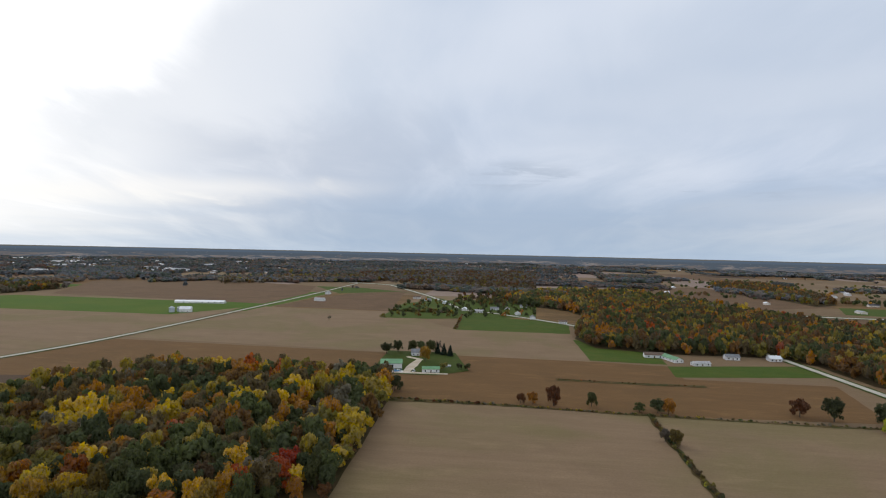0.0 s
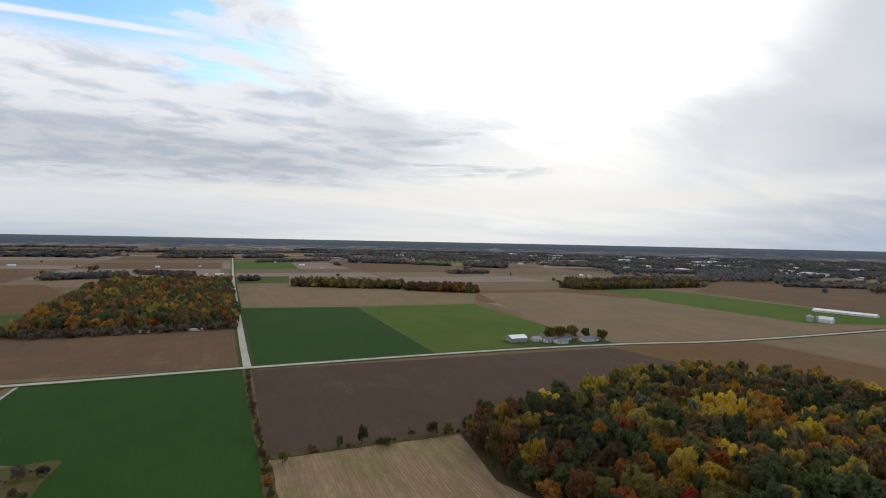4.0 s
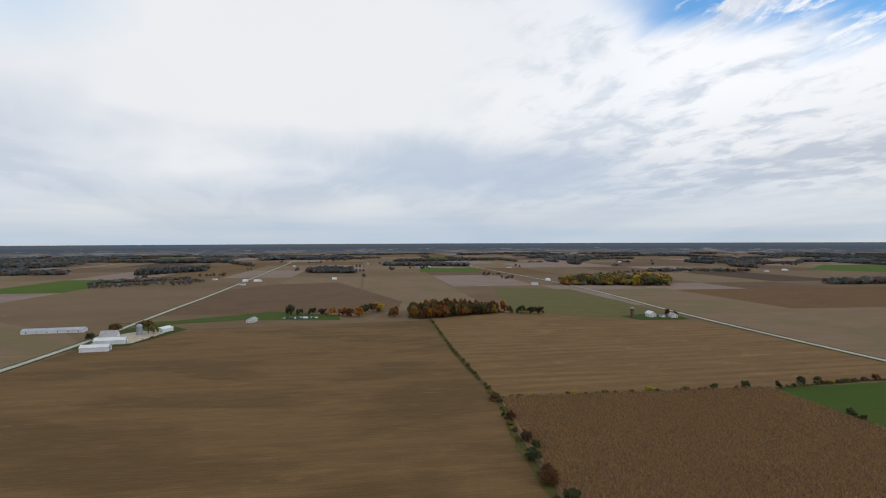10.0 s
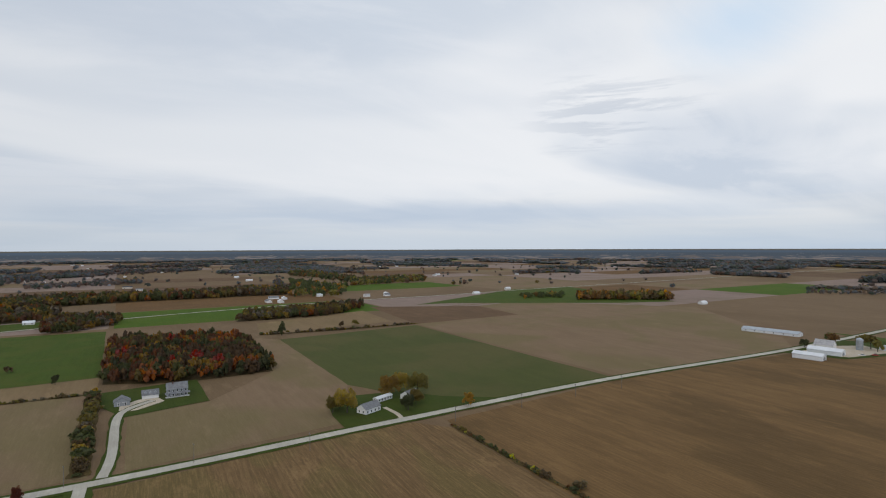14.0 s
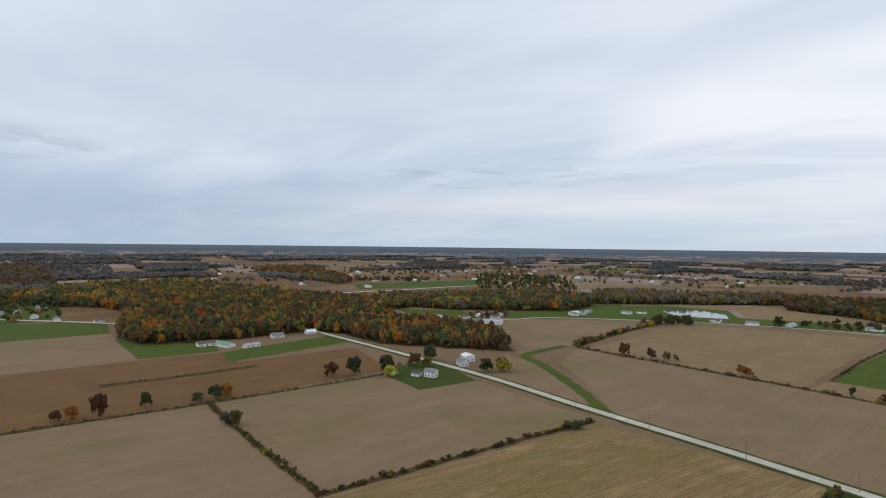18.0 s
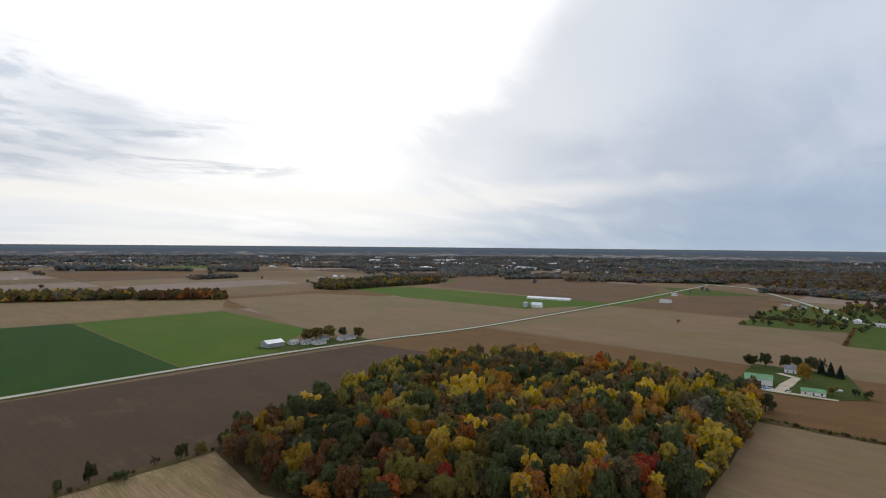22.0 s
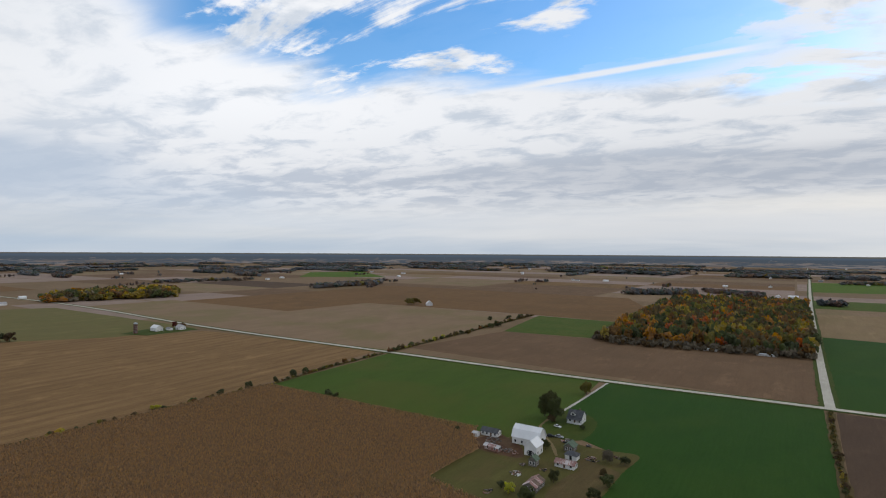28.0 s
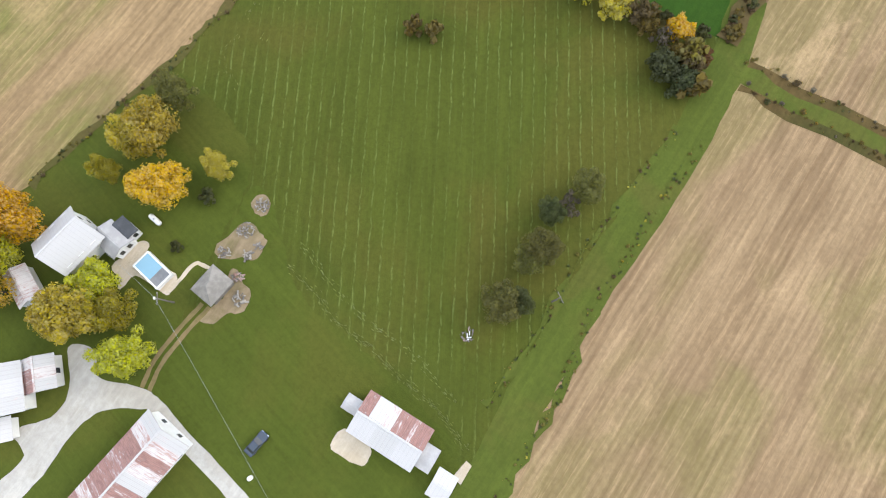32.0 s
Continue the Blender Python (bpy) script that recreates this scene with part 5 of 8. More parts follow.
wood("far_grove", [(-62, -1777), (-198, -1810), (-224, -2060), (-68, -1994)], 24, "e", 14, DOT, "distant grove in open fields", floor=False)
wood("far_row", [(424, -1343), (212, -1482), (222, -1548), (443, -1402)], 16, "e", 9, DOT, "distant row of trees on a field edge", floor=False)


def loose_trees(name, count, az, reach, kind, h, label, seed):
    """Trees strewn over a sector of the far land, thicker in some places than in others."""
    r = np.random.default_rng(seed)
    spots = []
    while len(spots) < count:
        a, far = r.uniform(*az), math.sqrt(r.uniform(reach[0] ** 2, reach[1] ** 2))
        c = heading(a) * far
        if noise.noise(c * 0.0042) + 0.5 * noise.noise(c * 0.013) < r.uniform(-0.35, 0.25):
            continue
        hh = r.uniform(*h)
        spots.append((c.x, c.y, hh, hh * r.uniform(0.45, 0.75), MIXES[kind][r.integers(len(MIXES[kind]))], 0.03))
    mass(name, spots, DOT, kind, label, "trees")


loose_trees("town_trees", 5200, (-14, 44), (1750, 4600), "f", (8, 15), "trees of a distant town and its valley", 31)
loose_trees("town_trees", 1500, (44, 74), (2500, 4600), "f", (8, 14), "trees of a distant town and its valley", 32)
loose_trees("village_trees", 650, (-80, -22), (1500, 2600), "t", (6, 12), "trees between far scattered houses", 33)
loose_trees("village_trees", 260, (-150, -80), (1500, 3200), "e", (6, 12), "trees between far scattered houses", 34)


# ---- fence rows ----
hedge("fence_row_north", [(-34, 368), (131, 339), (265, 322), (300, 345)], every=1.5, h=(0.5, 2.0), width=3.4, kind="k", templates=COARSE)
hedge("fence_row_mid", [(131, 338), (118, 238), (112, 178)], every=0.9, h=(0.6, 2.8), width=3.6, kind="h", templates=COARSE)
hedge("fence_row_east", [(281, 148), (222, 160), (149, 173), (110, 180)], every=1.1, h=(0.6, 3.0), width=3.6, kind="h", templates=COARSE)
hedge("ditch_row", [(232, -207), (190, -200), (114, -190), (0, -168), (-51, -155), (-101, -149)], every=1.2, h=(0.6, 2.8), width=3.4, kind="h", templates=COARSE)
hedge("corn_row", [(-92, -64), (-101, -149), (-117, -253), (-134, -330), (-150, -480), (-179, -685)], every=3, h=(0.6, 2.8), width=4.4, kind="k", grass="yard_olive")
hedge("stubble_row", [(-134, -331), (-225, -316), (-325, -300), (-400, -298), (-470, -291)], every=2.2, h=(0.8, 3.4), width=4, templates=COARSE)
hedge("pasture_row", [(-322, -298), (-310, -230), (-296, -125)], every=14, h=(0.6, 2.0), width=2)
hedge("wheat_row", [(-430, 72), (-383, 65), (-256, 50), (-160, 37), (-88, 28)], every=0.75, h=(0.4, 2.3), width=4.5, grass="yard_dry", kind="l", templates=COARSE)
hedge("dark_row", [(-258, 52), (-248, 150)], every=6, h=(0.8, 2.5))
hedge("far_row", [(-480, -290), (-680, -270), (-866, -252)], every=2.6, h=(1.0, 5.0), width=5, templates=FAR)
hedge("hay_row", [(-92, -60), (-89, -30), (-88, 0), (-86, 24)], every=3.0, h=(1.2, 3.4), kind="l", width=3, grass="yard_olive", z=0.108)
hedge("lane_row", [(12, 22.3), (1, 23.6), (-8, 25), (-18, 24.4), (-28, 24.6), (-44, 27.3), (-65, 31.1)], every=0.42, h=(0.12, 0.6), width=1.7, kind="l", templates=COARSE, z=0.094, grass="lane_grass")
hedge("lane_west_row", [(-1, 13.5), (-13, 16.4), (-35, 18.6), (-45, 21.2), (-66, 25.8)], every=0.6, h=(0.12, 0.55), width=0.9, kind="l", templates=COARSE, z=0.098, grass="lane_grass")
hedge("hay_west_row", [(-89, -63), (-71, -63.5), (-52, -67.4), (-43, -69.3), (-35, -70.8), (-17.7, -77.0), (0, -82)], every=0.6, h=(0.15, 0.7), width=1.5, kind="l", templates=COARSE, z=0.102, grass="yard_olive")
hedge("lane_north_row", [(-80.2, 34), (-77.4, 66), (-79.4, 190)], every=0.9, h=(0.2, 1.0), width=1.6, kind="k", templates=COARSE, z=0.066)
hedge("lane_north_row", [(-86, 34), (-83.2, 66), (-85.2, 188)], every=0.9, h=(0.2, 1.0), width=1.6, kind="k", templates=COARSE, z=0.070)
hedge("field_row_4", [(440, -52), (460, 76), (480, 275)], every=2.0, h=(0.8, 3.5), kind="k", width=4, templates=COARSE)
hedge("field_row_5", [(586, -432), (600, -330), (625, -232)], every=1.6, h=(1.2, 5.0), kind="k", templates=COARSE)
hedge("lane_trees_row", [(280, -30), (330, -36), (440, -50)], every=3.0, h=(2.5, 8.0), kind="y", width=9)
for pts, z, w in (([(-83, 33), (-80, 66), (-82, 190)], 0.056, 5.0), ([(-100, 29), (-84, 30), (-75, 29.5), (-57, 28), (-38, 24.2), (-24, 21.8), (-10, 20.4), (0, 19.5), (12, 19), (60, 12)], 0.050, 7.4)):
    ribbon("grass_lane", "lane_grass", pts, w, z, "light green mown grass lane between fields", "grass lane", 0.35)
ribbon("grass_waterway", "lawn", [(480, 290), (410, 290), (385, 255), (340, 195), (300, 152)], 9, 0.26, "curved green grass waterway through the field", "grass strip", 0.8)

hedge("weed_streak", [(92, 432), (130, 425), (175, 420), (205, 418)], kind="b", every=1.6, h=(0.4, 1.3), width=7)
hedge("road_brush", [(-40, 363), (40, 356), (60, 353)], kind="y", every=2.5, h=(0.6, 2.4), width=5)
hedge("creek_row", [(736, 300), (690, 292), (600, 290), (490, 282)], kind="y", every=4, h=(1.5, 7.0), width=8)
hedge("pasture_edge", [(505, 66), (620, 60), (790, 40)], kind="h", every=4, h=(0.6, 2.5), width=4)
hedge("green_field_edge", [(18, 700), (33, 862)], kind="b", every=3, h=(0.8, 3.0), width=6)
hedge("brush_behind_field", [(-84, 892), (-40, 885), (20, 878)], kind="y", every=3, h=(3, 8), width=8)

# ---- buildings ----


def profile(W, H, rise, gambrel=False):
    if gambrel:
        return [(-W / 2, H), (-W * 0.31, H + rise * 0.62), (0, H + rise), (W * 0.31, H + rise * 0.62), (W / 2, H)]
    return [(-W / 2, H), (0, H + rise), (W / 2, H)]


def wall_shell(L, W, line):
    """The closed walls of a building under a ridged roof, ridge along x."""
    bm = bmesh.new()
    ends = []
    for x in (-L / 2, L / 2):
        ends.append([bm.verts.new((x, -W / 2, 0)), *(bm.verts.new((x, y, z)) for y, z in line), bm.verts.new((x, W / 2, 0))])
    a, b = ends
    bm.faces.new(a)
    bm.faces.new(b[::-1])
    n = len(a)
    for k in range(n):
        bm.faces.new((a[k], b[k], b[(k + 1) % n], a[(k + 1) % n]))
    bmesh.ops.recalc_face_normals(bm, faces=bm.faces)
    return bm


def slab(L, p, q, thick=0.14, over=0.4, x0=None, x1=None):
    """One sloping roof plane from p to q (y, z), with thickness."""
    bm = bmesh.new()
    (y0, z0), (y1, z1) = p, q
    n = Vector((0, -(z1 - z0), y1 - y0)).normalized()
    if n.z < 0:
        n = -n
    lo, hi = (-L / 2 - over if x0 is None else x0), (L / 2 + over if x1 is None else x1)
    v = []
    for lift in (0.02, thick):
        for x, (y, z) in ((lo, p), (hi, p), (hi, q), (lo, q)):
            v.append(bm.verts.new(Vector((x, y, z)) + n * lift))
    for f in ((0, 1, 2, 3), (4, 5, 6, 7), (0, 1, 5, 4), (1, 2, 6, 5), (2, 3, 7, 6), (3, 0, 4, 7)):
        bm.faces.new([v[k] for k in f])
    bmesh.ops.recalc_face_normals(bm, faces=bm.faces)
    return bm


def opening(name, parent, material, side, u, z, w, h, L, W, frame_mat="paint_white"):
    """A window or door on a wall: frame standing proud, and the dark or glazed leaf within it."""
    if side in "sn":
        m = pose(u, (-W / 2 if side == "s" else W / 2), z, 0, 0, 0 if side == "s" else 180)
    else:
        m = pose((L / 2 if side == "e" else -L / 2), u, z, 0, 0, 90 if side == "e" else -90)
    t = 0.14
    f = part(name, boxes((w + 2 * t, 0.12, t, m @ pose(0, 0, -t)), (w + 2 * t, 0.12, t, m @ pose(0, 0, h)), (t, 0.12, h, m @ pose(-w / 2 - t / 2, 0, 0)), (t, 0.12, h, m @ pose(w / 2 + t / 2, 0, 0))), frame_mat, parent)
    part("pane" if name == "window" else "leaf", boxes((w, 0.06, h, m)), material, f)
    return f


def building(name, label, x, y, angle, L, W, H, rise, wall="paint_white", roof="shingle_dark", gambrel=False, storeys=1, windows=3, doors=1, chimney=False,
             over=0.4, sheets=(), category="house", big_door=None, group="", simple=False):
    e = anchor(name, x, y, angle, label, category, group)
    line = profile(W, H, rise, gambrel)
    part("wall", wall_shell(L, W, line), wall, e)
    # eaves carried out a little past the wall
    (ya, za), (yb, zb) = line[0], line[1]
    drop = over * (zb - za) / (yb - ya)
    line = [(ya - over, za - drop), *line[1:-1], (-ya + over, za - drop)]
    for k, (p, q) in enumerate(zip(line, line[1:])):
        if sheets:
            mats = sheets[k % len(sheets)]
            for s, mat in enumerate(mats):
                a, b = (-L / 2 - over + (L + 2 * over) * c / len(mats) for c in (s, s + 1))
                part("roof_sheet", slab(L, p, q, 0.10 + 0.03 * (s % 2), over, a, b), mat, e)
        else:
            part("roof", slab(L, p, q, 0.16, over), roof, e)
    part("ridge_cap", boxes((L + 2 * over, 0.35, 0.08, pose(0, 0, line[len(line) // 2][1] + 0.10))), roof if not sheets else sheets[0][0], e)
    if simple:
        return e
    for s in range(storeys):
        z = 0.9 + 2.7 * s
        for side in "sn":
            for k in range(windows):
                u = (k + 0.5) / windows * L - L / 2
                if doors and s == 0 and k == windows // 2 and side == "s":
                    opening("door", e, "wood_brown", side, u, 0.15, 1.0, 2.05, L, W)
                else:
                    opening("window", e, "window_glass", side, u, z, 0.95, 1.35, L, W)
        for side in "ew":
            for u in (-W * 0.22, W * 0.22):
                opening("window", e, "window_glass", side, u, z, 0.9, 1.3, L, W)
    if big_door:
        side, w, h = big_door
        opening("barn_door", e, "dark_opening" if w < 3.5 else "siding_grey", side, 0, 0.1, w, h, L, W)
    if chimney:
        part("chimney", boxes((0.7, 0.7, 1.6, pose(L * 0.2, W * 0.1, H + rise * 0.7)), (0.85, 0.85, 0.15, pose(L * 0.2, W * 0.1, H + rise * 0.7 + 1.6))), "silo_block", e)
    return e


def hip_building(name, label, x, y, angle, L, W, H, rise, wall, roof, category="shed"):
    e = anchor(name, x, y, angle, label, category)
    part("wall", boxes((L, W, H, Matrix())), wall, e)
    o = 0.45
    k = (L - W) / 2
    eave = [(-L / 2 - o, -W / 2 - o), (L / 2 + o, -W / 2 - o), (L / 2 + o, W / 2 + o), (-L / 2 - o, W / 2 + o)]
    top = [(-k, 0), (k, 0)]
    for pts in (((0, H), (1, H), "b", "a"), ((1, H), (2, H), "b"), ((2, H), (3, H), "a", "b"), ((3, H), (0, H), "a")):
        bm = bmesh.new()
        v = []
        for lift in (0.0, 0.12):
            ring = []
            for p in pts:
                q = (*top[0], H + rise) if p == "a" else (*top[1], H + rise) if p == "b" else (*eave[p[0]], H - 0.1)
                ring.append(bm.verts.new((q[0], q[1], q[2] + lift)))
            v.append(ring)
        bm.faces.new(v[0][::-1])
        bm.faces.new(v[1])
        for a in range(len(pts)):
            b = (a + 1) % len(pts)
            bm.faces.new((v[0][a], v[0][b], v[1][b], v[1][a]))
        bmesh.ops.recalc_face_normals(bm, faces=bm.faces)
        part("roof", bm, roof, e)
    opening("door", e, "dark_opening", "s", 0, 0.1, 1.2, 2.1, L, W)
    return e


def silo(x, y, r, h, material, label, domed=True):
    e = anchor("silo", x, y, 0, label, "silo")
    bm = bmesh.new()
    tube(bm, r, r, h, sides=24)
    part("barrel", bm, material, e)
    for k in range(1, int(h / 1.6)):
        bm = bmesh.new()
        tube(bm, r + 0.06, r + 0.06, 0.12, Matrix.Translation((0, 0, k * 1.6)), 24)
        part("band", bm, "metal_grey", e)
    bm = bmesh.new()
    if domed:
        bmesh.ops.create_uvsphere(bm, u_segments=20, v_segments=10, radius=r * 1.03, matrix=Matrix.Translation((0, 0, h)) @ Matrix.Diagonal((1, 1, 0.7, 1)))
    else:
        tube(bm, r * 1.08, 0.25, r * 0.6, Matrix.Translation((0, 0, h)), 24)
    part("cap", bm, "metal_grey", e)
    return e


def car(name, label, x, y, angle, body, L=4.6, tall=1.0):
    e = anchor(name, x, y, angle, label, "car")
    bm = bmesh.new()
    side = [(-0.5, 0.30), (-0.5, 0.72), (-0.46, 0.86), (-0.22, 0.92), (0.20, 0.92), (0.47, 0.80), (0.5, 0.66), (0.5, 0.30)]
    rows = [[bm.verts.new((u * L, s * 0.88, z * tall)) for u, z in side] for s in (-1, 1)]
    n = len(side)
    bm.faces.new(rows[0])
    bm.faces.new(rows[1][::-1])
    for k in range(n):
        bm.faces.new((rows[0][k], rows[1][k], rows[1][(k + 1) % n], rows[0][(k + 1) % n]))
    bmesh.ops.recalc_face_normals(bm, faces=bm.faces)
    bmesh.ops.bevel(bm, geom=bm.edges[:], offset=0.07, segments=2, affect="EDGES")
    part("body", bm, body, e)
    bm = bmesh.new()
    for s in (-1, 1):
        for u, z in ((-0.36, 0.90), (-0.24, 1.40), (0.06, 1.42), (0.22, 0.90)):
            bm.verts.new((u * L, s * (0.78 if z < 1 else 0.64), z * tall))
    bm.verts.ensure_lookup_table()
    v = bm.verts
    for f in ((0, 1, 2, 3), (7, 6, 5, 4), (0, 4, 5, 1), (2, 6, 7, 3), (0, 3, 7, 4)):
        bm.faces.new([v[k] for k in f])
    part("windows", bm, "window_glass", e)
    part("roof", boxes((0.28 * L, 1.28, 0.06, pose(-0.09 * L, 0, 1.40 * tall)), bevel=0.02), body, e)
    for u in (-0.31, 0.32):
        for s in (-1, 1):
            bm = bmesh.new()
            tube(bm, 0.33, 0.33, 0.22, Matrix.Translation((u * L, s * 0.88 + 0.11, 0.33)) @ pose(0, 0, 0, 90), 14)
            w = part("wheel", bm, "rubber", e)
            bm = bmesh.new()
            tube(bm, 0.2, 0.2, 0.24, Matrix.Translation((u * L, s * 0.88 + 0.12, 0.33)) @ pose(0, 0, 0, 90), 12)
            part("rim", bm, "chrome", w)
    for s in (-1, 1):
        part("headlight", boxes((0.1, 0.34, 0.16, pose(0.495 * L, s * 0.62, 0.62 * tall)), bevel=0.02), "chrome", e)
    return e


def pole(x, y, h, angle=0.0, lamp=False):
    e = anchor("utility_pole", x, y, angle, "weathered wooden utility pole with a crossarm", "pole")
    bm = bmesh.new()
    tube(bm, 0.17, 0.11, h, sides=8)
    part("shaft", bm, "old_wood", e)
    part("crossarm", boxes((2.2, 0.12, 0.14, pose(0, 0.1, h - 0.7))), "old_wood", e)
    for u in (-0.95, 0, 0.95):
        bm = bmesh.new()
        tube(bm, 0.05, 0.07, 0.2, Matrix.Translation((u, 0.1, h - 0.56)), 6)
        part("insulator", bm, "siding_grey", e)
    if lamp:
        part("lamp", boxes((0.5, 0.35, 0.25, pose(0, 0, h)), bevel=0.08), "paint_white", e)
    return e


def wire(a, b, sag=0.8):
    cu = bpy.data.curves.new("wire", "CURVE")
    cu.dimensions, cu.bevel_depth, cu.bevel_resolution = "3D", 0.013, 1
    sp = cu.splines.new("POLY")
    sp.points.add(12)
    for k in range(13):
        t = k / 12
        p = Vector(a).lerp(Vector(b), t)
        sp.points[k].co = (p.x, p.y, p.z - sag * 4 * t * (1 - t), 1)
    cu.materials.append(MAT["metal_grey"])
    tagged(new("overhead_wire", cu), "thin pale overhead power wire", "wire")


def heap(name, label, x, y, r, n, mats, seed, size=0.5):
    """A pile of loose pieces, each with its own tilt."""
    rnd = random.Random(seed)
    e = anchor(name, x, y, 0, label, "pile")
    for _ in range(n):
        a, d = rnd.uniform(0, 6.28), r * math.sqrt(rnd.random())
        m = pose(d * math.cos(a), d * math.sin(a), 0.0, rnd.uniform(-8, 8), rnd.uniform(-8, 8), rnd.uniform(0, 360))
        m.translation.z = max(0.0, (1 - d / r)) * size * rnd.uniform(0.2, 1.6)
        s = size * rnd.uniform(0.5, 1.6)
        part("piece", boxes((s * rnd.uniform(1, 3.2), s * 0.6, s * rnd.uniform(0.3, 0.9), m), bevel=s * 0.06), rnd.choice(mats), e)
    return e


def plain_house(x, y, angle=-7, L=12, W=8, H=3.0, rise=2.2, wall="paint_white", roof="shingle_grey", label="small white house with a grey gable roof among trees", name="house", category="house"):
    """A house far off: walls, two roof planes, a few windows and a door."""
    if name == "barn":
        L, W, H = L * 0.75, W * 0.85, H * 0.85
    e = building(name, label, x, y, angle, L, W, H, rise, wall, roof, windows=0, doors=0, simple=True, category=category)
    if category == "house":
        opening("door", e, "wood_brown", "s", 0, 0.1, 1.1, 2.1, L, W)
        for u in (-L * 0.3, L * 0.3):
            opening("window", e, "window_glass", "s", u, 0.9, 1.3, 1.3, L, W)
            opening("window", e, "window_glass", "n", u, 0.9, 1.3, 1.3, L, W)
    return e


# ---- farmstead under the camera ----
building("farmhouse", "white two-storey farmhouse with a pale metal roof", 5.4, -66.2, -14, 8.2, 7.8, 4.8, 2.9, "paint_white", "tin_white", storeys=2, windows=3, chimney=False, over=0.6)
building("house_wing", "low white house wing with a pale grey roof", 1.8, -60.4, 76, 5.2, 4.0, 2.8, 1.0, "paint_white", "shingle_pale", windows=2, doors=0)
building("porch_room", "small flat porch room with a dark roof", -0.4, -59.6, 76, 3.4, 3.0, 2.7, 0.35, "paint_white", "shingle_dark", windows=1, doors=0)
hip_building("grey_shed", "old grey wooden shed with a hipped shingle roof", 1.3, -39.9, -13, 5.0, 4.2, 2.5, 1.9, "old_wood", "shake_grey")
R, P, V, W = "tin_rust", "tin_patched", "tin_pale", "tin_white"
building("machine_barn", "long barn with a rusty patched metal roof", 35.6, -36.2, -14, 20, 8.6, 3.6, 2.3, "paint_white", "tin_rust", category="barn", windows=4, doors=0, over=0.5,
         sheets=([V, P, R, R, R, R, R, P, R, R], [V, P, R, P, V, R, P, R, R, R]))
building("patched_shed", "low shed with white and rusty metal roof sheets", 9.7, 0.4, 84.5, 12.4, 7.4, 2.6, 1.3, "paint_white", "tin_rust", category="shed", windows=3, doors=1, over=0.3,
         sheets=([W, W, V, V, W, W], [R, W, P, R, R, R]))
plain_house(8.8, -7.6, 84.5, 2.2, 2.0, 1.8, 0.3, "paint_cream", "shingle_pale", "small pale coop beside the shed", "coop", "shed")
plain_house(11.0, 7.9, 84.5, 2.6, 3.6, 2.0, 0.3, "paint_cream", "shingle_pale", "small lean-to at the end of the shed", "lean_to", "shed")
plain_house(14.0, 12.3, 84.5, 3.0, 4.2, 2.2, 0.5, "paint_white", "tin_white", "small shed with a white metal roof", "small_shed", "shed")
building("rusty_shed", "shed with a rusty red metal roof beside the drive", 27.7, -58.8, 40, 5.4, 4.8, 2.8, 1.3, "paint_white", "tin_rust", category="shed", windows=1, doors=0, sheets=([P, R, R], [V, P, V]))
building("white_barn", "white barn with a patched pale metal roof", 32.6, -62.6, 40, 8.0, 6.5, 3.6, 1.8, "paint_white", "tin_white", category="barn", windows=1, doors=0, sheets=([W, V, W], [V, W, V]))
plain_house(38.6, -59.6, 40, 3.4, 3.0, 2.4, 0.8, "paint_white", "tin_white", "small white shed with a metal roof", "small_shed", "shed")
plain_house(16.2, -70.5, 60, 6.5, 3.6, 2.4, 0.9, "paint_white", "tin_patched", "narrow garden shed with a rusty roof under trees", "garden_shed", "shed")


def pool():
    e = anchor("swimming_pool", 3.7, -51.8, 74, "above-ground swimming pool with a blue cover", "pool")
    part("rim", boxes((6.6, 0.3, 1.15, pose(0, -1.75, 0)), (6.6, 0.3, 1.15, pose(0, 1.75, 0)), (0.3, 3.2, 1.15, pose(-3.15, 0, 0)), (0.3, 3.2, 1.15, pose(3.15, 0, 0))), "paint_white", e)
    part("cover", boxes((4.0, 3.2, 1.02, pose(-1.0, 0, 0))), "pool_blue", e, "pale blue pool cover")
    part("dark_end", boxes((2.0, 3.2, 1.08, pose(2.0, 0, 0))), "shingle_grey", e, "dark grey deck at the pool's end")
    for u in (-3.0, -1.0, 1.0, 3.0):
        part("post", boxes((0.12, 0.12, 1.25, pose(u, -1.95, 0)), bevel=0.02), "paint_white", e)


pool()


def tank():
    e = anchor("gas_tank", -4.7, -56.6, 76, "white propane tank lying on two feet", "tank")
    bm = bmesh.new()
    tube(bm, 0.5, 0.5, 2.0, pose(-1.0, 0, 0.75, 0, 90), 16)
    for s in (-1, 1):
        bmesh.ops.create_uvsphere(bm, u_segments=16, v_segments=8, radius=0.5, matrix=pose(s, 0, 0.75))
    part("vessel", bm, "paint_white", e)
    for s in (-0.7, 0.7):
        part("foot", boxes((0.2, 0.8, 0.3, pose(s, 0, 0))), "stone", e)
    part("valve_dome", boxes((0.3, 0.3, 0.16, pose(0, 0, 1.22)), bevel=0.05), "siding_grey", e)


tank()
car("parked_car", "dark blue sedan parked on the grass", 22.0, -19.6, 165, "car_blue")
bm = bmesh.new()
tube(bm, 0.42, 0.42, 0.9, sides=14)
bmesh.ops.bevel(bm, geom=bm.edges[:], offset=0.04, segments=1, affect="EDGES")
barrel = part("barrel", bm, "paint_white")
barrel.location = (27.4, -17.8, 0.12)
tagged(barrel, "white barrel standing on the lawn", "barrel")
pole(7.2, -45.6, 7.0, 30, lamp=True)
pole(52, 30, 9.0, 40)
pole(-23.2, 17.0, 7.5, 50)
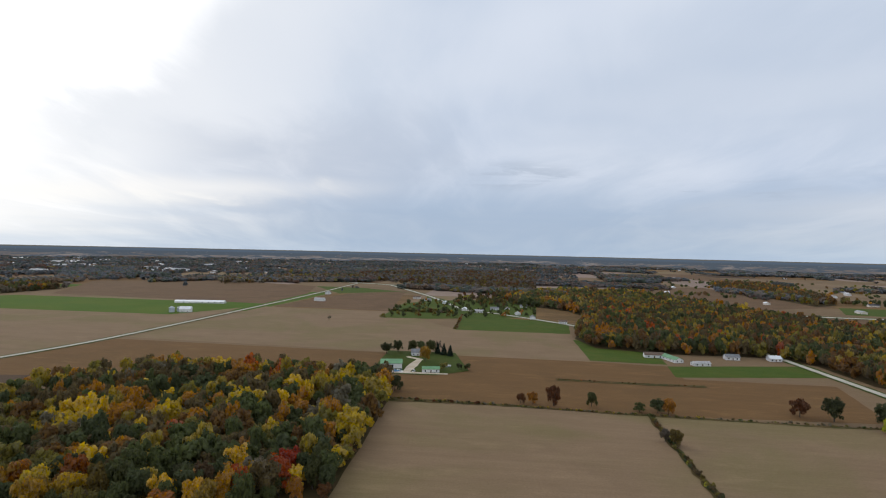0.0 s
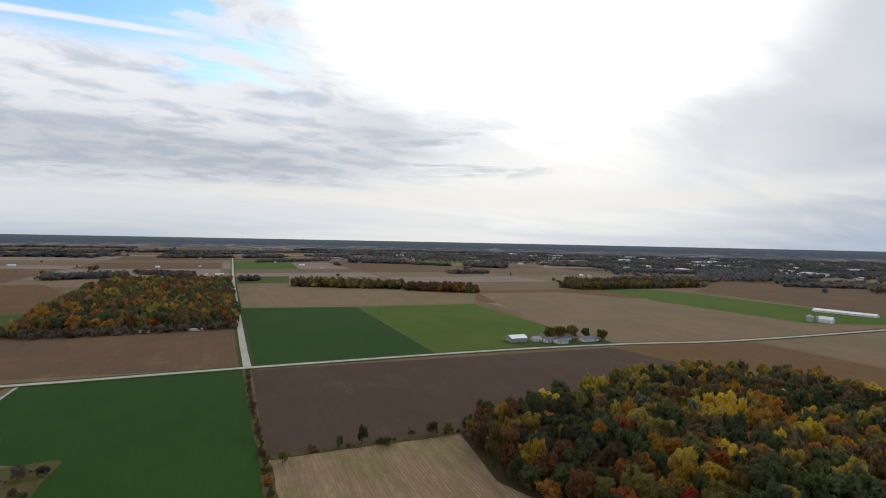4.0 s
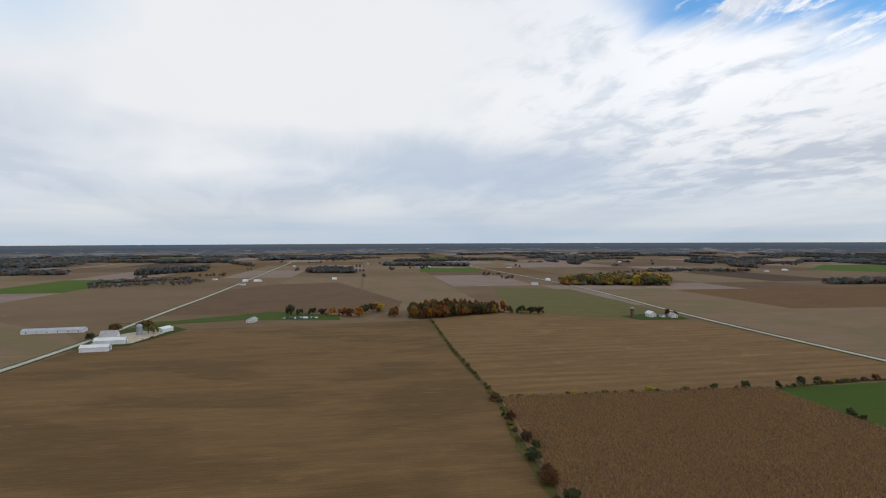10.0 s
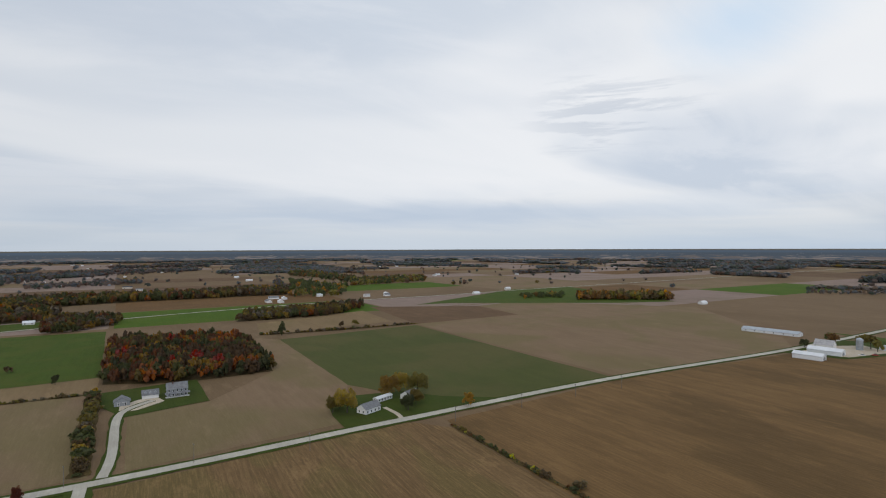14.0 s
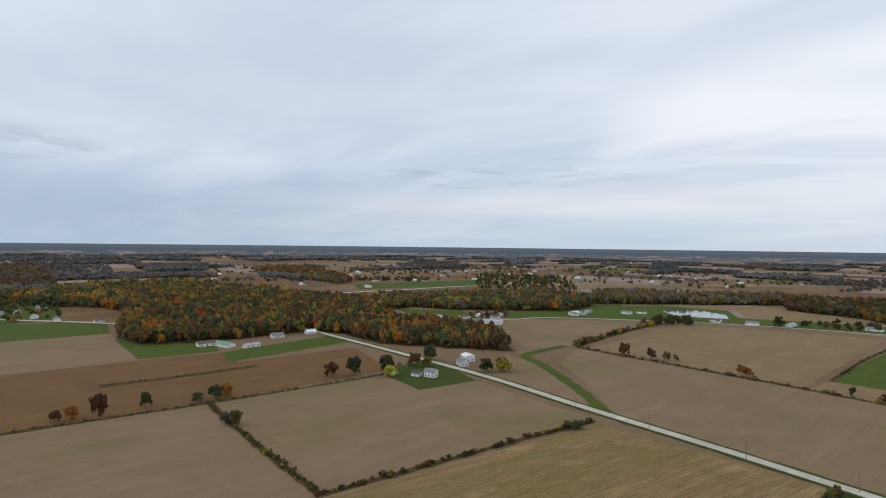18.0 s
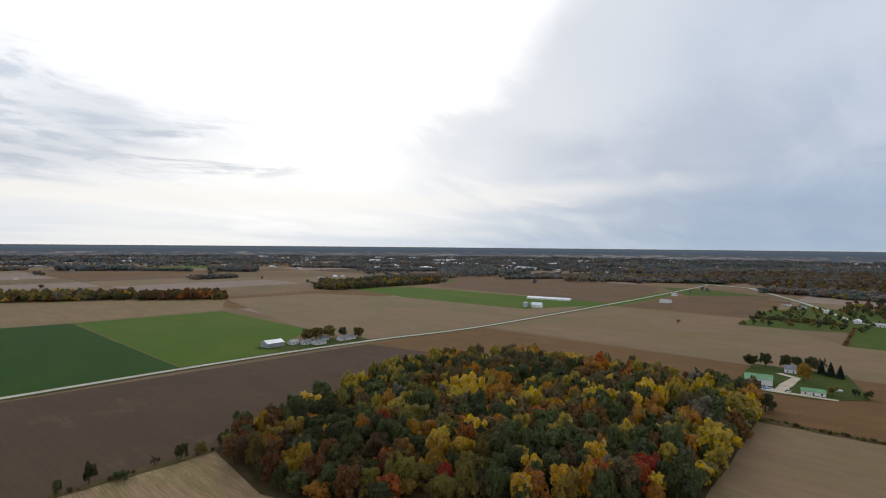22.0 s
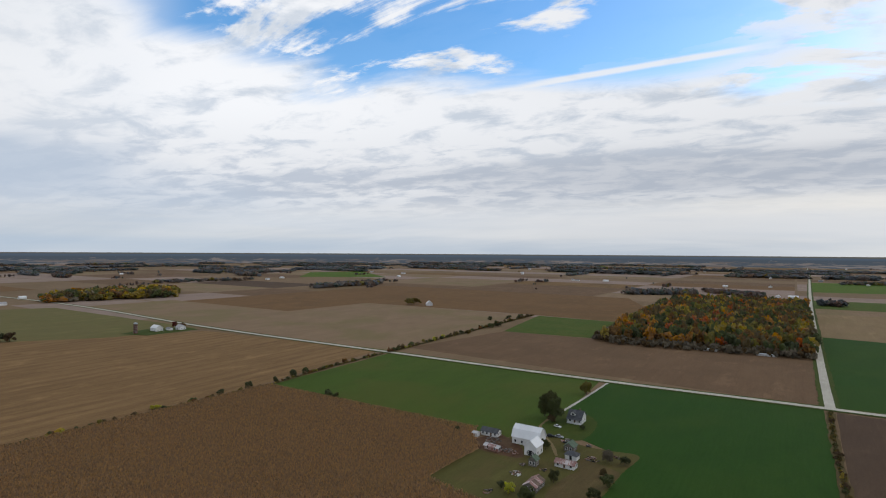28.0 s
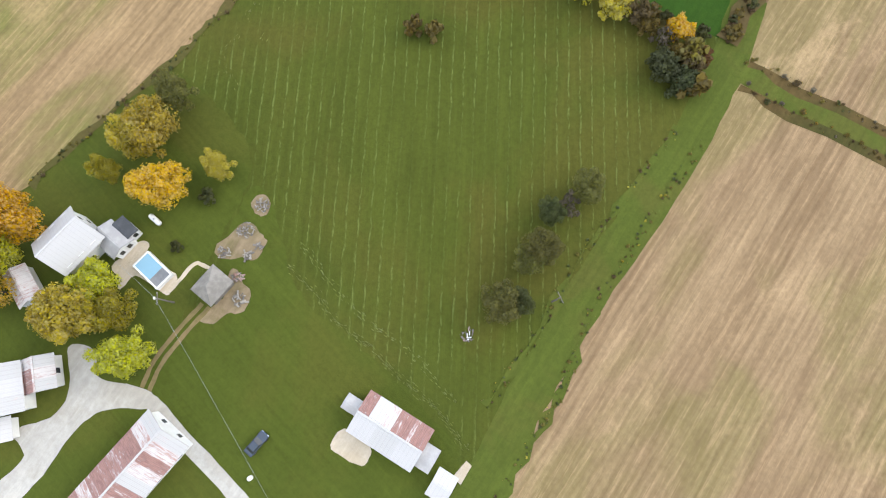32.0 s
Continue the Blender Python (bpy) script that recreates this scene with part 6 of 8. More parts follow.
wire((7.2, -45.6, 6.8), (52, 30, 8.6))
wire((7.2, -45.6, 6.8), (4.0, -60.5, 4.6), 0.3)
blob("patio", "concrete", [(6.5, -59.5), (3.1, -58.3), (0.1, -57.3), (-0.2, -55.5), (1.6, -54.9), (3.0, -54.0), (2.4, -48.0), (5.3, -47.2), (6.7, -47.4), (6.3, -50.0), (6.0, -54.6), (8.4, -55.3), (9.6, -56.0), (7.8, -57.0)], 0.07, "beige concrete patio around the pool", "patio", 0.08)
ribbon("garden_path", "concrete", [(6.3, -47.5), (2.7, -46.7), (-0.7, -45.9), (-1.1, -43.7), (-1.3, -41.8)], 0.7, 0.064, "narrow beige garden path", "path", 0.08)
blob("rubble_ground", "bare_earth", [(-3.7, -43.2), (-5.9, -44.1), (-8.0, -42.9), (-10.8, -42.1), (-12.1, -40.0), (-11.1, -38.0), (-10.4, -36.1), (-9.0, -35.8), (-5.9, -36.2), (-5.7, -38.5), (-4.3, -40.1)], 0.056, "bare trampled earth around rubbish heaps", "ground")
blob("stone_ground", "bare_earth", [(-15.0, -42.0), (-17.1, -42.0), (-18.0, -40.6), (-17.1, -38.9), (-14.9, -38.4), (-13.9, -39.8)], 0.056, "bare earth under a pile of stones", "ground")
blob("shed_ground", "bare_earth", [(-2.2, -39.5), (-3.1, -38.2), (-1.5, -36.1), (-0.8, -33.9), (1.7, -33.1), (3.7, -33.7), (4.8, -36.0), (6.8, -36.6), (8.1, -38.8), (7.5, -39.8), (4.4, -38.7), (1.7, -37.9)], 0.056, "bare earth behind the grey shed", "ground")
heap("brush_heap", "grey brush and scrap pile on bare earth", -10.3, -40.6, 1.6, 70, ["old_wood", "junk", "stone"], 1, 0.20)
heap("scrap_heap", "heap of grey scrap on bare earth", -4.9, -42.1, 1.3, 50, ["junk", "old_wood", "stone"], 2, 0.20)
heap("plank_stack", "stack of weathered planks on bare earth", -8.7, -36.7, 0.7, 12, ["old_wood", "stone"], 3, 0.40)
heap("plank_stack", "stack of weathered planks on bare earth", -6.4, -37.9, 0.7, 12, ["old_wood", "stone"], 8, 0.40)
heap("stone_ring", "round pile of stones on bare earth", -16.1, -40.2, 1.4, 50, ["stone", "junk"], 4, 0.22)
heap("timber_pile", "pile of old timber beside the shed", -2.0, -37.4, 1.0, 34, ["old_wood", "rust", "junk"], 5, 0.26)
heap("board_stack", "stack of boards behind the shed", 1.5, -35.0, 1.2, 26, ["old_wood", "stone"], 6, 0.34)
heap("old_implement", "old grey farm implement rusting in the grass", -10.8, 5.4, 1.3, 22, ["rust", "junk", "paint_white"], 7, 0.28)
blob("pad_beige", "concrete", [(13.2, -7.1), (16.8, -8.0), (17.6, -5.9), (17.5, -1.5), (15.9, -0.9), (14.0, -1.6)], 0.06, "bare beige yard beside the shed", "yard", 0.1)
sheet("pad_north", "concrete", [(12.4, 13.5), (8.8, 14.6), (9.2, 15.8), (12.8, 15.4)], 0.06, label="small pale concrete pad", category="yard")
blob("house_lawn", "lawn_farm", [(1, -82), (-20, -76), (-32, -70), (-30, -58), (-22, -46), (-2, -44), (20, -44), (26, -60), (20, -88)], 0.042, "dark green lawn around the farmhouse", "lawn", 0.4)
blob("farm_lawn", "lawn_farm", [(-18, -44), (-12.2, -34), (-5.6, -27.6), (-2.8, -21.4), (-0.1, -10.6), (2.6, -0.1), (5.2, 5.7), (10, 14), (30, 12), (110, 10), (110, -40), (60, -84), (20, -88), (14, -44)], 0.048, "mown green lawn between the farm sheds", "lawn", 0.4)
ribbon("farm_drive", "gravel", [(150, 60), (100, 50), (60, 36), (42, 12), (35.3, -7.2), (32.7, -14.2), (31.2, -18.4), (29.1, -24.6), (27.2, -30.9), (25.1, -36.8), (24.1, -40.7), (24.6, -45.5)], 2.7, 0.084, "pale gravel farm drive", "drive", 0.1)
blob("farm_yard", "gravel", [(22.5, -58.5), (20.9, -56.0), (21.1, -53.2), (24.2, -51.4), (24.0, -47.6), (22.8, -43.2), (22.9, -40.0), (25.4, -40.0), (26.8, -43.3), (29.2, -47.0), (33.1, -49.1), (37.2, -49.9), (41.4, -50.0), (47.2, -51.3), (52.4, -52.2), (70, -54), (72, -62), (52.7, -58.9), (46.4, -56.4), (42.1, -54.8), (40.2, -56.3), (39.4, -58.9), (37.4, -58.0), (33.9, -54.5), (30.6, -53.7), (26.9, -55.0)], 0.104, "wide pale gravel farmyard", "drive", 0.12)
for o in (-0.75, 0.75):
    ribbon("wheel_track", "wheel_dirt", [(5.1, -40.1 + o), (11.5, -41.6 + o), (17.6, -42.6 + o), (22.7, -42.0 + o)], 0.8, 0.062, "worn wheel track in the grass", "track", 0.1)


def scraps(name, pts, every, spread, seed):
    """Broken wisps of cut hay left lying along a line."""
    r = random.Random(seed)
    V, F = [], []
    for p, q in zip(pts, pts[1:]):
        p, q = Vector(p), Vector(q)
        d = (q - p).normalized()
        s = Vector((-d.y, d.x))
        for _ in range(int((q - p).length / every)):
            c = p.lerp(q, r.random()) + s * r.gauss(0, spread)
            a, b = r.uniform(0.08, 0.34), r.uniform(0.02, 0.07)
            at = len(V)
            for u, v, z in ((-a, -b, 0.055), (a, -b * 0.6, 0.09), (a * 0.8, b, 0.12), (-a, b * 0.7, 0.08)):
                w = c + d * u + s * v
                V.append((w.x, w.y, z))
            F.append((at, at + 1, at + 2, at + 3))
    tagged(new(name, mesh_of(name, V, F, ("hay_wisp",))), "pale broken wisps of cut hay on the grass", "hay", kind="stuff")


scraps("hay_scraps", [(-8, -30), (-5.6, -22.9), (-2.8, -17.8), (-1.4, -10.1), (0.8, -3.3), (3.0, 5.7), (7.3, 14.4)], 0.16, 0.35, 1)
scraps("hay_scraps", [(-13, -30), (-8.6, -22), (-5.8, -14), (-4.4, -6), (-2, 2), (1, 9)], 0.25, 0.4, 2)
scraps("hay_scraps", [(-74, -58), (-56, -63), (-40, -63), (-34, -56)], 0.6, 0.6, 3)
scraps("hay_scraps", [(-78, -52), (-60, -58), (-46, -58)], 1.0, 0.6, 4)
for x, y, h, r, leaf, d in ((-19.2, -64, 11, 5.8, "leaf_pale", "near"), (-16.4, -66.5, 10, 4.4, "leaf_pale", "near"), (-10.4, -57.4, 10, 5.2, "leaf_gold", "near"), (-9, -68.6, 7, 2.9, "leaf_lime", "near"),
                            (-18.6, -50.1, 7, 3.2, "leaf_pale", "near"), (-27.7, -64.5, 9, 4.0, "leaf_moss", "near"), (9.6, -58.4, 9, 4.8, "leaf_lime", "near"), (15.2, -56.5, 12, 5.6, "leaf_pale", "near"),
                            (17.5, -60, 11, 4.8, "leaf_pale", "near"), (12.8, -52.6, 9, 4.2, "leaf_lime", "near"), (18.3, -46.4, 9.5, 5.0, "leaf_lime", "near"), (6.0, -76.5, 13, 6.0, "leaf_gold", "near"),
                            (13, -77, 11, 5.2, "leaf_lime", "near"), (19, -74, 10, 4.6, "leaf_yellow", "near"), (-45.6, 13.7, 7, 3.5, "leaf_moss", "near"), (-38.1, 10, 7, 3.0, "leaf_green", "near"),
                            (-41.5, 12.4, 6, 2.6, "twig_grey", "sparse"), (-30.6, 10.6, 8, 3.8, "leaf_moss", "near"), (-27.5, 9.6, 6.5, 3.2, "leaf_moss", "near"), (-18.2, 8.8, 7.5, 4.2, "leaf_moss", "near"),
                            (-20.5, 11.2, 6, 2.8, "leaf_green", "near")):
    tree(x, y, h, r, leaf, d, group="farmyard trees", base=0.10, beside=" in the farmyard")
for x, y, h, r, leaf in ((-61.8, -30.6, 4, 2.3, "leaf_olive"), (-62.8, -26.6, 4, 2.3, "leaf_olive"), (-12.9, -49.9, 2.6, 1.8, "leaf_grove"), (-2.0, -50.2, 2.0, 1.3, "leaf_green"), (-74, 25, 6, 4.0, "leaf_olive"), (-80, 22, 6, 3.6, "leaf_olive")):
    bush(x, y, h, r, leaf)
# the rows of trees between hay and wheat, along the corn and along the stubble
ROW_TREES = {
    "leaf_grove": ((-81.8, -52.7, 8.1, 4.3), (-83.4, -44.3, 6.9, 3.6),),
    "leaf_dark": ((-85.5, -49.3, 8.2, 4.3), (-82.8, -37.9, 6.2, 3.3), (-81.3, -19.8, 6, 3.1), (-75.2, 17.4, 6.2, 3.3), (-73.7, 23, 5.7, 3), (-76.4, -26.8, 2.9, 1.5), (-114.7, -232.1, 6.5, 3.7),),
    "leaf_yellow": ((-95.1, -56.3, 5.2, 2.7), (-62.9, -152.7, 7.9, 4.4),),
    "leaf_ochre": ((-95, -50.5, 6.2, 3.3), (-89.4, -39.7, 5.9, 3.1), (-107.2, -57.9, 4.2, 2.2), (-129, -54.4, 5.3, 2.4), (-97.2, -93.6, 5.2, 2.7), (-155.4, 36.2, 5, 2.4),),
    "leaf_brown": ((-92.1, -45, 6.1, 3.2), (-87.9, -30.6, 5.2, 2.7), (-87.9, -21.7, 4.1, 2.2), (-87.8, -8.3, 4, 2.1), (-84.5, 9.4, 5, 2.6), (-78.3, 22.8, 4.9, 2.6), (-98.6, -111.1, 4.1, 2.2), (-146.3, 34.8, 3.4, 1.8), (-261.8, 50, 3.8, 2), (-133.9, 33.7, 2.9, 1.5), (-122, -257, 5, 3.2),),
    "leaf_gold": ((-92.6, -37.3, 3.2, 1.7), (-84.3, 17.8, 5.5, 2.9), (-111.2, 30.9, 4.1, 2.1),),
    "leaf_olive": ((-87, -34.7, 5.2, 2.8), (-86.2, -10.6, 5, 2.6), (-82.7, 12.2, 4.4, 2.3), (-80, 20, 4.9, 2.6), (-103.6, -57.9, 5.4, 2.4), (-105.4, -161.2, 5.8, 3.2), (-117, 31.5, 3, 1.6),),
    "twig_grey": ((-88.6, -25.3, 5.2, 2.7), (-81.2, 15.6, 4.4, 2.3),),
    "leaf_lime": ((-87.1, -14.8, 6.9, 3.6), (-84.7, -2.8, 6.7, 3.5), (-101.2, -58.1, 3.5, 1.9), (-97, -101.8, 6, 3), (-74, -153.5, 8.5, 5),),
    "leaf_pale": ((-83.9, 4, 6.2, 3.3),),
    "leaf_rust": ((-80.6, 24.1, 4.4, 2.3), (-110.8, -208.3, 6.3, 4.4), (-104, -153.6, 5, 3), (-55.7, -153.2, 5.5, 3.6), (-101.3, 29.2, 3.8, 2), (-176.2, 39.2, 3.9, 2.1), (-127, -290, 5, 3.4),),
    "leaf_green": ((-111, -190, 6.7, 3.5), (-98.1, -119.3, 6.4, 3.8),),
    "leaf_orange": ((-231, 46.6, 3.9, 2.1),),
}
for leaf, places in ROW_TREES.items():
    for x, y, h, r in places:
        tree(x, y, h, r * 1.12, leaf, "sparse" if leaf == "twig_grey" else "wood", "hedgerow_tree", group="fence row trees", base=0.04, beside=" in a fence row")

# ---- the old farm in the wheat ----
FARM = "old farmstead buildings"
building("gambrel_barn", "big white gambrel barn with a white metal roof", -290, -85.6, 83, 15.2, 10, 4.2, 5.0, "paint_white", "metal_white", True, windows=4, doors=0, category="barn", big_door=("e", 3.4, 3.2), group=FARM)
building("white_barn", "tall white barn with a bright metal roof", -276.5, -79.0, -7, 8.8, 6.4, 4.8, 2.6, "paint_white", "metal_white", windows=2, doors=0, category="barn", big_door=("e", 2.4, 2.6), group=FARM)
building("granary", "weathered grey granary with a mossy roof", -261.5, -74.6, -7, 4.0, 3.8, 3.2, 1.6, "old_wood", "shingle_green", windows=1, doors=0, category="shed", group=FARM)
building("cow_shed", "low white shed with a dark shingle roof", -293, -108.4, 83, 10, 5.4, 2.4, 1.5, "paint_white", "shingle_dark", windows=4, doors=1, category="shed", group=FARM)
plain_house(-287.5, -115.2, 83, 3, 3, 2, 0.6, "paint_white", "tin_white", "tiny white hut by the cattle shed", "hut", "shed")
building("rusty_lean", "long low red and rusty shed in the mud", -272, -99.4, 76, 9, 3.6, 2.0, 0.8, "rust", "tin_rust", windows=2, doors=0, category="shed", sheets=(["tin_white", "tin_rust", "tin_rust", "tin_pale"], ["tin_rust", "tin_rust", "tin_patched", "tin_rust"]), group=FARM)
h = building("farmhouse", "white farmhouse with a dark roof, porch and dormer", -339, -70.4, 83, 8.6, 8.2, 3.6, 3.2, "paint_white", "shingle_dark", storeys=1, windows=3, chimney=True, group=FARM)
part("dormer", wall_shell(3.0, 2.8, profile(2.8, 1.3, 0.9)), "paint_white", h).matrix_local = pose(-1.2, -2.3, 4.4, 0, 0, 90)
part("dormer_roof", slab(3.2, (-1.7, 1.15), (0, 2.3)), "shingle_dark", h).matrix_local = pose(-1.2, -2.3, 4.4, 0, 0, 90)
part("dormer_roof", slab(3.2, (0, 2.3), (1.7, 1.15)), "shingle_dark", h).matrix_local = pose(-1.2, -2.3, 4.4, 0, 0, 90)
part("dormer_window", boxes((1.2, 0.1, 0.9, pose(-1.2, -3.85, 4.7))), "window_glass", h)
part("porch_roof", slab(8.6, (-6.2, 2.5), (-4.1, 3.1)), "shingle_dark", h)
part("porch_floor", boxes((8.6, 2.0, 0.4, pose(0, -5.1, 0))), "paint_white", h)
for u in (-4.0, -1.4, 1.4, 4.0):
    part("porch_post", boxes((0.2, 0.2, 2.1, pose(u, -5.9, 0.4))), "paint_white", h)
building("green_shed", "dark wooden shed with a mossy green roof", -289.5, -63.2, -7, 6, 5, 2.6, 1.8, "old_wood", "shingle_green", windows=1, category="shed", group=FARM)
hip_building("corn_crib", "white shed with a dark hipped shingle roof", -278, -59.8, 83, 6.0, 4.6, 2.4, 1.5, "paint_white", "shingle_dark")
building("hog_house", "long shed with a rusty brown roof", -266.5, -60.2, 83, 9.6, 4.8, 2.1, 1.2, "paint_white", "tin_rust", windows=3, category="shed", sheets=(["tin_rust", "tin_rust", "tin_patched", "tin_rust"],), group=FARM)
building("rust_barn", "low barn with a brown rusted roof", -237, -67.3, -7, 10, 5.8, 2.5, 1.6, "old_wood", "tin_rust", windows=3, category="barn", sheets=(["tin_rust", "shingle_brown", "tin_rust", "tin_patched"], ["shingle_brown", "tin_rust", "shingle_brown", "tin_rust"]), group=FARM)
DARK_JUNK = ["rust", "junk", "rubber", "wood_brown"]
heap("machinery_row", "row of rusting farm machinery beside the barn", -248.4, -78.6, 2.8, 34, DARK_JUNK + ["paint_white"], 11, 0.55)
heap("junk_pile", "tangle of old machinery in the grass", -224.7, -84.0, 2.4, 26, DARK_JUNK, 12, 0.5)
heap("old_implement", "rusty implement standing by the shed", -257.8, -68.8, 1.7, 16, DARK_JUNK, 16, 0.5)
heap("old_implement", "rusty implement beside the granary", -259.5, -79.4, 1.7, 14, DARK_JUNK, 17, 0.5)
heap("mud_yard_heap", "scattered scrap and boards in the muddy yard", -286, -104.0, 5.0, 50, ["old_wood", "junk", "rust", "stone"], 13, 0.5)
heap("mud_yard_heap", "scattered scrap and boards in the muddy yard", -273, -90.0, 4.2, 34, ["old_wood", "junk", "rust"], 18, 0.45)
heap("yard_scrap", "scrap and boxes along the farm lane", -301, -67.5, 3.2, 40, ["junk", "rubber", "rust", "siding_grey"], 14, 0.6)
heap("wagon_wreck", "dark wreck of a wagon in the grass", -299, -56.0, 1.3, 16, DARK_JUNK, 19, 0.6)
heap("fence_junk", "old rails and wheels along the plot's edge", -281.2, -50.6, 3.4, 30, DARK_JUNK, 20, 0.5)
heap("fence_junk", "old rails and wheels along the plot's edge", -288.5, -40.1, 2.2, 14, DARK_JUNK, 21, 0.5)
car("old_truck", "dark pickup parked by the farm lane", -304.5, -77.8, 100, "rubber", 4.9, 1.15)
car("old_truck", "dark pickup parked by the farm lane", -305.5, -73.0, 80, "siding_grey", 4.9, 1.15)
car("white_trailer", "white trailer parked on the farmhouse lawn", -323, -78.3, 60, "car_white")
blob("farm_yard_grass", "yard_olive", [(-226, -113), (-269, -106.5), (-288, -100), (-316, -86), (-307, -73.0), (-298.3, -57.3), (-297.6, -44.3), (-295.9, -30.3), (-270.2, -35.0), (-234.6, -40.2), (-206.2, -46.5), (-206.5, -66), (-213, -82), (-220, -100)], 0.040, "worn olive grass of the old farmyard", "yard", 0.3)
blob("house_plot", "lawn_dark", [(-352, -83), (-360, -74), (-345, -60), (-322, -58), (-306, -62), (-304, -72), (-316, -86)], 0.044, "dark green grass around the farmhouse", "lawn", 0.4)
blob("mud_yard", "mud", [(-281.7, -113.3), (-296.0, -105.5), (-290.4, -96.2), (-280.7, -86.7), (-268.2, -82.4), (-266.7, -91.7), (-268.0, -102.0), (-270.8, -107)], 0.048, "trampled brown mud by the barn", "yard", 0.4)
blob("garden_plot", "yard_dry", [(-280.0, -53.7), (-272.4, -38.8), (-266.8, -35.8), (-248.1, -39.4), (-232.5, -41.2), (-219.8, -58.8), (-236.6, -60.8), (-254.0, -58.0), (-264.0, -54.4), (-276.5, -55.7)], 0.052, "brown worn-out garden plot", "plot", 0.3)
ribbon("farm_lane", "gravel", [(-455, -68.4), (-407.3, -75.1), (-382.0, -79.0), (-353.2, -83.8)], 2.0, 0.06, "pale gravel farm lane", "drive", 0.2)
ribbon("farm_track", "wheel_dirt", [(-353.2, -83.8), (-337.5, -86.4), (-322.0, -88.0), (-312, -84.8), (-296.2, -75.8), (-284.7, -70.2), (-278, -67.8)], 1.7, 0.064, "worn dirt track through the farmyard", "track", 0.35)
for x, y, h, r, leaf, d in ((-337, -86.8, 17, 6.2, "leaf_grove", "near"), (-333, -83.0, 15, 5.6, "leaf_grove", "near"), (-340, -90.5, 13, 5.0, "leaf_grove", "near"), (-329.8, -83.6, 5, 3.4, "leaf_brown", "wood"), (-405, -77.5, 10, 4.6, "leaf_olive", "near"), (-281, -43.4, 6, 3.2, "twig_grey", "near"), (-262, -42, 4, 2, "leaf_brown", "wood"),
                            (-281, -35.2, 4.5, 2.6, "leaf_dark", "wood"), (-251.6, -38.4, 6, 3.4, "leaf_grove", "wood"), (-235.1, -41.4, 6, 3.4, "leaf_grove", "wood"), (-226.9, -75.1, 5, 2.6, "leaf_lime", "wood"), (-222.6, -66.3, 6.5, 3.8, "leaf_grove", "wood"), (-246.2, -61.0, 6, 2.8, "leaf_grove", "wood"), (-219.3, -61.8, 4, 2.2, "leaf_olive", "wood"), (-214, -52, 7, 3.2, "leaf_dark", "wood"),
                            (-284, -75, 6, 2.6, "leaf_grove", "wood"), (-324.5, -64.1, 3, 2.0, "leaf_dark", "wood"), (-231, -80, 3, 2.2, "leaf_dark", "wood"), (-296, -111.5, 3, 3, "leaf_brown", "wood")):
    tree(x, y, h, r, leaf, d, group="old farm trees", base=0.10, beside=" at the old farm")

# ---- red-roofed house by the side road ----
building("red_roof_house", "cream two-storey house with a red metal roof", 225, 3.0, 83, 7.5, 8.5, 5.2, 2.2, "paint_cream", "metal_red", storeys=2, windows=2)
building("red_roof_link", "low cream link with a red metal roof", 222.5, -4.2, 83, 6, 5.5, 2.9, 1.3, "paint_cream", "metal_red", windows=1)
building("pink_roof_barn", "tall cream barn with a faded pink roof", 224, -13.5, -7, 10.5, 9.5, 5.6, 2.4, "paint_cream", "metal_pink", windows=1, category="barn")
car("white_trailer", "small white trailer on the lawn", 216, -8.5, 83, "car_white", 3.8)
ribbon("house_drive", "concrete", [(228, -19), (236, -22), (240, -25)], 3.0, 0.34, "short pale house drive", "drive")
tree(266, -8, 7, 2.2, "leaf_wine", "near", base=0.05, beside=" by the road")
tree(256, -4, 3.5, 1.3, "leaf_orange", "wood", base=0.1, beside=" on the lawn")
hedge("dark_hedge", [(212, 32), (238, 31), (266, 29)], kind="d", every=2.2, h=(2.5, 5.0), width=6, grass="lawn_dark")

# ---- grey house in front of the square wood ----
sheet("grey_house_lawn", "lawn_dark", [(366, -58), (372, -110), (440, -118), (440, -54), (400, -50)], 0.27, label="dark lawn around the grey house", category="lawn")
sheet("grey_house_court", "concrete", [(380, -58), (394, -60), (404, -72), (404, -84), (390, -86), (378, -68)], 0.30, label="pale concrete forecourt", category="drive")
building("grey_garage", "grey garage with a pale shingle roof", 398, -62, -7, 8, 9, 3.0, 2.6, "siding_grey", "shingle_grey", windows=1, doors=0, category="garage", big_door=("w", 5.0, 2.4))
h = building("garage_wing", "grey garage wing with three dormers", 406, -80, 83, 10, 7, 3.0, 2.6, "paint_white", "shingle_grey", windows=0, doors=0, category="house")
for u in (-3, 0, 3):
    opening("garage_door", h, "paint_white", "n", u, 0.1, 2.6, 2.2, 10, 7)
    part("dormer", wall_shell(1.8, 1.6, profile(1.6, 1.0, 0.7)), "siding_grey", h).matrix_local = pose(u, 2.0, 3.4, 0, 0, 90)
h = building("grey_house", "large grey two-storey house with a white porch", 402, -96, 83, 13, 9, 5.4, 3.6, "siding_grey", "shingle_grey", storeys=2, windows=5, chimney=True)
part("porch_roof", slab(15, (4.4, 3.3), (7.2, 2.6)), "shingle_grey", h)
for u in range(-6, 7, 2):
    part("porch_post", boxes((0.2, 0.2, 2.6, pose(u, 7.0, 0)), bevel=0.02), "paint_white", h)
part("porch_floor", boxes((15, 2.8, 0.4, pose(0, 5.8, 0))), "paint_white", h)

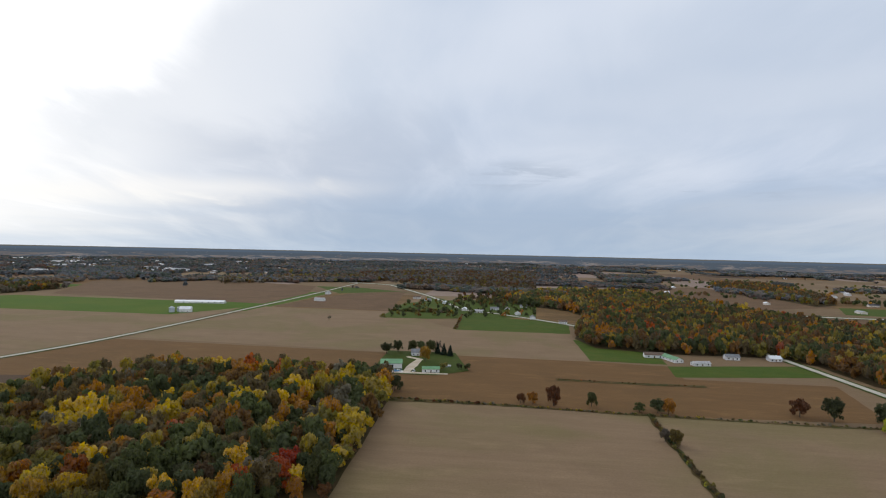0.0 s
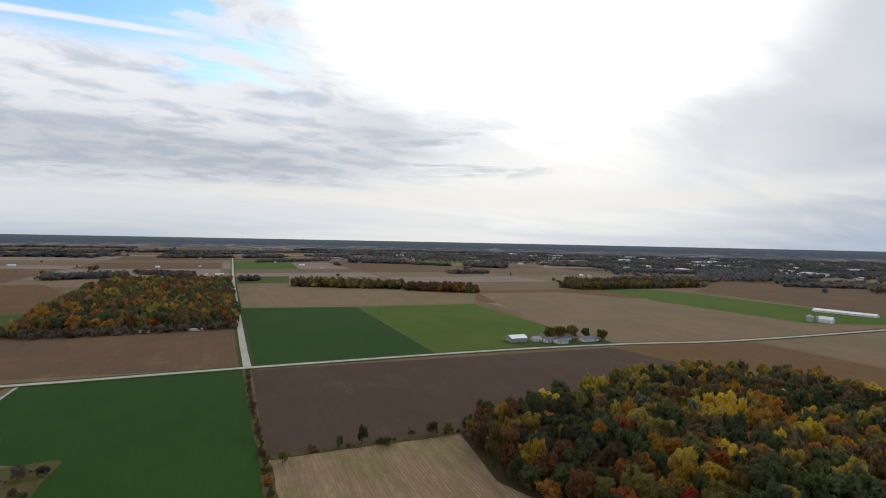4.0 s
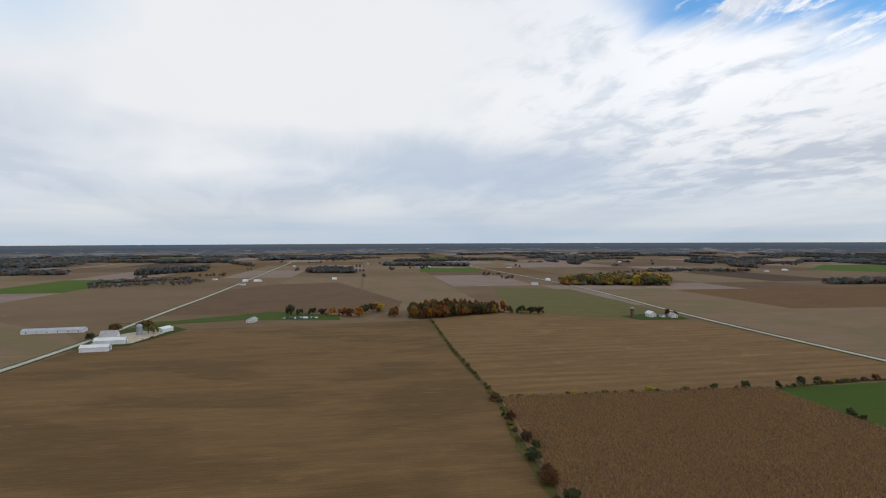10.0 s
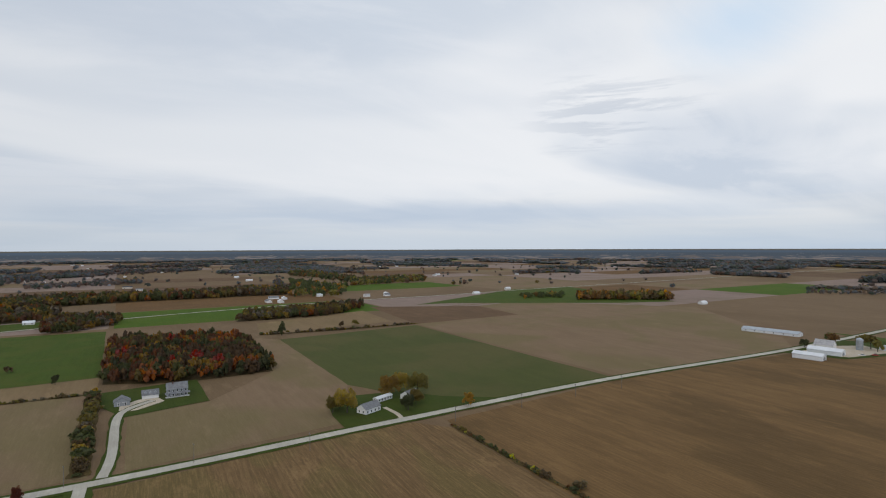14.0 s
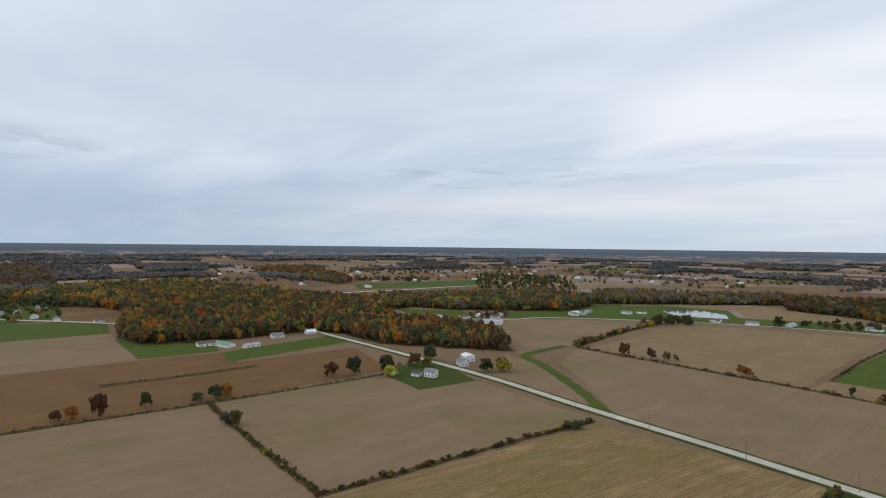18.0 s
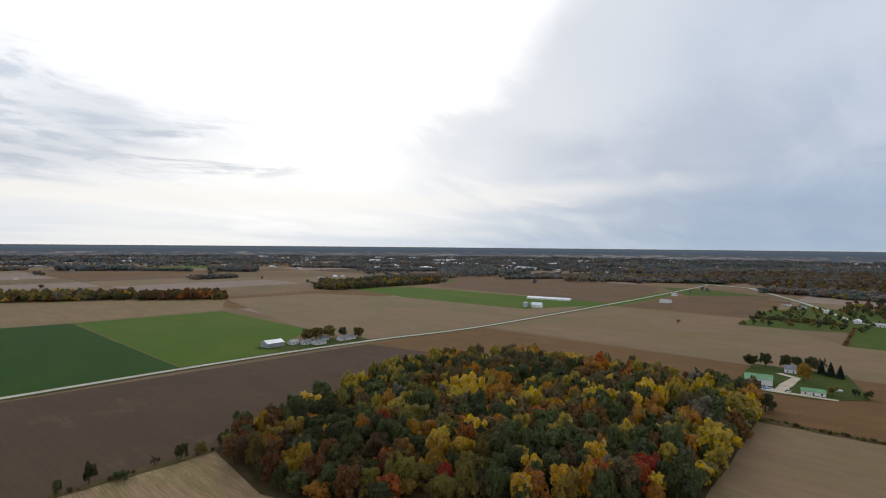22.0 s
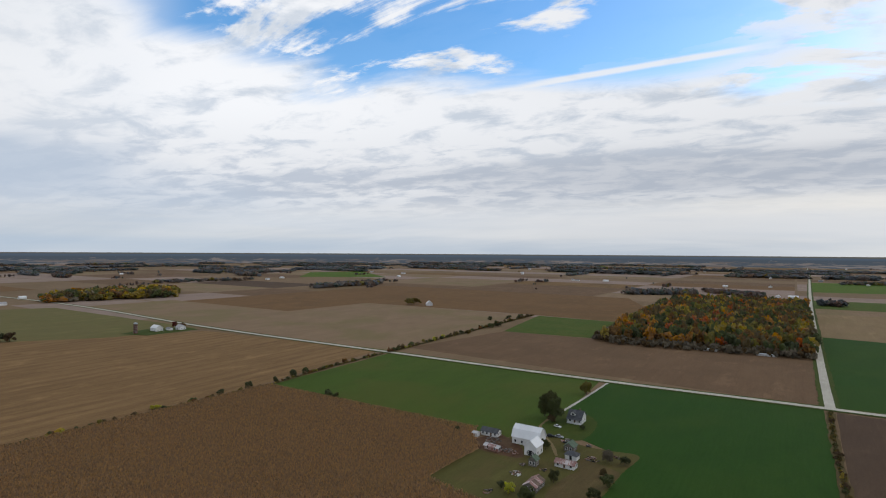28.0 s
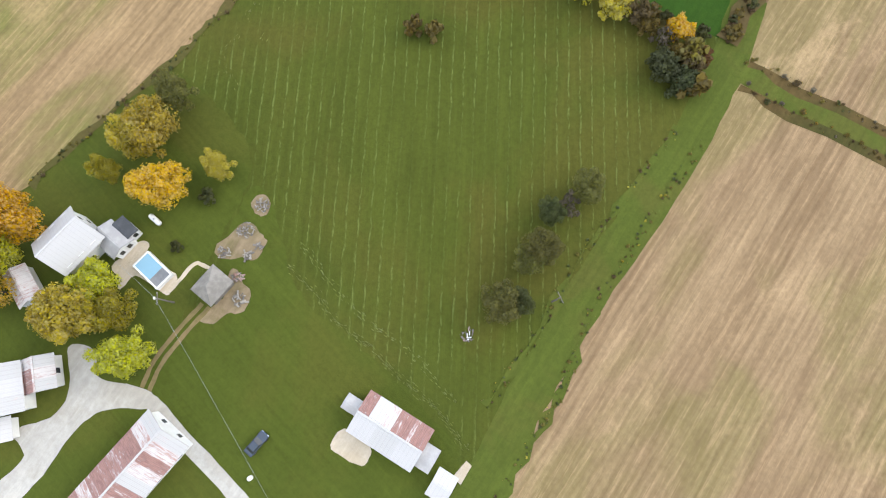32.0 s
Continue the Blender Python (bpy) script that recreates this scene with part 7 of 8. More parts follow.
# ---- houses on the east road ----
sheet("east_house_lawn", "lawn_dark", [(263, -155), (257, -200), (251, -245), (256, -268), (282, -240), (312, -224), (322, -192), (312, -168), (290, -160)], 0.27, label="dark lawn of the roadside houses", category="lawn")
building("blue_grey_house", "white house with a long porch and slate roof", 284, -182, 105, 13, 8, 3.4, 2.6, "paint_white", "shingle_grey", windows=4)
building("long_garage", "long low white building with dark windows", 300, -202, 105, 14, 4.5, 2.7, 0.9, "paint_white", "metal_white", windows=5)
building("shaded_house", "house with a grey hipped roof under trees", 292, -219, 105, 10, 9, 3.2, 2.8, "paint_white", "shingle_grey", windows=3)
ribbon("house_drive", "concrete", [(256, -189), (268, -193), (285, -194)], 3.0, 0.34, "pale house drive", "drive")
for x, y, h, r, leaf in ((290, -170, 16, 8.5, "leaf_ochre"), (300, -170, 7, 4, "leaf_dark"), (271, -203, 11, 5, "leaf_dark"), (278, -214, 11, 5, "leaf_olive"), (306, -210, 15, 7.5, "leaf_ochre"), (299, -230, 15, 8, "leaf_olive"), (312, -224, 14, 6.5, "leaf_ochre"), (296, -163, 12, 5, "leaf_olive"),
                         (254, -239, 9, 4.2, "leaf_yellow"), (309, -176, 6, 3.5, "leaf_dark")):
    tree(x, y, h, r, leaf, "near", group="roadside house trees", beside=" by a house")
sheet("corner_lawn", "lawn_dark", [(262, 320), (252, 269), (302, 259), (318, 300), (322, 335), (290, 335)], 0.27, label="dark green lawn of the corner house", category="lawn")
building("corner_house", "white two-storey house with a grey roof", 285, 291, 105, 9, 7, 5.0, 1.8, "paint_white", "shingle_grey", storeys=2, windows=3)
building("corner_garage", "low white garage with a grey roof", 279, 301, 105, 7, 6, 2.8, 1.4, "paint_white", "shingle_dark", windows=1)
plain_house(270, 318, 105, 4, 3, 2.4, 0.9, "paint_white", "metal_white", "small white garden shed", "small_shed", "shed")
building("slate_house", "white house with blue-grey gables and bay windows", 334, 302, 60, 12, 8, 3.4, 3.0, "paint_white", "shingle_grey", windows=4)
building("pale_barn", "pale grey box-shaped metal barn", 352, 312, 60, 14, 9, 4.6, 1.2, "metal_white", "metal_white", windows=0, doors=0, category="barn")
for x, y, h, r, leaf in ((261, 312, 10.0, 5.8, "leaf_lime"), (270, 327, 15.0, 6.2, "leaf_dark"), (300, 326, 12.5, 6.2, "leaf_rust"), (306, 318, 8.8, 4.4, "leaf_olive"), (325, 334, 15.0, 7.5, "leaf_dark"), (330, 272, 11.2, 6.2, "leaf_dark"), (340, 262, 11.2, 6.8, "leaf_lime"),
                         (344, 268, 11.2, 5.8, "leaf_olive"), (228, 343, 12.5, 6.2, "leaf_rust"), (244, 335, 16.2, 6.9, "leaf_dark"), (54, 361, 7.5, 3.5, "leaf_rust"), (62, 361, 8.1, 3.8, "leaf_orange"), (75, 357, 13.8, 5.0, "leaf_rust"), (100, 357, 10.0, 3.8, "leaf_green"),
                         (128, 347, 6.2, 4.0, "leaf_green"), (139, 345, 10.0, 5.0, "leaf_dark"), (145, 343, 10.6, 4.2, "leaf_orange"), (125, 286, 9.4, 4.0, "leaf_olive"), (122, 292, 7.5, 3.1, "twig_grey"), (-32, 385, 12.5, 6.2, "leaf_dark"), (257, 151, 5.0, 3.8, "leaf_green"), (262, 148, 5.0, 3.8, "leaf_green")):
    tree(x, y, h, r, leaf, "wood", name="hedgerow_tree", group="field edge trees", base=0.08, beside=" at a field's edge")
for x, y, h, r, leaf in ((479, 225, 13, 6, "leaf_rust"), (480, 200, 12, 5, "leaf_brown"), (495, 276, 10, 3.4, "leaf_rust"), (485, 187, 9, 3.6, "leaf_brown"), (472, 118, 9, 5, "leaf_orange"), (478, 124, 8, 4, "leaf_rust"), (488, 180, 7, 3, "twig_grey"),
                         (808, 170, 15, 7, "leaf_dark"), (604, -251, 17, 5, "leaf_dark"), (624, -339, 8, 4, "leaf_brown"), (625, -359, 8, 5, "leaf_olive"), (491, -30, 8, 3, "leaf_dark"), (563, -1, 6, 4, "leaf_brown"), (463, 48, 7, 2.5, "leaf_dark"),
                         (457, 19, 6, 3.4, "leaf_orange"), (459, 30, 6, 3, "leaf_rust"), (690, 300, 10, 5, "leaf_olive"), (700, 290, 11, 5, "leaf_dark"), (680, 285, 9, 5, "leaf_yellow"), (650, 288, 8, 4, "leaf_yellow"), (600, 290, 7, 4, "leaf_lime")):
    tree(x, y, h, r, leaf, "mid", name="hedgerow_tree", group="far field trees", base=0.06, beside=" at a field's edge")

# ---- farm with the green-roofed barn ----
sheet("green_farm_lawn", "lawn_dark", [(-58, 440), (-52, 540), (14, 535), (24, 455), (-4, 436)], 0.27, label="dark grass of the green-roofed farm", category="lawn")
sheet("green_farm_yard", "concrete", [(-56, 443), (-30, 441), (6, 439), (6, 443), (-25, 447), (-20, 470), (-16, 500), (-30, 512), (-33, 508), (-22, 498), (-29, 468), (-31, 448), (-56, 449)], 0.30, label="pale concrete farmyard", category="yard")
building("green_barn", "large barn with a green metal roof", -42, 464, 5, 18, 13, 4.6, 2.4, "paint_white", "metal_green", windows=0, doors=0, category="barn", big_door=("s", 3.4, 3.4))
building("green_shed", "long white shed with a green metal roof", -8, 449, 5, 14, 7, 3.0, 1.5, "paint_white", "metal_green", windows=3, category="shed")
building("farm_house", "grey-roofed house behind yellow trees", -22, 520, 5, 12, 9, 3.4, 2.6, "paint_white", "shingle_grey", windows=3)
heap("scrap_row", "scattered machines and scrap along the barn", -36, 447, 6, 24, ["junk", "paint_white", "tarp_blue", "rust"], 15, 0.9)
car("white_van", "white van parked beside the barn", -22, 447, 80, "car_white", 5.2, 1.4)
plain_house(6, 470, 20, 5, 4, 1.2, 0.2, "metal_grey", "shingle_pale", "low grey pool with a cover on the lawn", "garden_pool", "pool")
for x, y, h, r, leaf, d in ((-52, 522, 12, 6, "leaf_dark", "near"), (-42, 532, 12, 5.5, "leaf_dark", "near"), (-28, 528, 13, 5, "leaf_green", "near"), (-14, 488, 14, 6, "leaf_yellow", "near"), (-10, 530, 13, 6, "leaf_green", "near"), (-20, 540, 11, 4.6, "leaf_green", "near"),
                            (-3, 528, 11, 3.4, "leaf_conifer", "cone"), (3, 522, 12, 3.6, "leaf_conifer", "cone"), (9, 518, 11, 3.4, "leaf_conifer", "cone"), (-2, 545, 11, 4, "twig_grey", "sparse"), (16, 459, 6, 3, "leaf_dark", "mid"), (23, 458, 6, 3.6, "leaf_green", "mid"), (3, 455, 7, 4, "leaf_olive", "mid")):
    tree(x, y, h, r, leaf, d, group="green-roofed farm trees", beside=" at the green-roofed farm")
tree(-156, 752, 9, 3.4, "twig_grey", "sparse", base=0.3, beside=" alone in a field")

# ---- farms along the west road ----
building("hip_white_barn", "grey-walled barn with a bright white metal roof", -447, 338, 83, 18, 13, 4.4, 2.4, "siding_grey", "metal_white", windows=3, category="barn")
for x, y, L, W, roof, words in ((-440, 358, 9, 7, "shingle_pale", "white shed with a pale roof by the road"), (-430, 366, 9, 7, "shingle_grey", "small grey-roofed shed by the road"), (-420, 374, 12, 8, "shingle_grey", "grey-roofed garage by the road"),
                                (-432, 392, 8, 6, "shingle_grey", "small house under trees by the road"), (-418, 410, 20, 8, "shingle_grey", "long white ranch house by the road")):
    building("roadside_house", words, x, y, 83, L, W, 2.9, 2.0, "paint_white", roof, windows=2)
for x, y, h, r in ((-440, 376, 14.3, 7.4), (-436, 385, 15.6, 8.1), (-433, 400, 15.6, 8.1), (-430, 417, 11.7, 5.4), (-412, 422, 13.0, 6.8)):
    tree(x, y, h, r, "leaf_green" if h < 13 else "leaf_olive", "wood", group="west farm trees", beside=" by the west road")
sheet("west_farm_lawn", "lawn_dark", [(-456, 322), (-420, 330), (-398, 425), (-425, 432), (-448, 380)], 0.27, label="dark lawn of the roadside farm", category="lawn")
building("white_farm_barn", "white barn with a pale roof beside grain bins", -386, 818, 10, 16, 11, 5, 3.4, "paint_white", "metal_white", windows=2, category="barn")
silo(-404, 811, 4.0, 7, "metal_grey", "round grey steel grain bin", False)
silo(-398, 822, 3.2, 6, "metal_grey", "small grey steel grain bin", False)
building("poultry_barn", "very long low white poultry barn", -424, 952, 4, 84, 13, 2.8, 2.2, "paint_white", "metal_white", windows=8, doors=0, category="barn")
building("west_silo_farm_barn", "white barn at a small farm by the road", -467, -626, 83, 13, 9, 4.4, 3.2, "paint_white", "metal_white", windows=2, category="barn")
building("west_silo_farm_house", "white house with a pale roof by the road", -490, -611, 83, 10, 8, 3.6, 2.6, "paint_white", "shingle_pale", windows=3)
plain_house(-479, -618, 83, 8, 5, 2.6, 1.2, "paint_white", "shingle_grey", "low white shed between barn and house", "small_shed", "shed")
silo(-440, -628, 2.3, 12, "silo_block", "dark red-brown tile silo")
sheet("silo_farm_lawn", "lawn_dark", [(-428, -640), (-436, -600), (-500, -590), (-505, -615), (-470, -650)], 0.27, label="green lawn of the silo farm", category="lawn")
tree(-494, -627, 9, 4.4, "leaf_wine", "mid", beside=" at the silo farm")
tree(-499, -618, 8, 3.6, "leaf_rust", "mid", beside=" at the silo farm")
building("dome_house", "white house with a steep pale roof in a field", -925, -474, 30, 14, 12, 4, 5, "paint_white", "metal_white", windows=3)
for x, y in ((-917, -509), (-929, -501), (-921, -517), (-935, -512)):
    tree(x, y, 13, 7, "leaf_olive", "mid", beside=" by a field house")
for x, y, L in ((-644, 0, 22), (-637, 55, 18)):
    building("feed_bunk", "long low white feed bunker at the wood's edge", x, y, 83, L, 3.5, 1.8, 0.4, "paint_white", "metal_white", windows=0, doors=0, category="shed", simple=True)

# ---- white barns on the east road ----
sheet("barns_lawn", "lawn_dark", [(205, -590), (150, -600), (112, -690), (150, -745), (200, -700)], 0.27, label="dark grass around the white barns", category="lawn")
sheet("barns_yard", "concrete", [(190, -610), (150, -612), (132, -670), (160, -695), (188, -660)], 0.30, label="pale gravel yard between the barns", category="yard")
building("white_metal_shed", "long white metal shed beside the road", 172, -579, 0, 24, 11, 4.2, 2.0, "metal_white", "metal_white", windows=0, doors=0, category="barn", big_door=("w", 4.0, 3.4))
building("white_metal_shed", "long white metal shed with a lean-to", 170, -616, 0, 28, 12, 4.2, 2.2, "metal_white", "metal_white", windows=0, doors=0, category="barn", big_door=("w", 4.0, 3.4))
building("white_old_barn", "tall white barn with a pale shingle roof", 178, -640, 0, 16, 11, 5.5, 4.5, "paint_white", "shingle_pale", windows=2, category="barn")
building("white_side_shed", "white metal shed on the lawn", 135, -682, 60, 16, 11, 4, 2, "metal_white", "metal_white", windows=0, doors=0, category="barn")
building("long_grey_barn", "very long low barn with a grey metal roof", 254, -711, -1, 62, 13, 3, 2.4, "metal_white", "metal_grey", windows=6, doors=0, category="barn")
silo(156, -664, 3.0, 10, "siding_grey", "grey concrete stave silo")
for x, y, h, r, leaf in ((196, -640, 9, 5, "leaf_dark"), (180, -668, 14, 6, "leaf_rust"), (150, -676, 15, 7, "leaf_olive"), (160, -685, 14, 6, "leaf_olive"), (186, -680, 12, 6, "leaf_green"), (142, -665, 12, 5, "leaf_olive")):
    tree(x, y, h, r, leaf, "mid", group="white barn trees", beside=" by the white barns")
car("red_tractor", "red farm tractor parked in the yard", 138, -640, 30, "car_red", 4.8, 1.7)
car("parked_truck", "white pickup parked in the yard", 146, -632, 10, "car_white", 5.2, 1.2)
# house with a pond on the long lawn
building("lawn_house", "pale house with a grey roof on a long lawn", 44, -733, 70, 16, 9, 3, 2.6, "paint_white", "shingle_pale", windows=4)
sheet("lawn_pond", "pond_water", [(8, -752), (-8, -744), (-40, -742), (-44, -752), (-20, -762), (2, -764)], 0.33, label="small shining pond on a lawn", category="pond")
for x, y, h, r, leaf in ((-3, -790, 22.5, 7.0, "leaf_dark"), (-15, -780, 15.0, 5.6, "leaf_green"), (-32, -775, 16.5, 5.6, "leaf_dark"), (-46, -775, 13.5, 5.6, "leaf_brown"), (-58, -760, 18.0, 7.0, "leaf_orange"), (-72, -755, 18.0, 7.0, "leaf_orange"), (-80, -742, 18.0, 6.3, "leaf_rust"),
                         (-93, -742, 21.0, 7.0, "leaf_orange"), (-105, -765, 22.5, 8.4, "leaf_dark"), (-118, -777, 22.5, 8.4, "leaf_rust"), (-126, -784, 21.0, 8.4, "leaf_yellow"), (-136, -722, 19.5, 7.0, "leaf_rust"), (-142, -740, 19.5, 7.0, "leaf_orange"), (-302, -716, 16.5, 5.6, "leaf_brown"),
                         (-315, -707, 18.0, 7.0, "leaf_green"), (-328, -698, 16.5, 6.4, "leaf_dark"), (-338, -694, 18.0, 6.2, "leaf_brown"), (-322, -715, 15.0, 5.6, "leaf_olive")):
    tree(x, y, h * 0.64, r * 1.12, leaf, "mid", group="long lawn trees", base=0.05, beside=" on the long lawn")
for x, y, h, r, leaf in ((-241, -319, 3, 4, "leaf_lime"), (-185, -324, 3, 3, "leaf_yellow"), (-264, -312, 3, 3, "leaf_green"), (-288, -313, 3, 3, "leaf_dark"), (-310, -309, 4.5, 3.4, "leaf_dark"), (-353, -304, 6, 3.4, "leaf_dark"), (-366, -302, 5, 3, "leaf_green"),
                         (-330, -301, 5, 2.4, "leaf_dark"), (-414, -297, 5, 3, "leaf_rust"), (-317, -240, 5, 3.6, "leaf_dark"), (-315, -232, 4, 3, "leaf_green"), (-131, -326, 5, 4, "leaf_olive"), (-123, -258, 5, 3, "leaf_rust"), (-122, -245, 5, 3, "leaf_green"),
                         (-115, -218, 5, 3, "leaf_rust"), (-113, -192, 6, 3.4, "leaf_green"), (-697, -262, 6, 5, "leaf_green"), (-712, -258, 6, 5, "leaf_dark"), (-740, -270, 5, 5, "leaf_green"), (-631, -268, 5, 4, "leaf_olive"), (-772, -292, 6, 4, "leaf_dark"),
                         (-800, -272, 6, 5, "leaf_dark"), (-827, -262, 6, 5, "leaf_green"), (133, -197, 4, 4, "leaf_brown"), (150, -195, 3, 3, "leaf_brown"), (-290, -128, 3, 2, "leaf_dark")):
    bush(x, y, h, r, leaf, "hedgerow bushes")
for x, y, h, r, leaf, d in ((-255, 97, 10, 3, "leaf_dark", "wood"), (-256, 86, 6, 2.2, "leaf_green", "wood"), (-248, 106, 5, 3.4, "leaf_green", "wood"), (-253, 123, 6, 2, "leaf_brown", "sparse"), (-250, 134, 8, 3, "leaf_green", "wood"), (-247, 142, 7, 3, "leaf_olive", "wood"), (-250, 57, 6, 2.6, "leaf_olive", "wood"),
                            (-257, 72, 5, 2, "twig_grey", "sparse")):
    tree(x, y, h, r, leaf, d, group="stubble edge trees", base=0.08, beside=" at the stubble's edge")

# ---- houses of the river road and the far land ----
plain_house(619, 490, 83, 13, 9, 3.0, 2.2, "paint_white", "shingle_grey", "white house with a grey shingle roof by the river road")
plain_house(602, 497, -7, 18, 8, 3.0, 2.2, "paint_white", "shingle_grey", "white house with a grey shingle roof by the river road")
plain_house(706, 413, 83, 11, 9, 3.0, 2.2, "paint_white", "shingle_grey", "white house with a grey shingle roof by the river road")
plain_house(728, 413, 83, 11, 8, 3.0, 2.2, "paint_white", "shingle_grey", "white house with a grey shingle roof by the river road")
plain_house(787, 370, 83, 15, 8, 3.0, 2.2, "paint_white", "shingle_grey", "white house with a grey shingle roof by the river road")
plain_house(808, 356, 83, 13, 8, 3.0, 2.2, "paint_white", "shingle_brown", "white house with a brown shingle roof by the river road")
plain_house(795, 243, 83, 13, 8, 3.0, 2.2, "paint_white", "shingle_brown", "white house with a brown shingle roof by the river road")
plain_house(805, 200, 83, 15, 8, 3.0, 2.2, "paint_white", "shingle_grey", "white house with a grey shingle roof by the river road")
plain_house(829, 160, -7, 18, 8, 3.0, 2.2, "paint_white", "shingle_pale", "white house with a pale shingle roof by the river road")
plain_house(865, 76, 83, 18, 9, 3.0, 2.2, "paint_white", "shingle_grey", "white house with a grey shingle roof by the river road")
plain_house(860, 35, 83, 11, 9, 3.0, 2.2, "paint_white", "shingle_grey", "white house with a grey shingle roof by the river road")
plain_house(913, -18, 83, 13, 9, 3.0, 2.2, "paint_white", "metal_white", "white house with a white metal roof by the river road")
plain_house(713, 31, -7, 18, 9, 3.0, 2.2, "paint_white", "shingle_pale", "white house with a pale shingle roof by the river road")
plain_house(92, 945, -7, 15, 9, 3.0, 2.2, "paint_white", "shingle_grey", "white house with a grey shingle roof by the river road")
plain_house(115, 950, 83, 11, 9, 3.0, 2.2, "paint_white", "shingle_brown", "white house with a brown shingle roof by the river road")
plain_house(61, 895, -7, 15, 8, 3.0, 2.2, "paint_white", "shingle_pale", "white house with a pale shingle roof by the river road")
plain_house(39, 925, 83, 18, 8, 3.0, 2.2, "paint_white", "metal_white", "white house with a white metal roof by the river road")
plain_house(6, 1038, 83, 13, 9, 3.0, 2.2, "paint_white", "metal_white", "white house with a white metal roof by the river road")
plain_house(-28, 1088, -7, 13, 9, 3.0, 2.2, "paint_white", "shingle_grey", "white house with a grey shingle roof by the river road")
plain_house(150, 996, -7, 13, 9, 3.0, 2.2, "paint_white", "shingle_grey", "white house with a grey shingle roof by the river road")
plain_house(123, 875, 83, 11, 9, 3.0, 2.2, "paint_white", "shingle_pale", "white house with a pale shingle roof by the river road")
plain_house(139, 827, 83, 18, 8, 3.0, 2.2, "paint_white", "shingle_grey", "white house with a grey shingle roof by the river road")
plain_house(175, 781, -7, 11, 9, 3.0, 2.2, "paint_white", "shingle_brown", "white house with a brown shingle roof by the river road")
plain_house(-52, 1134, -7, 15, 9, 3.0, 2.2, "paint_white", "shingle_brown", "white house with a brown shingle roof by the river road")
plain_house(210, 535, -7, 18, 8, 3.0, 2.2, "paint_white", "shingle_brown", "white house with a brown shingle roof by the river road")
plain_house(529, 518, 83, 18, 9, 3.0, 2.2, "paint_white", "shingle_pale", "white house with a pale shingle roof by the river road")
plain_house(557, 502, -7, 18, 8, 3.0, 2.2, "paint_white", "shingle_brown", "white house with a brown shingle roof by the river road")
plain_house(591, 499, -7, 15, 8, 3.0, 2.2, "paint_white", "metal_white", "white house with a white metal roof by the river road")
plain_house(591, 474, -7, 15, 9, 3.0, 2.2, "paint_white", "shingle_brown", "white house with a brown shingle roof by the river road")
plain_house(716, 420, -7, 18, 8, 3.0, 2.2, "paint_white", "metal_white", "white house with a white metal roof by the river road")
plain_house(758, 420, -7, 11, 8, 3.0, 2.2, "paint_white", "shingle_grey", "white house with a grey shingle roof by the river road")
plain_house(286, 533, -7, 13, 8, 3.0, 2.2, "paint_white", "shingle_grey", "white house with a grey shingle roof by the river road")
plain_house(326, 530, -7, 11, 9, 3.0, 2.2, "paint_white", "metal_white", "white house with a white metal roof by the river road")
plain_house(1551, 451, -7, 20, 11, 4.0, 2.8, "paint_white", "shingle_grey", "white farm building with a grey shingle roof in far fields", "barn", "barn")
plain_house(996, -378, -7, 26, 11, 4.0, 2.8, "paint_white", "shingle_grey", "white farm building with a grey shingle roof in far fields", "barn", "barn")
plain_house(978, -395, -7, 20, 11, 4.0, 2.8, "paint_white", "metal_white", "white farm building with a white metal roof in far fields", "barn", "barn")
plain_house(982, -582, 83, 16, 11, 4.0, 2.8, "paint_white", "shingle_pale", "white farm building with a pale shingle roof in far fields", "barn", "barn")
plain_house(996, -639, -7, 16, 11, 4.0, 2.8, "paint_white", "metal_white", "white farm building with a white metal roof in far fields", "barn", "barn")
plain_house(1546, -1187, -7, 20, 11, 4.0, 2.8, "paint_white", "shingle_pale", "white farm building with a pale shingle roof in far fields", "barn", "barn")
plain_house(1892, -594, 83, 20, 11, 4.0, 2.8, "paint_white", "metal_white", "white farm building with a white metal roof in far fields", "barn", "barn")
plain_house(1685, -569, 83, 26, 11, 4.0, 2.8, "paint_white", "metal_white", "white farm building with a white metal roof in far fields", "barn", "barn")
plain_house(1579, -1224, 83, 26, 11, 4.0, 2.8, "paint_white", "metal_white", "white farm building with a white metal roof in far fields", "barn", "barn")
plain_house(880, -798, 83, 20, 11, 4.0, 2.8, "paint_white", "metal_white", "white farm building with a white metal roof in far fields", "barn", "barn")
plain_house(931, -945, 83, 16, 11, 4.0, 2.8, "paint_white", "metal_white", "white farm building with a white metal roof in far fields", "barn", "barn")
plain_house(1622, -2397, 83, 20, 11, 4.0, 2.8, "paint_white", "shingle_grey", "white farm building with a grey shingle roof in far fields", "barn", "barn")
plain_house(465, -971, 83, 20, 11, 4.0, 2.8, "paint_white", "metal_white", "white farm building with a white metal roof in far fields", "barn", "barn")
plain_house(925, -2036, 83, 20, 11, 4.0, 2.8, "paint_white", "shingle_grey", "white farm building with a grey shingle roof in far fields", "barn", "barn")
plain_house(968, -3152, -7, 16, 11, 4.0, 2.8, "paint_white", "shingle_pale", "white farm building with a pale shingle roof in far fields", "barn", "barn")
plain_house(109, -1361, -7, 16, 11, 4.0, 2.8, "paint_white", "shingle_grey", "white farm building with a grey shingle roof in far fields", "barn", "barn")
plain_house(84, -1468, -7, 20, 11, 4.0, 2.8, "paint_white", "metal_white", "white farm building with a white metal roof in far fields", "barn", "barn")
plain_house(198, -1571, 83, 26, 11, 4.0, 2.8, "paint_white", "shingle_grey", "white farm building with a grey shingle roof in far fields", "barn", "barn")
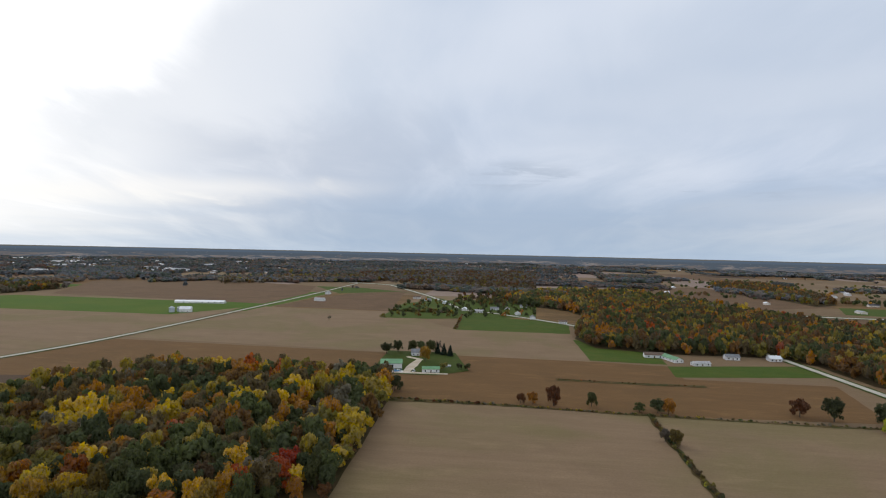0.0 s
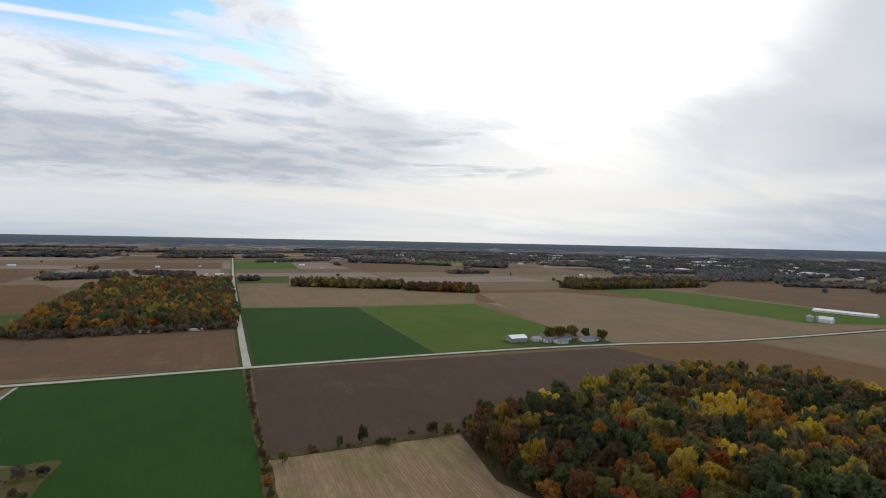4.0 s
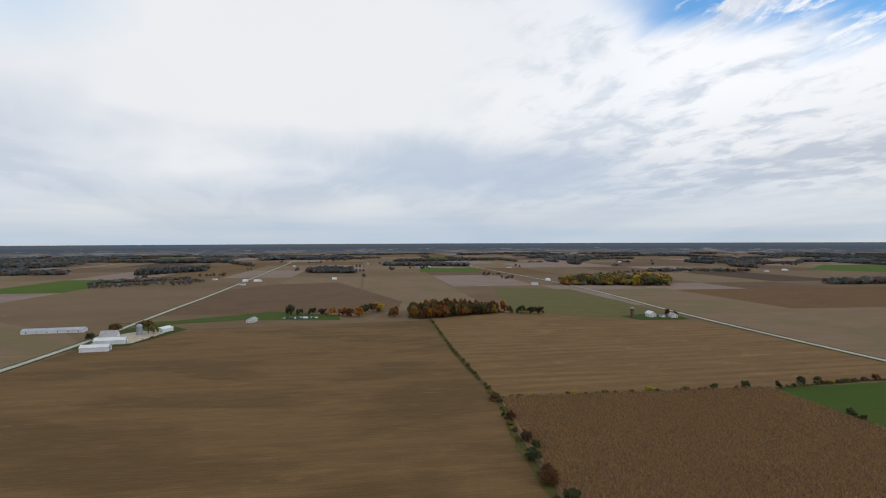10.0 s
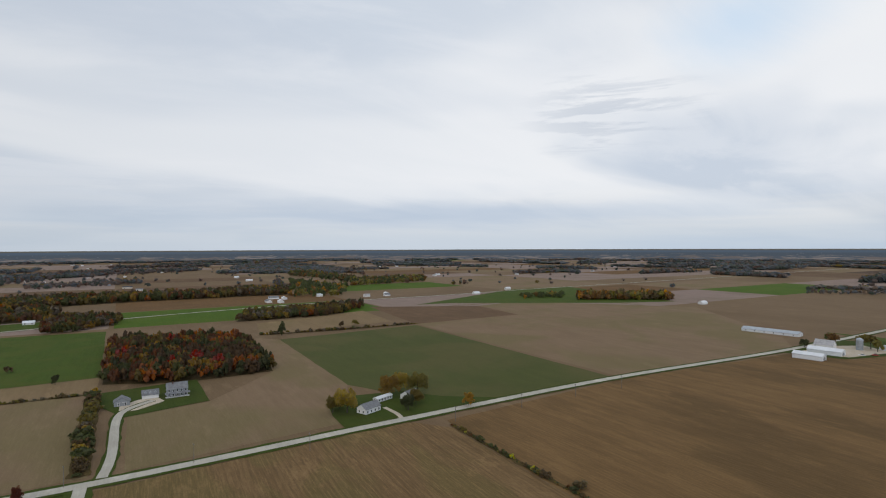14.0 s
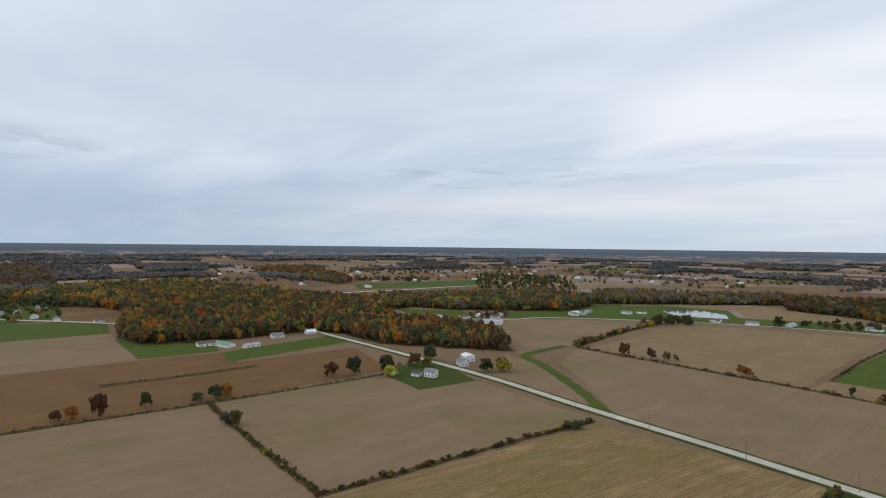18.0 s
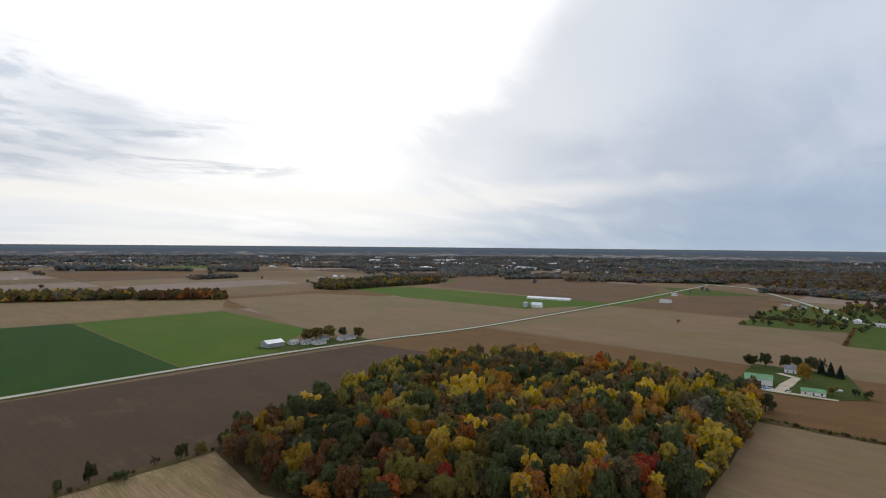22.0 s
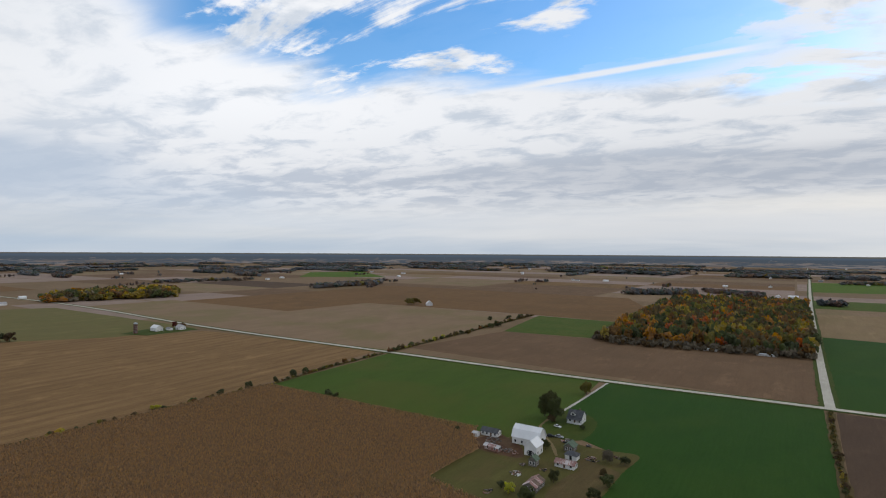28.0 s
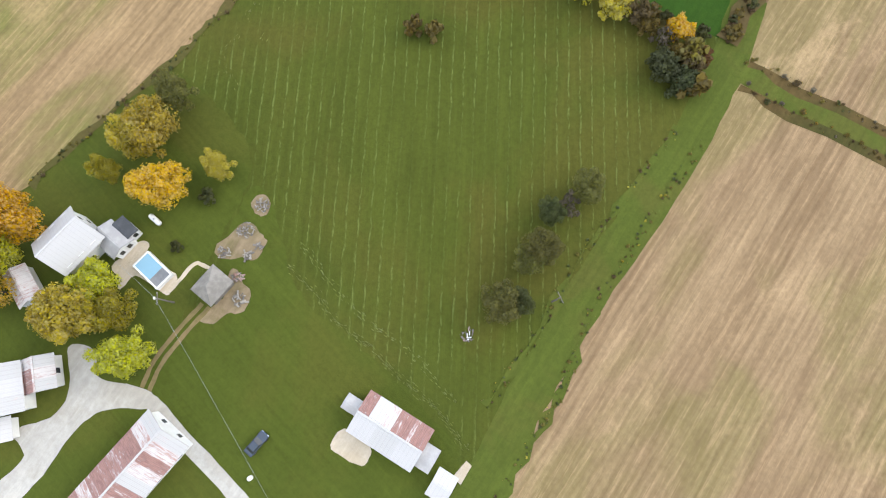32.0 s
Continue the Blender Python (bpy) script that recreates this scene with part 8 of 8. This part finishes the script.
plain_house(1060, -412, 83, 26, 11, 4.0, 2.8, "paint_white", "shingle_grey", "white farm building with a grey shingle roof in far fields", "barn", "barn")
plain_house(1039, -426, -7, 16, 11, 4.0, 2.8, "paint_white", "metal_white", "white farm building with a white metal roof in far fields", "barn", "barn")
plain_house(1052, -508, 83, 16, 11, 4.0, 2.8, "paint_white", "metal_white", "white farm building with a white metal roof in far fields", "barn", "barn")
plain_house(970, -624, 83, 16, 11, 4.0, 2.8, "paint_white", "shingle_grey", "white farm building with a grey shingle roof in far fields", "barn", "barn")
plain_house(113, -1477, -7, 16, 11, 4.0, 2.8, "paint_white", "metal_white", "white farm building with a white metal roof in far fields", "barn", "barn")
plain_house(77, -1470, 83, 16, 11, 4.0, 2.8, "paint_white", "shingle_pale", "white farm building with a pale shingle roof in far fields", "barn", "barn")
plain_house(-799, -1928, -7, 26, 11, 4.0, 2.8, "paint_white", "shingle_grey", "white farm building with a grey shingle roof in far fields", "barn", "barn")
plain_house(-633, -1266, -7, 16, 11, 4.0, 2.8, "paint_white", "metal_white", "white farm building with a white metal roof in far fields", "barn", "barn")
plain_house(-543, -1152, -7, 20, 11, 4.0, 2.8, "paint_white", "shingle_pale", "white farm building with a pale shingle roof in far fields", "barn", "barn")
plain_house(-1459, -1393, -7, 16, 11, 4.0, 2.8, "paint_white", "shingle_pale", "white farm building with a pale shingle roof in far fields", "barn", "barn")
plain_house(-1564, -1422, 83, 26, 11, 4.0, 2.8, "paint_white", "metal_white", "white farm building with a white metal roof in far fields", "barn", "barn")
plain_house(-1889, -1110, -7, 20, 11, 4.0, 2.8, "paint_white", "metal_white", "white farm building with a white metal roof in far fields", "barn", "barn")
plain_house(-2388, -1791, 83, 26, 11, 4.0, 2.8, "paint_white", "shingle_grey", "white farm building with a grey shingle roof in far fields", "barn", "barn")
plain_house(-2239, -1468, 83, 16, 11, 4.0, 2.8, "paint_white", "shingle_pale", "white farm building with a pale shingle roof in far fields", "barn", "barn")
plain_house(-3577, -1564, 83, 16, 11, 4.0, 2.8, "paint_white", "shingle_grey", "white farm building with a grey shingle roof in far fields", "barn", "barn")
plain_house(-112, -1475, -7, 16, 11, 4.0, 2.8, "paint_white", "metal_white", "white farm building with a white metal roof in far fields", "barn", "barn")
plain_house(-2165, -1249, 83, 26, 11, 4.0, 2.8, "paint_white", "shingle_pale", "white farm building with a pale shingle roof in far fields", "barn", "barn")
plain_house(-2013, -439, -7, 20, 11, 4.0, 2.8, "paint_white", "shingle_grey", "white farm building with a grey shingle roof in far fields", "barn", "barn")
plain_house(-2003, -321, 83, 26, 11, 4.0, 2.8, "paint_white", "metal_white", "white farm building with a white metal roof in far fields", "barn", "barn")
plain_house(-1919, 177, -7, 20, 11, 4.0, 2.8, "paint_white", "shingle_grey", "white farm building with a grey shingle roof in far fields", "barn", "barn")
plain_house(-1484, 182, 83, 26, 11, 4.0, 2.8, "paint_white", "metal_white", "white farm building with a white metal roof in far fields", "barn", "barn")
plain_house(-1487, 152, -7, 16, 11, 4.0, 2.8, "paint_white", "metal_white", "white farm building with a white metal roof in far fields", "barn", "barn")
plain_house(-1241, 1125, 83, 20, 11, 4.0, 2.8, "paint_white", "shingle_grey", "white farm building with a grey shingle roof in far fields", "barn", "barn")
plain_house(-1235, 1184, -7, 20, 11, 4.0, 2.8, "paint_white", "metal_white", "white farm building with a white metal roof in far fields", "barn", "barn")
plain_house(-1215, 1197, -7, 16, 11, 4.0, 2.8, "paint_white", "shingle_pale", "white farm building with a pale shingle roof in far fields", "barn", "barn")
plain_house(-2651, 2107, 83, 26, 11, 4.0, 2.8, "paint_white", "metal_white", "white farm building with a white metal roof in far fields", "barn", "barn")
plain_house(-2640, 2267, -7, 26, 11, 4.0, 2.8, "paint_white", "shingle_grey", "white farm building with a grey shingle roof in far fields", "barn", "barn")
plain_house(-1927, 509, 83, 26, 11, 4.0, 2.8, "paint_white", "metal_white", "white farm building with a white metal roof in far fields", "barn", "barn")
plain_house(-1747, 528, -7, 20, 11, 4.0, 2.8, "paint_white", "shingle_pale", "white farm building with a pale shingle roof in far fields", "barn", "barn")
plain_house(606, 1461, -7, 16, 11, 4.0, 2.8, "paint_white", "metal_white", "white farm building with a white metal roof in far fields", "barn", "barn")
plain_house(1034, 1431, 83, 26, 11, 4.0, 2.8, "paint_white", "shingle_pale", "white farm building with a pale shingle roof in far fields", "barn", "barn")
plain_house(1149, 1535, 83, 26, 11, 4.0, 2.8, "paint_white", "shingle_pale", "white farm building with a pale shingle roof in far fields", "barn", "barn")
plain_house(958, 1346, 83, 26, 11, 4.0, 2.8, "paint_white", "shingle_grey", "white farm building with a grey shingle roof in far fields", "barn", "barn")
plain_house(-252, 1198, 83, 16, 11, 4.0, 2.8, "paint_white", "shingle_pale", "white farm building with a pale shingle roof in far fields", "barn", "barn")
plain_house(-234, 1038, -7, 26, 11, 4.0, 2.8, "paint_white", "shingle_pale", "white farm building with a pale shingle roof in far fields", "barn", "barn")
plain_house(918, 4366, -7, 20, 11, 4.0, 2.8, "paint_white", "metal_white", "white farm building with a white metal roof in far fields", "barn", "barn")
plain_house(1175, 1571, 83, 26, 11, 4.0, 2.8, "paint_white", "metal_white", "white farm building with a white metal roof in far fields", "barn", "barn")
plain_house(734, 1720, 83, 20, 11, 4.0, 2.8, "paint_white", "metal_white", "white farm building with a white metal roof in far fields", "barn", "barn")
plain_house(2037, 1101, -7, 26, 11, 4.0, 2.8, "paint_white", "metal_white", "white farm building with a white metal roof in far fields", "barn", "barn")
plain_house(1613, 1132, 83, 20, 11, 4.0, 2.8, "paint_white", "metal_white", "white farm building with a white metal roof in far fields", "barn", "barn")
plain_house(1081, 1162, 83, 26, 11, 4.0, 2.8, "paint_white", "shingle_pale", "white farm building with a pale shingle roof in far fields", "barn", "barn")
plain_house(1816, 1253, -7, 16, 11, 4.0, 2.8, "paint_white", "shingle_pale", "white farm building with a pale shingle roof in far fields", "barn", "barn")
plain_house(1549, 903, -7, 26, 11, 4.0, 2.8, "paint_white", "metal_white", "white farm building with a white metal roof in far fields", "barn", "barn")
plain_house(2068, 975, -7, 20, 11, 4.0, 2.8, "paint_white", "metal_white", "white farm building with a white metal roof in far fields", "barn", "barn")
plain_house(2489, 818, -7, 16, 11, 4.0, 2.8, "paint_white", "shingle_grey", "white farm building with a grey shingle roof in far fields", "barn", "barn")
plain_house(2072, 1541, 83, 16, 11, 4.0, 2.8, "paint_white", "metal_white", "white farm building with a white metal roof in far fields", "barn", "barn")
sheet("river_pond", "pond_water", [(862, 344), (912, 350), (924, 310), (893, 259), (846, 242), (829, 277), (826, 316)], 0.33, label="pale shining pond beside the river road", category="pond")
sheet("river_lawn", "lawn", [(635, 451), (740, 314), (806, 200), (866, -43), (934, -55), (923, 92), (870, 235), (955, 274), (946, 388), (855, 442), (705, 517)], 0.20, label="green lawns along the river road", category="lawn")

# garage and long roof on the river road
building("grey_workshop", "long workshop with a grey metal roof", 546, 442, 118, 28, 12, 3.6, 2.0, "metal_white", "metal_grey", windows=3, category="shed")
building("ranch_house", "long ranch house with a green-grey roof", 222, 522, 100, 26, 9, 2.8, 2.0, "paint_white", "metal_green", windows=5)
building("ranch_wing", "low white wing of the ranch house", 240, 500, 5, 16, 7, 2.6, 1.4, "paint_white", "shingle_pale", windows=3)


def distant_land():
    """Random woodlots, tree rows and buildings that fill the far survey grid."""
    rnd = random.Random(8)
    for _ in range(430):
        far = 2100 + 2450 * rnd.random() ** 0.62
        az = rnd.uniform(0, 360)
        c = heading(az) * far
        half = rnd.uniform(60, 240) * far / 3000
        d = Vector((0.99, -0.125)) if rnd.random() < 0.5 else Vector((0.125, 0.99))
        woodlot("d" if rnd.random() < 0.75 else "b", tuple(c.xy - d * half), tuple(c.xy + d * half), rnd.uniform(40, 140), rnd.uniform(11, 17))
    for _ in range(210):
        far, az = rnd.uniform(2200, 4500), rnd.gauss(34, 18)
        c = heading(az) * far
        plain_house(c.x, c.y, rnd.choice((-7, 83)), rnd.choice((14, 20, 40)), rnd.choice((9, 14)), rnd.uniform(3, 6), 1.8, rnd.choice(("paint_white", "paint_cream", "siding_grey")),
                    rnd.choice(("shingle_grey", "metal_white", "shingle_pale", "shingle_brown")), "distant town building among trees", "town_building", "building")
    for _ in range(46):
        far, az = rnd.uniform(2300, 4300), rnd.gauss(38, 12)
        c = heading(az) * far
        plain_house(c.x, c.y, rnd.choice((-7, 83, 40)), rnd.uniform(30, 90), rnd.uniform(20, 36), rnd.uniform(6, 11), 1.0, "metal_white", rnd.choice(("metal_white", "metal_white", "shingle_pale")),
                    "long white hall at the edge of the town", "town_hall_building", "building")
    for _ in range(60):
        far, az = rnd.uniform(1250, 2300), rnd.uniform(-100, -28)
        c = heading(az) * far
        plain_house(c.x, c.y, rnd.choice((-7, 83)), rnd.choice((12, 16, 22)), rnd.choice((8, 10)), rnd.uniform(2.8, 4), 2.2, rnd.choice(("paint_white", "paint_white", "paint_cream", "siding_grey")),
                    rnd.choice(("shingle_grey", "metal_white", "shingle_pale", "shingle_brown", "shingle_dark")), "house of a scattered village between trees", "house", "house")
    for _ in range(90):
        far, az = rnd.uniform(1500, 3900), rnd.gauss(28, 18)
        c = heading(az) * far
        d = Vector((rnd.uniform(-1, 1), rnd.uniform(-1, 1))).normalized() * rnd.uniform(60, 200)
        woodlot(rnd.choice("dmb"), tuple(c.xy - d), tuple(c.xy + d), rnd.uniform(40, 120), 12)
    for _ in range(60):
        far, az = rnd.uniform(1800, 4200), rnd.uniform(60, 345)
        c = heading(az) * far
        plain_house(c.x, c.y, rnd.choice((-7, 83)), rnd.choice((14, 18, 30)), 11, 4.0, 2.6, "paint_white", rnd.choice(("metal_white", "shingle_grey", "shingle_pale")), "white farm building in distant fields", "barn", "barn")


distant_land()


def lone_trees():
    """Single trees and clumps along far field edges and roads."""
    r = np.random.default_rng(12)
    turn = Matrix.Rotation(radians(-7.2), 2)
    spots = []
    while len(spots) < 2600:
        far = 1350 + 3150 * r.random() ** 0.8
        c = heading(r.uniform(0, 360)) * far
        g = turn.inverted() @ Vector((c.x, c.y))
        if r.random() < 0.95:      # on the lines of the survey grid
            if r.random() < 0.5:
                g.x = round(g.x / 200) * 200 + r.uniform(-4, 4)
            else:
                g.y = round(g.y / 400) * 400 + r.uniform(-4, 4)
        p = turn @ g
        if abs(p.x) < 700 and abs(p.y) < 700:
            continue
        n = 1 + int(r.random() ** 2 * 16)
        run = (turn @ Vector((1.0, 0.0) if r.random() < 0.6 else (0.0, 1.0))) * 8.0
        for k in range(n):
            h = r.uniform(5, 13)
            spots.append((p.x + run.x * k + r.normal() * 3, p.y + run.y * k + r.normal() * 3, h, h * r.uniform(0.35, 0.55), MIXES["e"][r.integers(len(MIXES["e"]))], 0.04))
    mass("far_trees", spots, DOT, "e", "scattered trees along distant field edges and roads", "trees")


lone_trees()


def standing_corn():
    """Rows of dry corn: a tuft of leaves for each stretch of stalks."""
    poly = [(-95, -65), (-103, -146), (-136, -329), (-321, -299), (-299, -119), (-281, -114), (-270, -106), (-225, -113), (-217, -92), (-206, -60), (-205, -46), (-150, -54)]
    r = np.random.default_rng(9)
    d = np.array([math.cos(radians(83)), math.sin(radians(83))])
    s = np.array([d[1], -d[0]])
    u, v = np.meshgrid(np.arange(-420, 420, 0.5), np.arange(-420, 420, 0.8))
    pts = np.array([-205, -190]) + u.ravel()[:, None] * d + v.ravel()[:, None] * s
    pts = pts[inside(pts, poly)]
    pts += r.uniform(-0.32, 0.32, pts.shape)
    pts = pts[r.random(len(pts)) > 0.12]
    n = len(pts)
    h = r.uniform(1.6, 2.4, n)
    a = r.uniform(0, 6.28, n)
    w = r.uniform(0.14, 0.34, n)
    ca, sa = np.cos(a) * w, np.sin(a) * w
    x, y = pts.T
    lean = r.uniform(0.6, 2.2, n)
    V = np.stack([np.stack([x - ca, y - sa, h * 0.45], 1), np.stack([x + ca, y + sa, h * 0.5], 1), np.stack([x + ca * 1.2 - sa * lean, y + sa * 1.2 + ca * lean, h * 0.92], 1), np.stack([x - ca * 0.8 - sa * lean, y - sa * 0.8 + ca * lean, h], 1)], 1)
    ob = new("standing_corn", mesh_of("standing_corn", V.reshape(-1, 3), np.arange(4 * n).reshape(-1, 4), ("corn_leaf",)))
    tagged(ob, "dense stand of dry brown corn stalks", "corn", kind="stuff")


standing_corn()


# poles along the east road
for y in (168, 118, 67, 22, -24, -75, -125, -212, -262, -309, -355):
    pole(268 + 0.115 * y + (6 if y > -100 else -9), y, 9.5, 5)
